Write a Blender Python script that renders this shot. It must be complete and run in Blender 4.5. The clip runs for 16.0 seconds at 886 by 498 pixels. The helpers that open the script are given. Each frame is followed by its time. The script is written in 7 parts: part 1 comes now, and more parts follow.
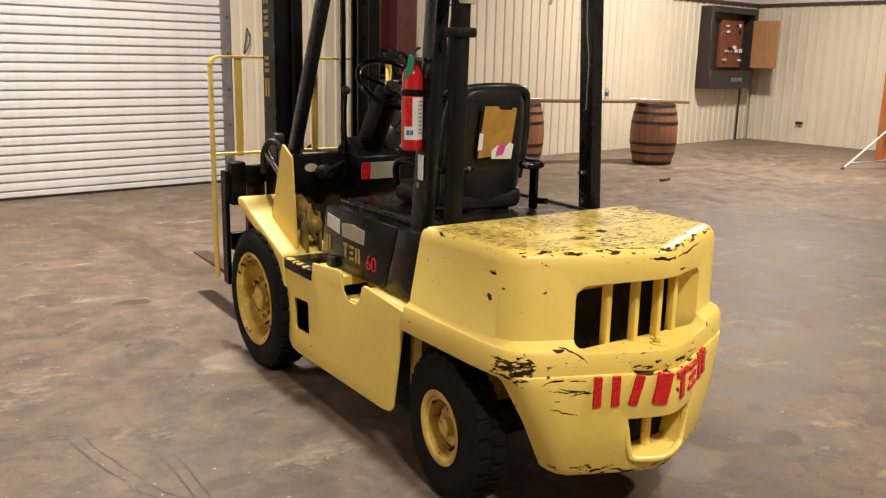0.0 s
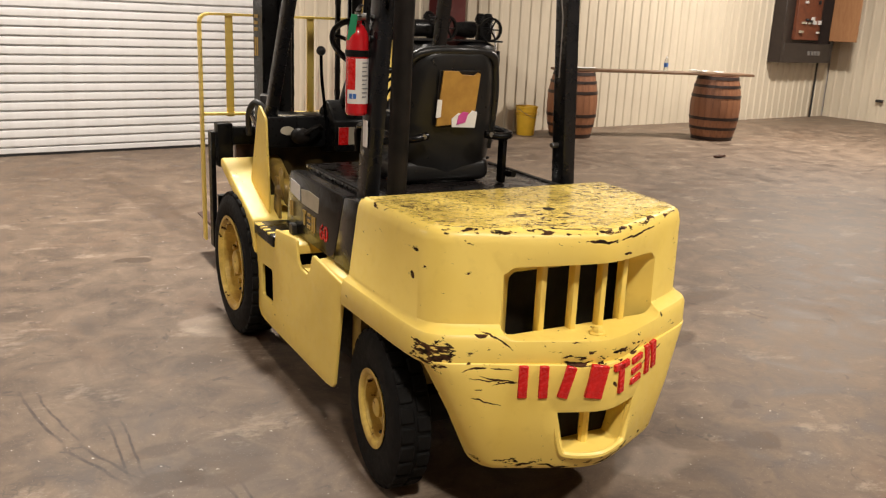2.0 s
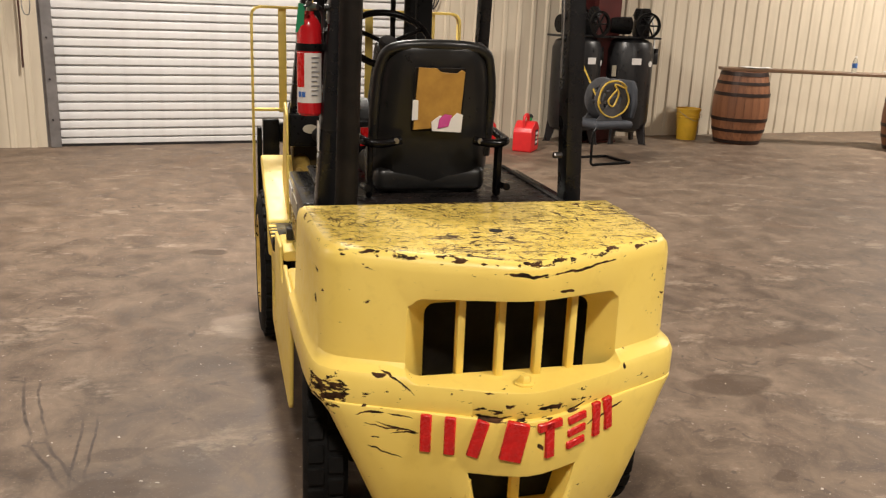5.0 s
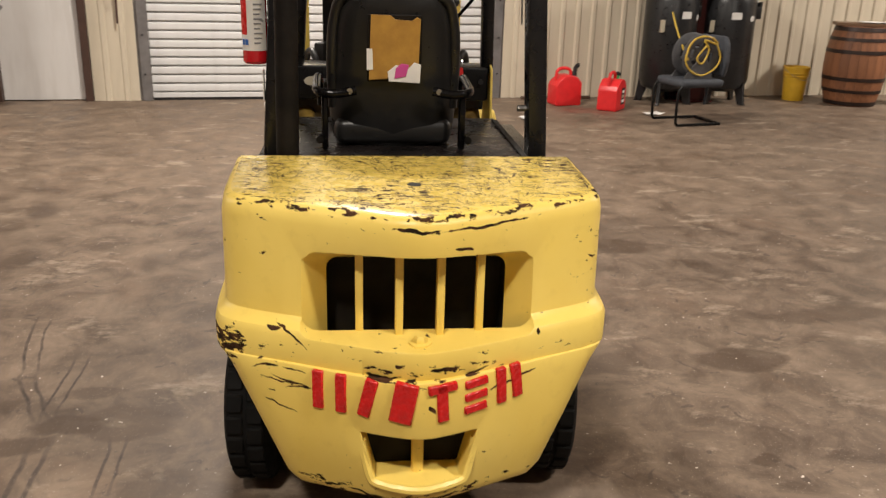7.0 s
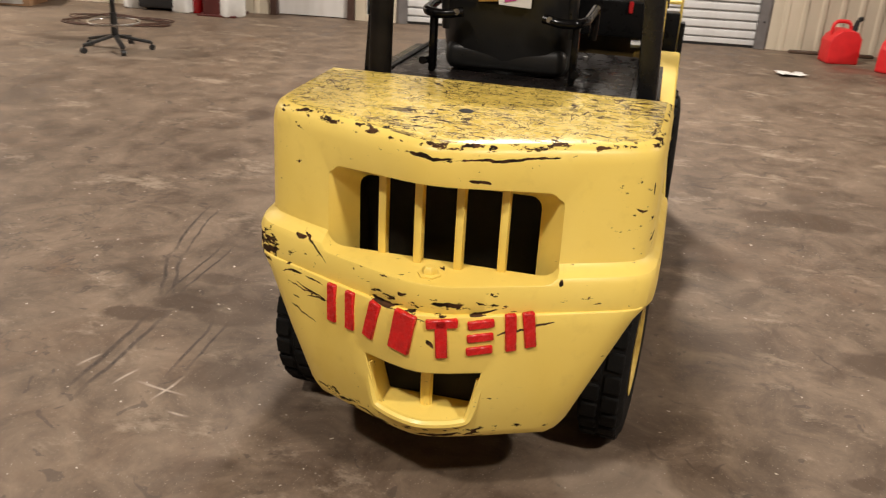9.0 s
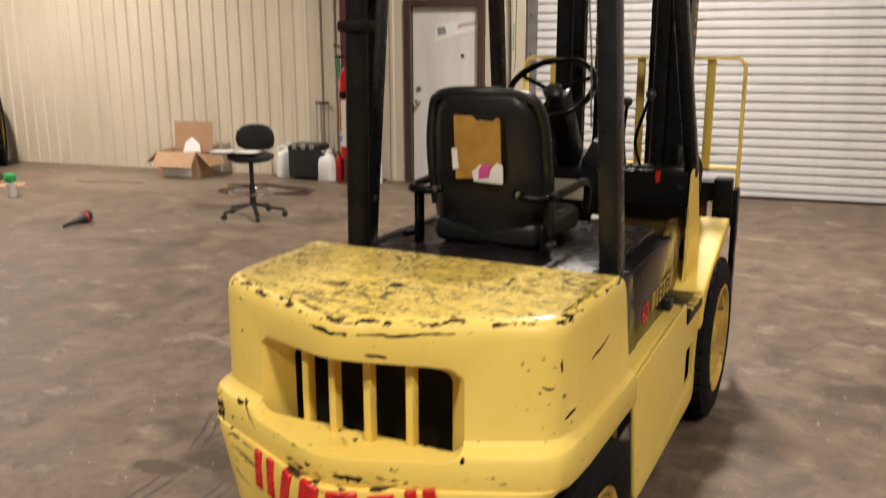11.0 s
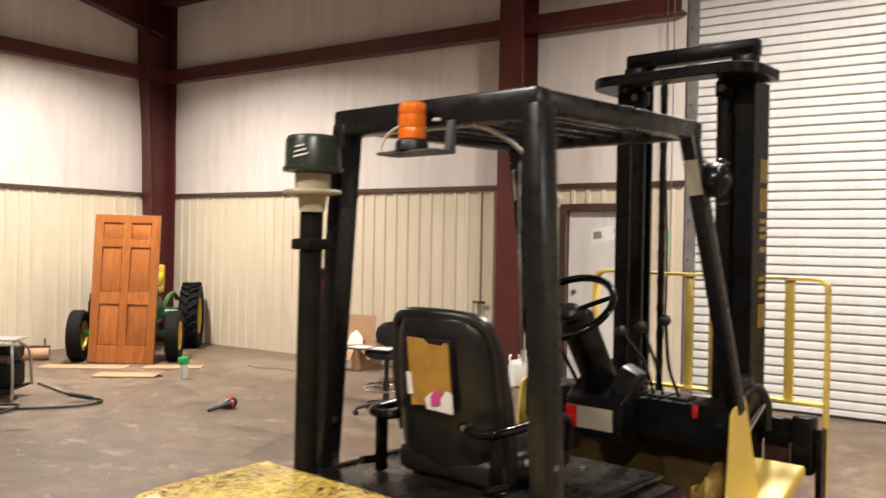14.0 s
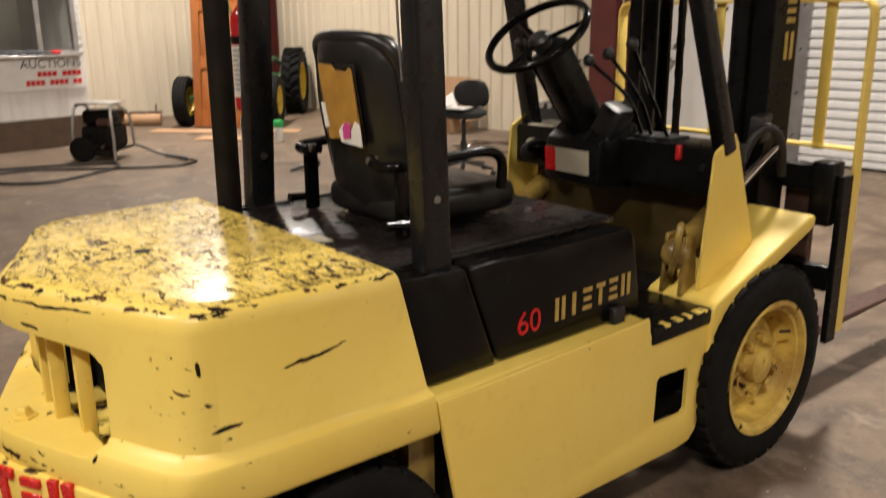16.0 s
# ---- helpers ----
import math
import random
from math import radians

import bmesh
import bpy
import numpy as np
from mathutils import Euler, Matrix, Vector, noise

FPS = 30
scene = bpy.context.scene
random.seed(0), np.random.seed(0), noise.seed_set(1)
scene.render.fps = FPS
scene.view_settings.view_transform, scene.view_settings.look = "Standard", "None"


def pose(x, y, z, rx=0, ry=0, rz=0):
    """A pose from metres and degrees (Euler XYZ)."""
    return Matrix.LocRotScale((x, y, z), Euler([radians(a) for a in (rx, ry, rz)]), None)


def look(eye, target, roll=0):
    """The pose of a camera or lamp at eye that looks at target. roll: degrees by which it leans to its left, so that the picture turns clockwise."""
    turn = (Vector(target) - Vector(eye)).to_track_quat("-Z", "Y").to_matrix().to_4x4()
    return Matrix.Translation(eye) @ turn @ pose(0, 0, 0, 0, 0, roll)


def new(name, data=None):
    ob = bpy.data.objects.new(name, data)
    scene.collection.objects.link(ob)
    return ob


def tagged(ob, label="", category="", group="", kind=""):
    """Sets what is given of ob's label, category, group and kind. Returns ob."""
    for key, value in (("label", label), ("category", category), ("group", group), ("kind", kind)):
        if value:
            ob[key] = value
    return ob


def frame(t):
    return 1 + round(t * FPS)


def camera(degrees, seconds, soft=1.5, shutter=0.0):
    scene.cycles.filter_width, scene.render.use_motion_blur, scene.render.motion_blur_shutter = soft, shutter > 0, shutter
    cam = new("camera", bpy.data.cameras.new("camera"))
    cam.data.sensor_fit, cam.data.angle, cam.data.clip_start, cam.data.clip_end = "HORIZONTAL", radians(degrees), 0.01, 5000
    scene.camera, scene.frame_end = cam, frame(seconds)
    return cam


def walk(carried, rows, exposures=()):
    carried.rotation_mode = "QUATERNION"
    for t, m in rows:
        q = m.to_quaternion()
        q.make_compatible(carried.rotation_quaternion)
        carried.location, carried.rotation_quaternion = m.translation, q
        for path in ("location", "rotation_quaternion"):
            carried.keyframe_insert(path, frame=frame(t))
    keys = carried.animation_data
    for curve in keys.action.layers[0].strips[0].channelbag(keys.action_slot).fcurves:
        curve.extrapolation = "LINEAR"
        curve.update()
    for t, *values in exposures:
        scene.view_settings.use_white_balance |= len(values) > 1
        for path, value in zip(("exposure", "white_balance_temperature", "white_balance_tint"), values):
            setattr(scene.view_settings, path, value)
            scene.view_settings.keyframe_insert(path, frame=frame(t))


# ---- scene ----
cam = camera(54.9, 16.0, 1.2, 0.5)
PATH = [
    (0, (-2.179, -1.562, 1.639), (-1.092, 0.056, 1.194), 1.3),
    (0.5, (-2.039, -1.496, 1.643), (-0.972, 0.131, 1.176), 2.6),
    (1, (-1.935, -1.482, 1.628), (-0.897, 0.157, 1.141), 1.8),
    (1.5, (-1.795, -1.56, 1.634), (-0.818, 0.109, 1.125), 1.7),
    (2, (-1.664, -1.658, 1.631), (-0.737, 0.035, 1.108), 2.5),
    (2.5, (-1.532, -1.644, 1.627), (-0.661, 0.074, 1.087), 3.8),
    (3, (-1.336, -1.548, 1.638), (-0.547, 0.207, 1.092), 5.1),
    (3.5, (-1.22, -1.538, 1.633), (-0.466, 0.224, 1.064), 3.8),
    (4, (-1.078, -1.594, 1.631), (-0.395, 0.198, 1.066), 2.6),
    (4.2, (-1.009, -1.637, 1.641), (-0.377, 0.178, 1.09), 2.5),
    (6.3, (-0.405, -1.569, 1.63), (-0.042, 0.314, 1.062), 2.0),
    (6.5, (-0.348, -1.572, 1.621), (-0.019, 0.309, 1.026), 2.1),
    (7, (-0.158, -1.635, 1.617), (0.042, 0.247, 0.972), 1.6),
    (7.5, (-0.02, -1.669, 1.591), (0.072, 0.203, 0.895), 0.4),
    (8, (0.121, -1.61, 1.576), (0.085, 0.243, 0.824), 1.7),
    (8.2, (0.193, -1.557, 1.579), (0.072, 0.285, 0.811), 2.8),
    (10.3, (0.885, -1.443, 1.571), (0.128, 0.249, 0.819), 0.2),
    (10.5, (0.951, -1.385, 1.605), (0.156, 0.324, 0.938), 0.9),
    (11, (1.106, -1.298, 1.651), (0.242, 0.447, 1.192), -0.1),
    (11.5, (1.284, -1.256, 1.719), (0.35, 0.5, 1.511), -0.3),
    (12, (1.412, -1.202, 1.751), (0.397, 0.521, 1.712), 0.7),
    (12.5, (1.466, -1.103, 1.728), (0.341, 0.55, 1.695), 0.6),
    (13, (1.462, -0.903, 1.721), (0.182, 0.631, 1.639), 0.7),
    (13.5, (1.495, -0.798, 1.723), (0.15, 0.68, 1.636), 0.7),
    (14, (1.698, -0.675, 1.73), (0.383, 0.832, 1.715), 1.0),
    (14.5, (1.888, -0.572, 1.742), (0.586, 0.946, 1.768), 0.4),
    (15, (1.986, -0.448, 1.704), (0.645, 1.033, 1.607), -1.2),
    (15.5, (2.004, -0.216, 1.62), (0.568, 1.136, 1.293), -0.9),
    (16, (2.007, -0.046, 1.581), (0.516, 1.172, 1.04), -0.6),
]
walk(cam, [(t, look(eye, target, roll)) for t, eye, target, roll in PATH],
     [(0, 0.04), (3.5, 0.0), (6.5, -0.08), (8, -0.13), (10.5, -0.1), (11, -0.18), (12.5, 0.02), (13.5, 0.16), (15, 0.12), (15.5, -0.06), (16, -0.15)])

# ---- world, lamps, exposure ----
scene.view_settings.exposure = 0.0
world = bpy.data.worlds.new("night_outside")
scene.world = world
world.use_nodes = True
world.node_tree.nodes["Background"].inputs[0].default_value = (0.05, 0.055, 0.07, 1)
world.node_tree.nodes["Background"].inputs[1].default_value = 0.15

ROOM = pose(0, 0, 0, 0, 0, 7.0)      # the building is turned a little against the truck
TRUCK = pose(0, 0.05, 0)
NV, SV, WU, EU = 8.60, -9.8, -10.55, 14.88   # inner faces of the walls
EAVE = 5.90
# The third lamp is added to keep the middle of the north wall bright.
LAMPS = [(-7.85, 5.58, 4.97, 390, 153), (10.2, 5.2, 5.2, 590, 164), (0.3, 5.2, 5.3, 460, 169), (-1.8, -2.8, 5.6, 290, 166), (3.2, -2.8, 5.6, 350, 166)]   # u, v, z, watts, opening of the shade
for u, v, z, watts, shade in LAMPS:
    lamp = bpy.data.lights.new("bay_lamp_light", "AREA")
    lamp.shape, lamp.size, lamp.energy, lamp.color = "DISK", 0.55, watts, (1.0, 0.915, 0.82)
    lamp.spread = radians(shade)
    light = new("bay_lamp_light", lamp)
    light.matrix_world = ROOM @ pose(u, v, z - 0.02)

# ---- materials ----
def nodes_of(name):
    m = bpy.data.materials.new(name)
    m.use_nodes = True
    t = m.node_tree
    return m, t, t.nodes["Principled BSDF"]


def add(t, kind, **inputs):
    n = t.nodes.new(kind)
    for key, value in inputs.items():
        key = key.replace("_", " ")
        if isinstance(value, bpy.types.NodeSocket):
            t.links.new(value, n.inputs[key])
        else:
            n.inputs[key].default_value = value
    return n


def coords(t, scale=(1, 1, 1), rot=(0, 0, 0), world_space=False):
    if world_space:
        src = t.nodes.new("ShaderNodeNewGeometry").outputs["Position"]
    else:
        src = t.nodes.new("ShaderNodeTexCoord").outputs["Object"]
    n = t.nodes.new("ShaderNodeMapping")
    n.inputs["Scale"].default_value = scale
    n.inputs["Rotation"].default_value = rot
    t.links.new(src, n.inputs["Vector"])
    return n.outputs[0]


def ramp(t, fac, a, b, ca=(0, 0, 0, 1), cb=(1, 1, 1, 1)):
    n = t.nodes.new("ShaderNodeValToRGB")
    n.color_ramp.elements[0].position, n.color_ramp.elements[1].position = a, b
    n.color_ramp.elements[0].color, n.color_ramp.elements[1].color = ca, cb
    t.links.new(fac, n.inputs[0])
    return n.outputs[0]


def mix(t, fac, a, b, mode="MIX"):
    n = t.nodes.new("ShaderNodeMix")
    n.data_type, n.blend_type = "RGBA", mode
    for i, value in ((0, fac), (6, a), (7, b)):
        if isinstance(value, bpy.types.NodeSocket):
            t.links.new(value, n.inputs[i])
        else:
            n.inputs[i].default_value = value
    return n.outputs[2]


def sums(t, op, a, b):
    n = t.nodes.new("ShaderNodeMath")
    n.operation = op
    for i, value in ((0, a), (1, b)):
        if isinstance(value, bpy.types.NodeSocket):
            t.links.new(value, n.inputs[i])
        else:
            n.inputs[i].default_value = value
    return n.outputs[0]


def noise_of(t, vec, scale, detail=4.0, rough=0.55, distort=0.0):
    n = add(t, "ShaderNodeTexNoise", Vector=vec, Scale=scale, Detail=detail, Roughness=rough, Distortion=distort)
    return n.outputs[0]


def bump(t, bsdf, height, strength=0.3, distance=0.01):
    n = add(t, "ShaderNodeBump", Height=height, Strength=strength, Distance=distance)
    t.links.new(n.outputs[0], bsdf.inputs["Normal"])


def rgba(c):
    return (c[0], c[1], c[2], 1)


def plain(name, color, rough=0.5, metal=0.0, spec=0.5, vary=0.12, scale=9.0, grain=0.0, dark=None, coat=0.0, grain_scale=120.0):
    """Paint, plastic, rubber or metal with soft stains and a fine grain."""
    m, t, b = nodes_of(name)
    v = coords(t)
    n = noise_of(t, v, scale, 6)
    d = dark or tuple(c * (1 - 3 * vary) if 3 * vary < 0.9 else c * 0.1 for c in color)
    t.links.new(mix(t, ramp(t, n, 0.3, 0.75), rgba(d), rgba(color)), b.inputs["Base Color"])
    r = noise_of(t, v, scale * 3, 5)
    t.links.new(ramp(t, r, 0.25, 0.8, (max(rough - 0.12, 0.03),) * 3 + (1,), (min(rough + 0.12, 1),) * 3 + (1,)), b.inputs["Roughness"])
    b.inputs["Metallic"].default_value = metal
    b.inputs["Coat Weight"].default_value = coat
    b.inputs["Specular IOR Level"].default_value = spec
    if grain:
        bump(t, b, noise_of(t, v, grain_scale, 3), grain, 0.003)
    return m


def band(t, value, centre, half):
    """1 at the centre of a band, falling to 0 at its edges."""
    d = sums(t, "ABSOLUTE", sums(t, "SUBTRACT", value, centre), 0.0)
    return ramp(t, d, half * 0.35, half, (1, 1, 1, 1), (0, 0, 0, 1))


def worn_yellow(name, chips=0.62, lines=0.0, blotch=0.0, stretch=(1, 1, 1), gloss=0.32, casting=False, soil=0.0):
    """Thick yellow truck paint; chips down to dark primer, drag lines and dirty blotches."""
    m, t, b = nodes_of(name)
    v = coords(t)
    vs = coords(t, stretch)
    tone = ramp(t, noise_of(t, v, 2.3, 5), 0.3, 0.7, (0.81, 0.585, 0.115, 1), (0.875, 0.665, 0.165, 1))
    speck = ramp(t, noise_of(t, v, 24, 3), 0.58, 0.75, (0, 0, 0, 1), (0.12, 0.12, 0.12, 1))
    tone = mix(t, speck, tone, (0.45, 0.29, 0.06, 1))
    region = noise_of(t, v, 4.6 if casting else 3.1, 4)
    field = sums(t, "ADD", noise_of(t, vs, 42 if casting else 25, 7, 0.62), sums(t, "MULTIPLY", region, 0.35))
    if casting:
        # knocks gather along the top rim, the belt ledge and the near corner
        xyz = t.nodes.new("ShaderNodeSeparateXYZ")
        t.links.new(v, xyz.inputs[0])
        x, y, z = xyz.outputs
        rim = sums(t, "MULTIPLY", band(t, z, 1.014, 0.014), 0.125)
        belt = sums(t, "MULTIPLY", sums(t, "MULTIPLY", band(t, z, 0.645, 0.055), band(t, y, 0.35, 0.25)), 0.062)
        corner = sums(t, "MULTIPLY", sums(t, "MULTIPLY", band(t, z, 0.635, 0.065), band(t, y, 0.46, 0.10)), sums(t, "MULTIPLY", band(t, x, -0.52, 0.09), 0.19))
        spot = sums(t, "MULTIPLY", sums(t, "MULTIPLY", band(t, z, 0.86, 0.09), band(t, y, 0.47, 0.06)), 0.05)
        mid = sums(t, "MULTIPLY", sums(t, "MULTIPLY", band(t, z, 0.61, 0.05), band(t, x, 0.02, 0.30)), 0.085)
        foot = sums(t, "MULTIPLY", band(t, z, 0.265, 0.03), 0.11)
        for extra in (rim, belt, corner, spot, mid, foot):
            field = sums(t, "ADD", field, extra)
    mask = ramp(t, field, chips + 0.17, chips + 0.185)
    if casting:
        # scratches and knocks of the rear face: from, to, half width
        bend = add(t, "ShaderNodeTexNoise", Vector=v, Scale=14.0, Detail=4.0).outputs["Color"]
        warp = t.nodes.new("ShaderNodeVectorMath")
        warp.operation = "MULTIPLY_ADD"
        t.links.new(bend, warp.inputs[0])
        warp.inputs[1].default_value = (0.04, 0.04, 0.04)
        t.links.new(v, warp.inputs[2])
        near = 9.0
        for a, c, half in (((-0.08, 0, 0.990), (0.045, 0, 0.988), 0.0045), ((0.02, 0, 0.982), (0.317, 0, 0.992), 0.004), ((0.08, 0, 0.936), (0.13, 0, 0.934), 0.005),
                           ((-0.44, 0, 0.588), (-0.36, 0, 0.605), 0.003), ((-0.36, 0, 0.605), (-0.29, 0, 0.592), 0.0025), ((-0.42, 0, 0.565), (-0.27, 0, 0.552), 0.003), ((-0.39, 0, 0.577), (-0.28, 0, 0.548), 0.003), ((-0.35, 0, 0.540), (-0.27, 0, 0.556), 0.0025),
                           ((-0.41, 0, 0.505), (-0.31, 0, 0.470), 0.003), ((-0.39, 0, 0.700), (-0.35, 0, 0.697), 0.006), ((-0.37, 0, 0.715), (-0.29, 0, 0.655), 0.003), ((-0.14, 0, 0.615), (-0.04, 0, 0.622), 0.006), ((0.02, 0, 0.630), (0.10, 0, 0.636), 0.006),
                           ((0.105, 0, 0.612), (0.185, 0, 0.622), 0.004), ((0.175, 0, 0.556), (0.317, 0, 0.600), 0.003), ((0.01, 0, 0.545), (0.045, 0, 0.520), 0.008), ((0.322, 0, 0.700), (0.318, 0, 0.676), 0.006), ((0.47, 0, 0.865), (0.50, 0, 0.850), 0.004),
                           ((-0.52, 0, 0.950), (-0.515, 0, 0.925), 0.006), ((-0.52, 0, 0.870), (-0.525, 0, 0.830), 0.006), ((-0.02, 0, 0.245), (0.12, 0, 0.252), 0.006), ((-0.20, 0, 0.256), (-0.08, 0, 0.246), 0.005),
                           ((0.53, 0.67, 0.862), (0.53, 0.86, 0.888), 0.005), ((0.53, 0.52, 0.768), (0.53, 0.585, 0.772), 0.006), ((0.52, 0.505, 0.93), (0.52, 0.51, 0.885), 0.006)):
            spot_at = t.nodes.new("ShaderNodeMapping")
            spot_at.vector_type = "TEXTURE"
            t.links.new(warp.outputs[0], spot_at.inputs["Vector"])
            side = c[1] > 0
            middle = [(p + q) / 2 + 0.02 for p, q in zip(a, c)]
            lean = math.atan2(c[2] - a[2], c[1] - a[1] if side else c[0] - a[0])
            half_length = math.dist(a, c) / 2
            spot_at.inputs["Location"].default_value = middle if side else (middle[0], 0.35, middle[2])
            spot_at.inputs["Rotation"].default_value = (lean, 0, 0) if side else (0, -lean, 0)
            spot_at.inputs["Scale"].default_value = (0.12, half_length, half) if side else (half_length, 0.32, half)
            away = t.nodes.new("ShaderNodeVectorMath")
            away.operation = "LENGTH"
            t.links.new(spot_at.outputs[0], away.inputs[0])
            near = sums(t, "MINIMUM", near, away.outputs["Value"])
        scratch = sums(t, "ADD", near, noise_of(t, vs, 60, 3))
        mask = sums(t, "MAXIMUM", mask, ramp(t, sums(t, "MULTIPLY", scratch, 0.5), 0.66, 0.72, (1, 1, 1, 1), (0, 0, 0, 1)))
    if lines:
        for k, (sc, rot) in enumerate((((1.0, 3.2, 2.0), (0.2, 0.1, 0.5)), ((3.0, 1.0, 2.0), (0.1, 0.2, -0.35)), ((1.2, 2.2, 3.0), (0.4, 0.3, 1.2)), ((0.7, 4.0, 2.0), (0.0, 0.1, 0.1)))):
            n = noise_of(t, coords(t, sc, rot), 5.5 + 1.3 * k, 3, 0.5, 0.6)
            line = ramp(t, sums(t, "ABSOLUTE", sums(t, "SUBTRACT", n, 0.47 + 0.02 * k), 0.0), 0.004, 0.009, (1, 1, 1, 1), (0, 0, 0, 1))
            gate = ramp(t, noise_of(t, v, 9 + 3 * k, 5), 0.58 - 0.10 * lines, 0.61 - 0.10 * lines)
            mask = sums(t, "MAXIMUM", mask, sums(t, "MULTIPLY", line, gate))
    if blotch:
        streak = noise_of(t, coords(t, (1.0, 2.6, 1), (0, 0, 0.12)), 9, 10, 0.72, 0.5)
        grey = ramp(t, sums(t, "ADD", streak, sums(t, "MULTIPLY", noise_of(t, v, 3.5, 2), 0.30)), 0.735, 0.775)
        tone = mix(t, sums(t, "MULTIPLY", grey, 0.80), tone, (0.085, 0.048, 0.040, 1))
        film = ramp(t, noise_of(t, v, 13, 8, 0.75), 0.45, 0.7)
        tone = mix(t, sums(t, "MULTIPLY", film, 0.08), tone, (0.40, 0.25, 0.06, 1))
    if soil:
        dust = ramp(t, noise_of(t, v, 7, 6, 0.65), 0.3, 0.62)
        tone = mix(t, sums(t, "MULTIPLY", dust, soil), tone, (0.30, 0.155, 0.022, 1))
    rust = ramp(t, noise_of(t, v, 40, 2), 0.4, 0.6, (0.016, 0.010, 0.006, 1), (0.075, 0.034, 0.016, 1))
    t.links.new(mix(t, mask, tone, rust), b.inputs["Base Color"])
    t.links.new(ramp(t, mask, 0.0, 1.0, (0.5, 0.5, 0.5, 1), (0.08, 0.08, 0.08, 1)), b.inputs["Specular IOR Level"])
    t.links.new(sums(t, "ADD", sums(t, "MULTIPLY", mask, 0.4), ramp(t, noise_of(t, v, 30, 4), 0.3, 0.7, (gloss - 0.06,) * 3 + (1,), (gloss + 0.1,) * 3 + (1,))), b.inputs["Roughness"])
    if blotch:
        b.inputs["Coat Weight"].default_value, b.inputs["Coat Roughness"].default_value = 0.28, 0.14
    height = sums(t, "SUBTRACT", sums(t, "MULTIPLY", noise_of(t, v, 11, 3), 0.25), mask)
    bump(t, b, height, 0.35, 0.003)
    return m


def concrete_floor():
    m, t, b = nodes_of("stained_concrete")
    v = coords(t, world_space=True)
    base = ramp(t, noise_of(t, v, 0.5, 8, 0.62, 0.4), 0.34, 0.66, (0.0866, 0.0557, 0.0362, 1), (0.1832, 0.1318, 0.0909, 1))
    fine = noise_of(t, v, 4.2, 10, 0.72, 0.5)
    base = mix(t, 0.52, base, ramp(t, fine, 0.38, 0.64, (0.0458, 0.0283, 0.0176, 1), (0.2748, 0.2026, 0.1428, 1)))
    rusty = ramp(t, noise_of(t, v, 1.3, 6, 0.65, 0.8), 0.56, 0.72)
    base = mix(t, sums(t, "MULTIPLY", rusty, 0.45), base, (0.1323, 0.0710, 0.0372, 1))
    pale = ramp(t, noise_of(t, coords(t, (1, 1.7, 1), (0, 0, 0.6), True), 2.1, 10, 0.74), 0.56, 0.64)
    base = mix(t, sums(t, "MULTIPLY", pale, 0.52), base, (0.3562, 0.2837, 0.2104, 1))
    spots = ramp(t, noise_of(t, v, 9, 4, 0.5, 1.2), 0.65, 0.69)
    base = mix(t, sums(t, "MULTIPLY", spots, 0.5), base, (0.0428, 0.0304, 0.0246, 1))
    oil = ramp(t, noise_of(t, coords(t, (1.6, 0.9, 1), (0, 0, 0.3), True), 0.9, 7, 0.62, 1.0), 0.58, 0.66)
    base = mix(t, sums(t, "MULTIPLY", oil, 0.42), base, (0.0458, 0.0314, 0.0246, 1))
    # wet patches and doubled tyre scuffs beside the truck
    flat = coords(t, (1, 1, 1), (0, 0, radians(-7.0)), True)
    wob = t.nodes.new("ShaderNodeVectorMath")
    wob.operation = "MULTIPLY_ADD"
    t.links.new(add(t, "ShaderNodeTexNoise", Vector=v, Scale=5.0, Detail=5.0).outputs["Color"], wob.inputs[0])
    wob.inputs[1].default_value, wob.inputs[2].default_value = (0.22, 0.22, 0.0), (-0.11, -0.11, 0.0)
    DARK, RED_SPILL, PALE = (0.0536, 0.0299, 0.0153, 1), (0.1527, 0.0343, 0.0204, 1), (0.3857, 0.3107, 0.2411, 1)
    STAINS = ((-1.21, 1.16, 0.13, 0.07, 0.75, DARK), (-1.04, 1.29, 0.17, 0.09, 0.7, DARK), (-0.85, 1.28, 0.20, 0.14, 0.5, DARK), (-0.70, 0.86, 0.13, 0.12, 0.45, DARK), (-0.97, 1.52, 0.13, 0.06, 0.4, DARK),
              (1.70, 1.39, 0.24, 0.13, 0.72, DARK), (1.68, 2.92, 0.34, 0.16, 0.6, DARK), (1.33, 0.62, 0.06, 0.05, 0.6, DARK), (1.13, 0.38, 0.11, 0.06, 0.6, DARK), (2.42, 1.78, 0.38, 0.10, 0.5, DARK),
              (1.06, 1.44, 0.20, 0.13, 0.4, DARK), (-0.36, 4.13, 0.13, 0.09, 0.7, DARK), (-4.16, 4.59, 0.28, 0.10, 0.5, DARK), (-4.45, 6.3, 0.45, 0.12, 0.5, DARK), (7.06, 5.98, 0.5, 0.2, 0.4, DARK),
              (2.83, 4.8, 0.5, 0.16, 0.4, DARK), (0.25, 5.6, 0.15, 1.9, 0.38, DARK), (0.42, 4.9, 0.14, 1.9, 0.32, DARK), (3.5, 7.6, 0.40, 0.2, 0.5, RED_SPILL),
              (0.60, 0.50, 0.20, 0.16, 0.3, PALE), (-0.31, 2.72, 0.22, 0.2, 0.35, PALE), (-3.7, 5.9, 0.8, 0.4, 0.22, PALE), (-6.2, 7.5, 1.6, 0.8, 0.2, PALE))
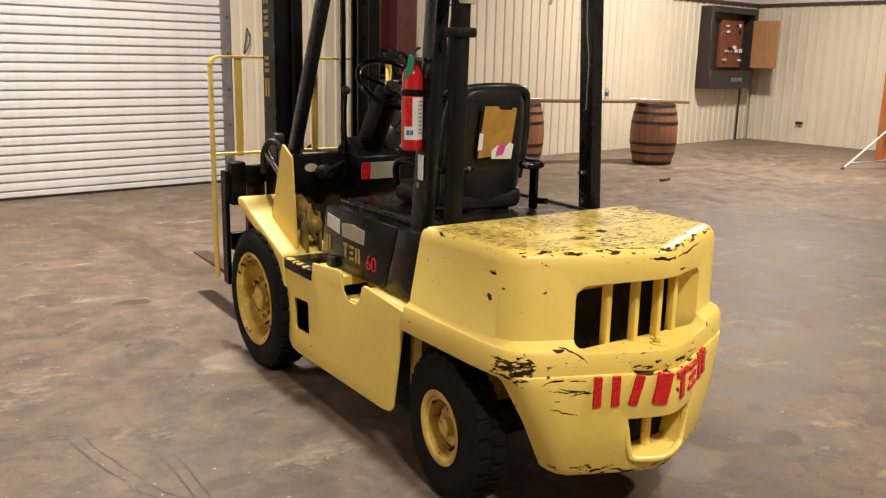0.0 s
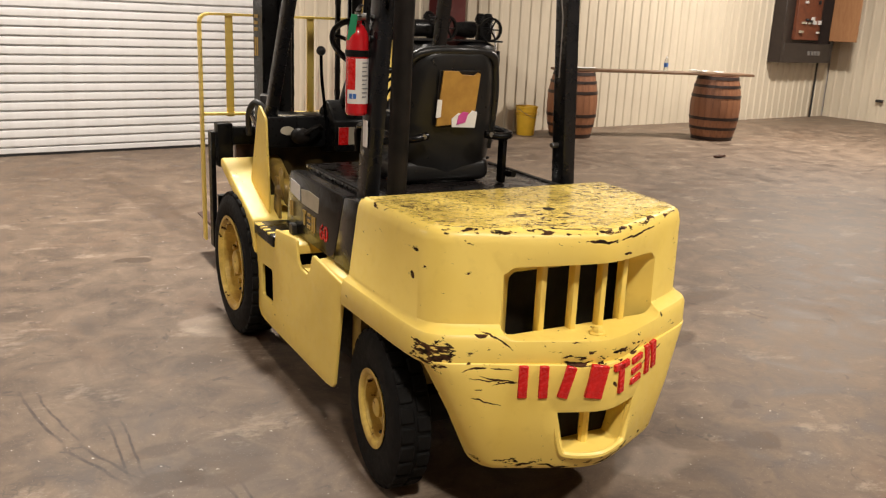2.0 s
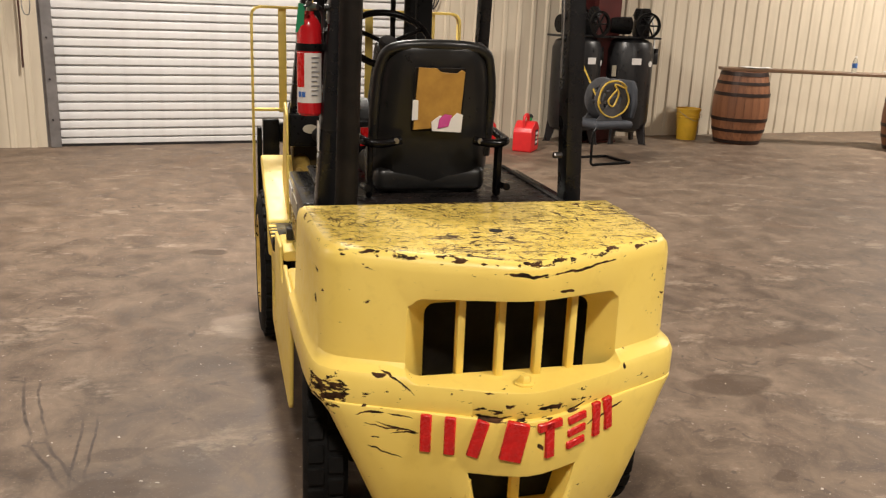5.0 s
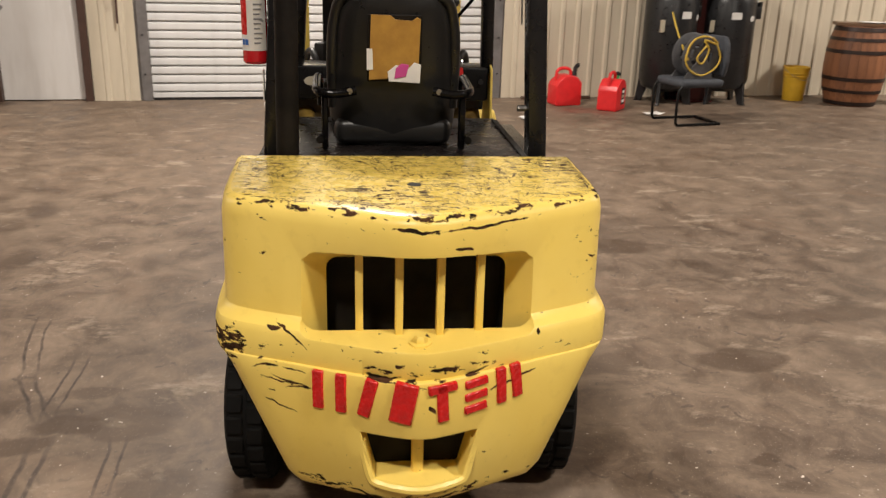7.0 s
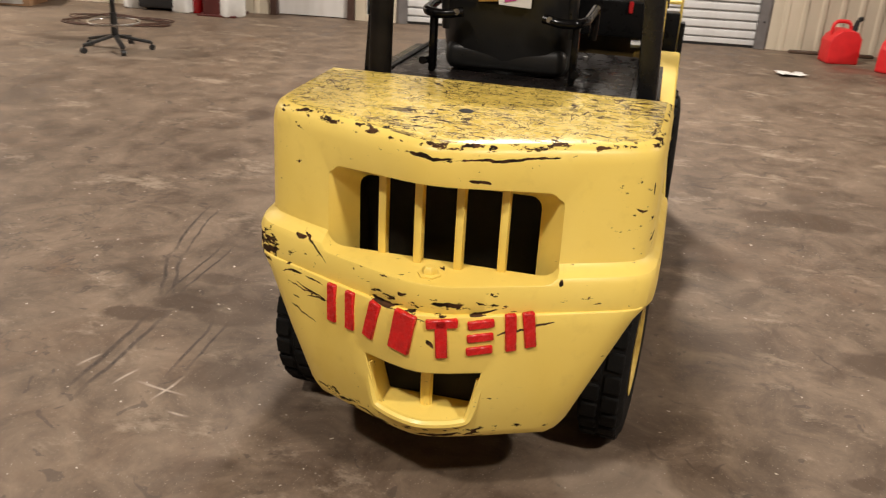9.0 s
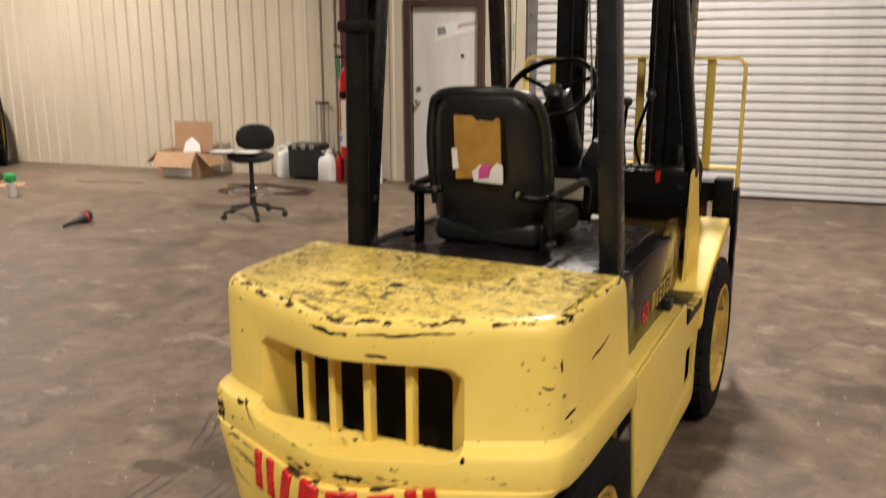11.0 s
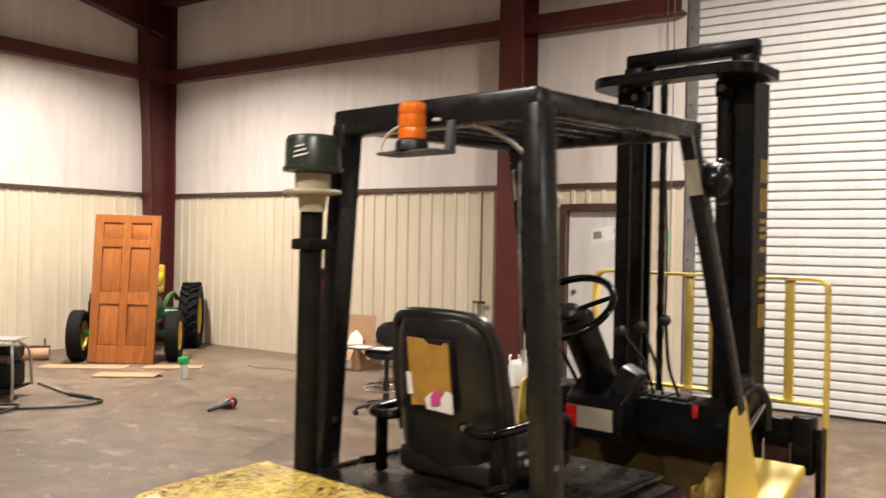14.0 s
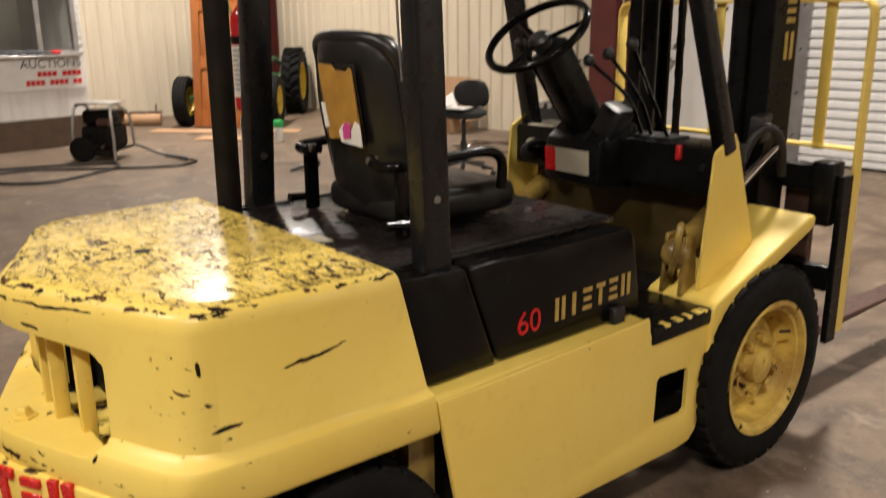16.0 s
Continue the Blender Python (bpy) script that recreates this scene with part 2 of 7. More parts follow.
    for u0, v0, ru, rv, force, hue in STAINS:
        p = t.nodes.new("ShaderNodeVectorMath")
        p.operation = "ADD"
        t.links.new(flat, p.inputs[0])
        t.links.new(wob.outputs[0], p.inputs[1])
        m2 = add(t, "ShaderNodeMapping", Vector=p.outputs[0], Location=(-u0 / ru, -v0 / rv, 0), Scale=(1 / ru, 1 / rv, 0))
        d = t.nodes.new("ShaderNodeVectorMath")
        d.operation = "LENGTH"
        t.links.new(m2.outputs[0], d.inputs[0])
        wet = ramp(t, d.outputs["Value"], 0.75, 1.0, (force,) * 3 + (1,), (0, 0, 0, 1))
        base = mix(t, wet, base, hue)
    BLACKED, SCRAPED = (0.0322, 0.0217, 0.0165, 1), (0.4499, 0.3750, 0.3053, 1)
    for a, c, w, hue in (((-1.36, 2.30), (-1.30, 1.73), 0.008, BLACKED), ((-1.30, 2.30), (-1.25, 1.75), 0.007, BLACKED), ((-1.30, 1.72), (-1.17, 1.36), 0.010, BLACKED), ((-1.25, 1.72), (-1.12, 1.36), 0.009, BLACKED),
                         ((-1.12, 1.86), (-1.15, 1.36), 0.008, BLACKED), ((-1.06, 1.86), (-1.10, 1.38), 0.008, BLACKED), ((-1.14, 1.20), (-1.16, 0.62), 0.013, BLACKED), ((-1.08, 1.20), (-1.11, 0.62), 0.012, BLACKED),
                         ((-0.88, 1.17), (-0.88, 0.80), 0.009, BLACKED), ((-0.83, 1.17), (-0.83, 0.86), 0.007, BLACKED),
                         ((-1.05, 0.71), (-1.01, 0.81), 0.006, SCRAPED), ((-0.96, 0.74), (-0.79, 0.70), 0.007, SCRAPED), ((-0.88, 0.65), (-0.85, 0.79), 0.006, SCRAPED), ((-1.21, 0.79), (-1.17, 0.87), 0.006, SCRAPED), ((-0.80, 0.59), (-0.73, 0.58), 0.006, SCRAPED)):
        du, dv = c[0] - a[0], c[1] - a[1]
        length = math.hypot(du, dv)
        m2 = add(t, "ShaderNodeMapping", Vector=flat, Rotation=(0, 0, -math.atan2(dv, du)))
        m2.vector_type = "POINT"
        ang = math.atan2(dv, du)
        lu, lv = a[0] * math.cos(ang) + a[1] * math.sin(ang), -a[0] * math.sin(ang) + a[1] * math.cos(ang)
        sep = t.nodes.new("ShaderNodeSeparateXYZ")
        t.links.new(m2.outputs[0], sep.inputs[0])
        bend = sums(t, "MULTIPLY", sums(t, "SUBTRACT", noise_of(t, v, 2.6, 2), 0.5), 0.09)
        across = band(t, sums(t, "ADD", sep.outputs[1], bend), lv, w)
        along = band(t, sep.outputs[0], lu + length / 2, length * 0.62)
        scuff = sums(t, "MULTIPLY", sums(t, "MULTIPLY", across, along), sums(t, "MULTIPLY", noise_of(t, v, 23, 3), 1.5))
        base = mix(t, scuff, base, hue)
    crack = ramp(t, sums(t, "ABSOLUTE", sums(t, "SUBTRACT", noise_of(t, v, 0.8, 6, 0.6), 0.5), 0.0), 0.0012, 0.0035, (1, 1, 1, 1), (0, 0, 0, 1))
    base = mix(t, sums(t, "MULTIPLY", crack, sums(t, "MULTIPLY", ramp(t, noise_of(t, v, 0.37, 2), 0.5, 0.56), 0.5)), base, (0.0509, 0.0405, 0.0342, 1))
    grit = ramp(t, noise_of(t, v, 130, 2), 0.67, 0.70)
    base = mix(t, sums(t, "MULTIPLY", grit, 0.5), base, (0.4135, 0.3517, 0.2883, 1))
    flakes = ramp(t, noise_of(t, v, 38, 2), 0.725, 0.745)
    base = mix(t, flakes, base, (0.5248, 0.4664, 0.3964, 1))
    t.links.new(base, b.inputs["Base Color"])
    rough = sums(t, "SUBTRACT", ramp(t, fine, 0.3, 0.75, (0.46, 0.46, 0.46, 1), (0.76, 0.76, 0.76, 1)), sums(t, "MULTIPLY", oil, 0.12))
    t.links.new(rough, b.inputs["Roughness"])
    bump(t, b, sums(t, "ADD", noise_of(t, v, 35, 6), sums(t, "MULTIPLY", fine, 0.5)), 0.14, 0.003)
    return m


def wood(name, light, darkc, scale=(14, 14, 1.2), rough=0.4, coat=0.0):
    m, t, b = nodes_of(name)
    v = coords(t, scale)
    n = noise_of(t, v, 2.6, 8, 0.6, 1.4)
    c = ramp(t, n, 0.3, 0.72, rgba(darkc), rgba(light))
    info = t.nodes.new("ShaderNodeObjectInfo")
    c = mix(t, sums(t, "MULTIPLY", info.outputs["Random"], 0.4), c, rgba(tuple(x * 0.6 for x in darkc)))
    knots = ramp(t, noise_of(t, coords(t), 5, 4), 0.66, 0.78)
    c = mix(t, sums(t, "MULTIPLY", knots, 0.5), c, rgba(tuple(x * 0.45 for x in darkc)))
    t.links.new(c, b.inputs["Base Color"])
    b.inputs["Roughness"].default_value, b.inputs["Coat Weight"].default_value = rough, coat
    bump(t, b, n, 0.25, 0.002)
    return m


def sheet_metal(name, color, stain, rough=0.45):
    """Painted sheet with drips and grime running down."""
    m, t, b = nodes_of(name)
    n = noise_of(t, coords(t, (3, 3, 0.35)), 2.2, 8, 0.65)
    grime = noise_of(t, coords(t), 0.7, 6)
    c = mix(t, ramp(t, n, 0.45, 0.85), rgba(color), rgba(stain))
    c = mix(t, sums(t, "MULTIPLY", ramp(t, grime, 0.45, 0.8), 0.35), c, rgba(tuple(x * 0.75 for x in stain)))
    t.links.new(c, b.inputs["Base Color"])
    b.inputs["Roughness"].default_value = rough
    bump(t, b, noise_of(t, coords(t), 18, 3), 0.08, 0.004)
    return m


def glass_of(name, color, rough=0.05, ior=1.45):
    m, t, b = nodes_of(name)
    b.inputs["Base Color"].default_value = rgba(color)
    b.inputs["Transmission Weight"].default_value = 1.0
    b.inputs["Roughness"].default_value, b.inputs["IOR"].default_value = rough, ior
    return m


def glow(name, color, strength):
    m, t, b = nodes_of(name)
    b.inputs["Emission Color"].default_value, b.inputs["Emission Strength"].default_value = rgba(color), strength
    return m


YELLOW = worn_yellow("yellow_paint", 0.735, gloss=0.46)
RIMYEL = worn_yellow("dirty_rim_paint", 0.655, gloss=0.5, soil=0.8)
YELLOW_CW = worn_yellow("chipped_yellow_casting", 0.702, stretch=(0.62, 0.62, 1.7), casting=True, gloss=0.38)
YELLOW_TOP = worn_yellow("scraped_yellow_top", 0.605, lines=1.35, blotch=1.0, gloss=0.26, stretch=(1.0, 2.2, 1.4))
YELLOW_RAIL = worn_yellow("yellow_rail_paint", 0.70, gloss=0.4)
BLACK = plain("black_gloss_paint", (0.002, 0.002, 0.0022), 0.2, spec=0.2, dark=(0.0045, 0.004, 0.004), grain=0.15, grain_scale=40)
BLACK_SAT = plain("black_satin_paint", (0.0045, 0.0045, 0.0048), 0.33, spec=0.16, dark=(0.008, 0.008, 0.008), grain=0.2, grain_scale=60)
GUARD = plain("black_guard_paint", (0.0075, 0.0075, 0.0085), 0.30, spec=0.36, dark=(0.010, 0.010, 0.011), scale=5, grain=0.12, grain_scale=30)
# Also blackens the grille recess, tow slot and hand holes to paint their shade.
BLACK_DIRTY_SHADE = plain("dusty_black_steel_and_shade", (0.005, 0.0045, 0.004), 0.55, spec=0.12, dark=(0.015, 0.012, 0.010), scale=14, grain=0.3)
DECK = plain("grimy_black_deck", (0.004, 0.0038, 0.0036), 0.30, spec=0.42, dark=(0.016, 0.012, 0.011), scale=7, grain=0.35, grain_scale=70)
VINYL = plain("black_vinyl", (0.008, 0.0078, 0.0075), 0.36, spec=0.38, dark=(0.013, 0.0125, 0.012), grain=0.08, grain_scale=260)
RUBBER = plain("tyre_rubber", (0.005, 0.005, 0.005), 0.75, spec=0.12, dark=(0.010, 0.0095, 0.009), scale=12, grain=0.4)
RED = plain("red_stencil_paint", (0.72, 0.014, 0.014), 0.28, dark=(0.46, 0.012, 0.012), scale=30)
RED_EXT = plain("red_gloss_enamel", (0.55, 0.012, 0.018), 0.18, vary=0.05, coat=0.4)
RED_PLASTIC = plain("red_plastic", (0.72, 0.022, 0.025), 0.42, vary=0.06, grain=0.1)
STEEL = plain("oxide_red_steel", (0.105, 0.021, 0.018), 0.42, dark=(0.062, 0.014, 0.013), scale=3)
STENCIL = plain("stencil_yellow", (0.62, 0.42, 0.10), 0.5, dark=(0.35, 0.23, 0.06), scale=40)
CHROME = plain("bright_chrome", (0.75, 0.75, 0.75), 0.12, 1.0, vary=0.05)
ZINC = plain("dull_zinc", (0.42, 0.41, 0.40), 0.42, 1.0, dark=(0.25, 0.24, 0.23), scale=20)
WHITE = plain("white_paper", (0.78, 0.76, 0.73), 0.6, vary=0.04)
LABELINK = plain("printed_grey", (0.25, 0.25, 0.27), 0.6, vary=0.05)
BLUE = plain("printed_blue", (0.05, 0.16, 0.5), 0.5, vary=0.05)
MANILA = plain("manila_paper", (0.46, 0.255, 0.05), 0.4, dark=(0.30, 0.15, 0.03), scale=16)
PINK = plain("pink_paper", (0.62, 0.07, 0.32), 0.35, vary=0.08)
GREEN_TAG = plain("green_tag", (0.02, 0.30, 0.14), 0.5)
DARKGREEN = plain("dark_green_plastic", (0.022, 0.034, 0.022), 0.35, dark=(0.03, 0.04, 0.03))
BONE = plain("bone_plastic", (0.52, 0.46, 0.33), 0.5, dark=(0.42, 0.36, 0.25))
AMBER = plain("amber_lens", (0.90, 0.20, 0.012), 0.15, dark=(0.80, 0.15, 0.01), coat=0.5)
AMBER_IN = plain("amber_reflector", (0.85, 0.20, 0.02), 0.3, vary=0.05)
HOSE = plain("hydraulic_hose", (0.012, 0.010, 0.009), 0.55)
OLDYELLOW = plain("greasy_yellow", (0.42, 0.28, 0.06), 0.4, dark=(0.10, 0.06, 0.02), scale=11, grain=0.2)
RUSTY = plain("worn_fork_steel", (0.13, 0.065, 0.045), 0.5, 0.4, dark=(0.06, 0.035, 0.03), scale=15, grain=0.3)
GREASE = plain("greasy_bulkhead", (0.09, 0.056, 0.013), 0.42, dark=(0.010, 0.008, 0.005), scale=5, grain=0.2)
FLOOR = concrete_floor()
TAN = sheet_metal("tan_wall_panel", (0.62, 0.545, 0.425), (0.51, 0.445, 0.34), 0.4)
VINYLWHITE = sheet_metal("white_vinyl_insulation", (0.66, 0.61, 0.585), (0.53, 0.48, 0.45), 0.5)
DOORWHITE = sheet_metal("white_curtain_slat", (0.66, 0.655, 0.65), (0.56, 0.55, 0.54), 0.42)
LEAFWHITE = sheet_metal("white_door_paint", (0.66, 0.64, 0.62), (0.52, 0.49, 0.46), 0.4)
TRIM = plain("brown_trim", (0.075, 0.040, 0.03), 0.45)
GALV = plain("galvanised_guide", (0.30, 0.29, 0.29), 0.45, 0.6, dark=(0.2, 0.19, 0.19), scale=6)
PINE = wood("stained_pine", (0.52, 0.185, 0.045), (0.28, 0.085, 0.022), (9, 9, 0.9), 0.35, 0.2)
OAK = wood("barrel_oak", (0.35, 0.15, 0.066), (0.16, 0.062, 0.03), (10, 10, 1.0), 0.55)
PLANK = wood("bench_plank", (0.26, 0.15, 0.08), (0.14, 0.08, 0.045), (1.0, 12, 12), 0.5)
PLY = wood("plywood", (0.42, 0.22, 0.10), (0.30, 0.14, 0.06), (8, 8, 1), 0.55)
HOOP = plain("barrel_hoop_iron", (0.05, 0.032, 0.026), 0.5, 0.5, dark=(0.03, 0.02, 0.018), scale=20)
CARD = plain("corrugated_card", (0.46, 0.285, 0.165), 0.75, dark=(0.38, 0.225, 0.12), scale=6, grain=0.1)
BUCKETYEL = plain("yellow_bucket_plastic", (0.70, 0.42, 0.03), 0.4, vary=0.06)
CHAIRGREY = plain("blue_grey_upholstery", (0.055, 0.06, 0.072), 0.75, dark=(0.035, 0.04, 0.05), grain=0.3, grain_scale=200)
REELGREY = plain("grey_reel_steel", (0.10, 0.10, 0.105), 0.5, dark=(0.06, 0.06, 0.065), scale=14)
FABRIC = plain("black_fabric", (0.016, 0.016, 0.017), 0.9, grain=0.4, grain_scale=220)
COMPRESSOR = plain("black_tank_enamel", (0.008, 0.008, 0.009), 0.35, dark=(0.014, 0.014, 0.015))
HOSEYEL = plain("yellow_air_hose", (0.66, 0.45, 0.06), 0.45)
JUGWHITE = plain("white_hdpe", (0.74, 0.73, 0.70), 0.4, vary=0.05)
TRACTORGREEN = plain("tractor_green", (0.02, 0.13, 0.035), 0.35, dark=(0.015, 0.075, 0.025))
TRACTORYEL = plain("tractor_yellow", (0.66, 0.47, 0.03), 0.4)
BOOTHWHITE = sheet_metal("booth_white_siding", (0.70, 0.68, 0.65), (0.50, 0.46, 0.42), 0.5)
BROWNSKIRT = plain("brown_skirt_board", (0.085, 0.05, 0.03), 0.6)
BOXBROWN = plain("dark_brown_cabinet", (0.035, 0.024, 0.02), 0.45)
BOARDRED = plain("red_brown_board", (0.23, 0.075, 0.035), 0.5, dark=(0.14, 0.045, 0.025), scale=12)
GLASSPANE = glass_of("window_glass", (0.92, 0.95, 0.95), 0.02)
CLEARPET = glass_of("clear_bottle", (0.85, 0.92, 0.95), 0.05)
GREENCAP = plain("green_plastic", (0.03, 0.42, 0.10), 0.4, vary=0.06)
LAMPGLOW = glow("lamp_glow", (1.0, 0.88, 0.72), 16.0)
ROOFWHITE = sheet_metal("white_roof_insulation", (0.60, 0.55, 0.52), (0.48, 0.43, 0.40), 0.6)
BLACKPLASTIC = plain("black_plastic", (0.018, 0.018, 0.019), 0.42)
ALU = plain("aluminium_frame", (0.62, 0.61, 0.60), 0.35, 0.8)
SEAL = plain("lead_label", (0.50, 0.45, 0.34), 0.5, vary=0.08)

# ---- mesh helpers ----
def finish(bm, smooth=40):
    bmesh.ops.remove_doubles(bm, verts=bm.verts, dist=1e-5)
    bmesh.ops.recalc_face_normals(bm, faces=bm.faces)
    me = bpy.data.meshes.new("mesh")
    bm.to_mesh(me)
    bm.free()
    if smooth:
        me.polygons.foreach_set("use_smooth", [True] * len(me.polygons))
        me.set_sharp_from_angle(angle=radians(smooth))
    return me


def part(name, bm, material, parent, label="", smooth=40, at=None):
    """One mesh object under a thing or a part."""
    me = bm if isinstance(bm, bpy.types.Mesh) else finish(bm, smooth)
    if not me.materials:
        me.materials.append(material)
    ob = new(name, me)
    ob.parent = parent
    if at is not None:
        ob.matrix_basis = at
    if label:
        ob["label"] = label
    return ob


def thing(name, label, category, m=None, group="", kind=""):
    ob = new(name)
    ob.empty_display_size = 0.1
    if m is not None:
        ob.matrix_world = m
    return tagged(ob, label, category, group, kind)


def struct(name, bm, material, label, category, m=None, smooth=40, kind="structure"):
    me = bm if isinstance(bm, bpy.types.Mesh) else finish(bm, smooth)
    me.materials.append(material)
    ob = new(name, me)
    ob.matrix_world = ROOM if m is None else m
    return tagged(ob, label, category, "", kind)


def mesh():
    return bmesh.new()


def box(bm, x0, x1, y0, y1, z0, z1, bev=0.0, seg=2, m=None):
    made = bmesh.ops.create_cube(bm, size=1)["verts"]
    for v in made:
        v.co = Vector((x0 + (v.co.x + 0.5) * (x1 - x0), y0 + (v.co.y + 0.5) * (y1 - y0), z0 + (v.co.z + 0.5) * (z1 - z0)))
    if bev:
        edges = list({e for v in made for e in v.link_edges})
        out = bmesh.ops.bevel(bm, geom=edges, offset=bev, segments=seg, profile=0.5, affect="EDGES", clamp_overlap=True)
        made = list({v for f in out["faces"] for v in f.verts} | {v for v in made if v.is_valid})
    if m is not None:
        bmesh.ops.transform(bm, matrix=m, verts=made)
    return bm


def bar(bm, a, b, w, d, bev=0.006, up=(0, 0, 1)):
    """A straight bar from a to b; w is its width across `up`, d its depth along it."""
    a, b = Vector(a), Vector(b)
    z = (b - a).normalized()
    y = Vector(up)
    if abs(z.dot(y)) > 0.98:
        y = Vector((0, 1, 0))
    x = y.cross(z).normalized()
    y = z.cross(x)
    m = Matrix((x, y, z)).transposed().to_4x4()
    m.translation = a
    box(bm, -w / 2, w / 2, -d / 2, d / 2, 0, (b - a).length, bev, 2, m)
    return bm


def rod(bm, a, b, r, seg=16, r2=None):
    a, b = Vector(a), Vector(b)
    q = (b - a).to_track_quat("Z", "Y").to_matrix().to_4x4()
    q.translation = (a + b) / 2
    bmesh.ops.create_cone(bm, cap_ends=True, segments=seg, radius1=r, radius2=r if r2 is None else r2, depth=(b - a).length, matrix=q)
    return bm


def ball(bm, c, r, seg=16, scale=(1, 1, 1)):
    bmesh.ops.create_uvsphere(bm, u_segments=seg, v_segments=seg // 2 + 2, radius=r, matrix=Matrix.Translation(c) @ Matrix.Diagonal((*scale, 1)))
    return bm


def lathe(bm, profile, seg=32, m=None):
    """Turns a profile of (radius, height) round z."""
    rings = []
    for r, z in profile:
        rings.append([bm.verts.new((r * math.cos(2 * math.pi * k / seg), r * math.sin(2 * math.pi * k / seg), z)) for k in range(seg)] if r > 1e-6 else [bm.verts.new((0, 0, z))])
    for a, b in zip(rings, rings[1:]):
        for k in range(seg):
            q = [a[k % len(a)], a[(k + 1) % len(a)], b[(k + 1) % len(b)], b[k % len(b)]]
            q = list(dict.fromkeys(q))
            if len(q) > 2:
                bm.faces.new(q)
    if m is not None:
        bmesh.ops.transform(bm, matrix=m, verts=[v for ring in rings for v in ring])
    return bm


def smooth_path(points, steps=6):
    """Catmull-Rom through the points."""
    p = [Vector(q) for q in points]
    p = [2 * p[0] - p[1]] + p + [2 * p[-1] - p[-2]]
    out = []
    for k in range(1, len(p) - 2):
        for s in range(steps):
            t = s / steps
            out.append(0.5 * (2 * p[k] + (p[k + 1] - p[k - 1]) * t + (2 * p[k - 1] - 5 * p[k] + 4 * p[k + 1] - p[k + 2]) * t * t + (3 * p[k] - p[k - 1] - 3 * p[k + 1] + p[k + 2]) * t ** 3))
    return out + [p[-2]]


def tube(bm, points, r, seg=10, closed=False):
    """A round tube along a path."""
    p = [Vector(q) for q in points]
    n = len(p)
    rings, side = [], None
    for k in range(n):
        d = (p[(k + 1) % n] - p[k - 1]) if closed else (p[min(k + 1, n - 1)] - p[max(k - 1, 0)])
        d.normalize()
        if side is None:
            side = d.orthogonal().normalized()
        side = (side - d * side.dot(d)).normalized()
        other = d.cross(side)
        rings.append([bm.verts.new(p[k] + r * (math.cos(2 * math.pi * j / seg) * side + math.sin(2 * math.pi * j / seg) * other)) for j in range(seg)])
    for k in range(n if closed else n - 1):
        a, b = rings[k], rings[(k + 1) % n]
        for j in range(seg):
            bm.faces.new((a[j], a[(j + 1) % seg], b[(j + 1) % seg], b[j]))
    if not closed:
        bm.faces.new(rings[0][::-1]), bm.faces.new(rings[-1])
    return bm


def plate(bm, points, axis, c0, c1, bev=0.0, seg=2):
    """A flat outline (in the two other axes, in order) made solid between c0 and c1 along the axis."""
    def put(p, c):
        q = list(p)
        q.insert("xyz".index(axis), c)
        return bm.verts.new(q)
    a, b = [put(p, c0) for p in points], [put(p, c1) for p in points]
    n = len(a)
    faces = [bm.faces.new(a), bm.faces.new(b[::-1])] + [bm.faces.new((a[k], b[k], b[(k + 1) % n], a[(k + 1) % n])) for k in range(n)]
    if bev:
        bmesh.ops.recalc_face_normals(bm, faces=faces)
        bmesh.ops.bevel(bm, geom=list({e for f in faces for e in f.edges}), offset=bev, segments=seg, profile=0.5, affect="EDGES", clamp_overlap=True)
    return bm


def loft(bm, rings, close=True):
    made = [[bm.verts.new(p) for p in ring] for ring in rings]
    n = len(made[0])
    for a, b in zip(made, made[1:]):
        for k in range(n):
            bm.faces.new((a[k], a[(k + 1) % n], b[(k + 1) % n], b[k]))
    if close:
        bm.faces.new(made[0][::-1]), bm.faces.new(made[-1])
    return bm


def carve(bm, cutters, bevel=0.0):
    """Cuts the solids in cutters out of bm, and rounds the new edges."""
    ob = new("blank", finish(bm, 0))
    others = [new("cutter", finish(c, 0)) for c in cutters]
    for o in others:
        mod = ob.modifiers.new("cut", "BOOLEAN")
        mod.object, mod.operation, mod.solver = o, "DIFFERENCE", "EXACT"
    if bevel:
        mod = ob.modifiers.new("round", "BEVEL")
        mod.width, mod.segments, mod.limit_method, mod.angle_limit = bevel, 3, "ANGLE", radians(32)
    deps = bpy.context.evaluated_depsgraph_get()
    deps.update()
    me = bpy.data.meshes.new_from_object(ob.evaluated_get(deps))
    for o in [ob] + others:
        bpy.data.objects.remove(o)
    me.polygons.foreach_set("use_smooth", [True] * len(me.polygons))
    me.set_sharp_from_angle(angle=radians(35))
    return me


def letters(text, size, depth=0.002):
    """Raised lettering, centred, in the xz plane and facing -y."""
    cu = bpy.data.curves.new("text", "FONT")
    cu.body, cu.size, cu.extrude, cu.align_x, cu.align_y = text, size, depth, "CENTER", "CENTER"
    ob = new("text", cu)
    deps = bpy.context.evaluated_depsgraph_get()
    deps.update()
    me = bpy.data.meshes.new_from_object(ob.evaluated_get(deps))
    bpy.data.objects.remove(ob)
    me.transform(pose(0, 0, 0, 90))
    return me


def ring_pts(c, r, axis="z", n=24, squash=1.0):
    out = []
    for k in range(n):
        a, b = r * math.cos(2 * math.pi * k / n), r * squash * math.sin(2 * math.pi * k / n)
        d = {"x": (0, a, b), "y": (a, 0, b), "z": (a, b, 0)}[axis]
        out.append(Vector(c) + Vector(d))
    return out

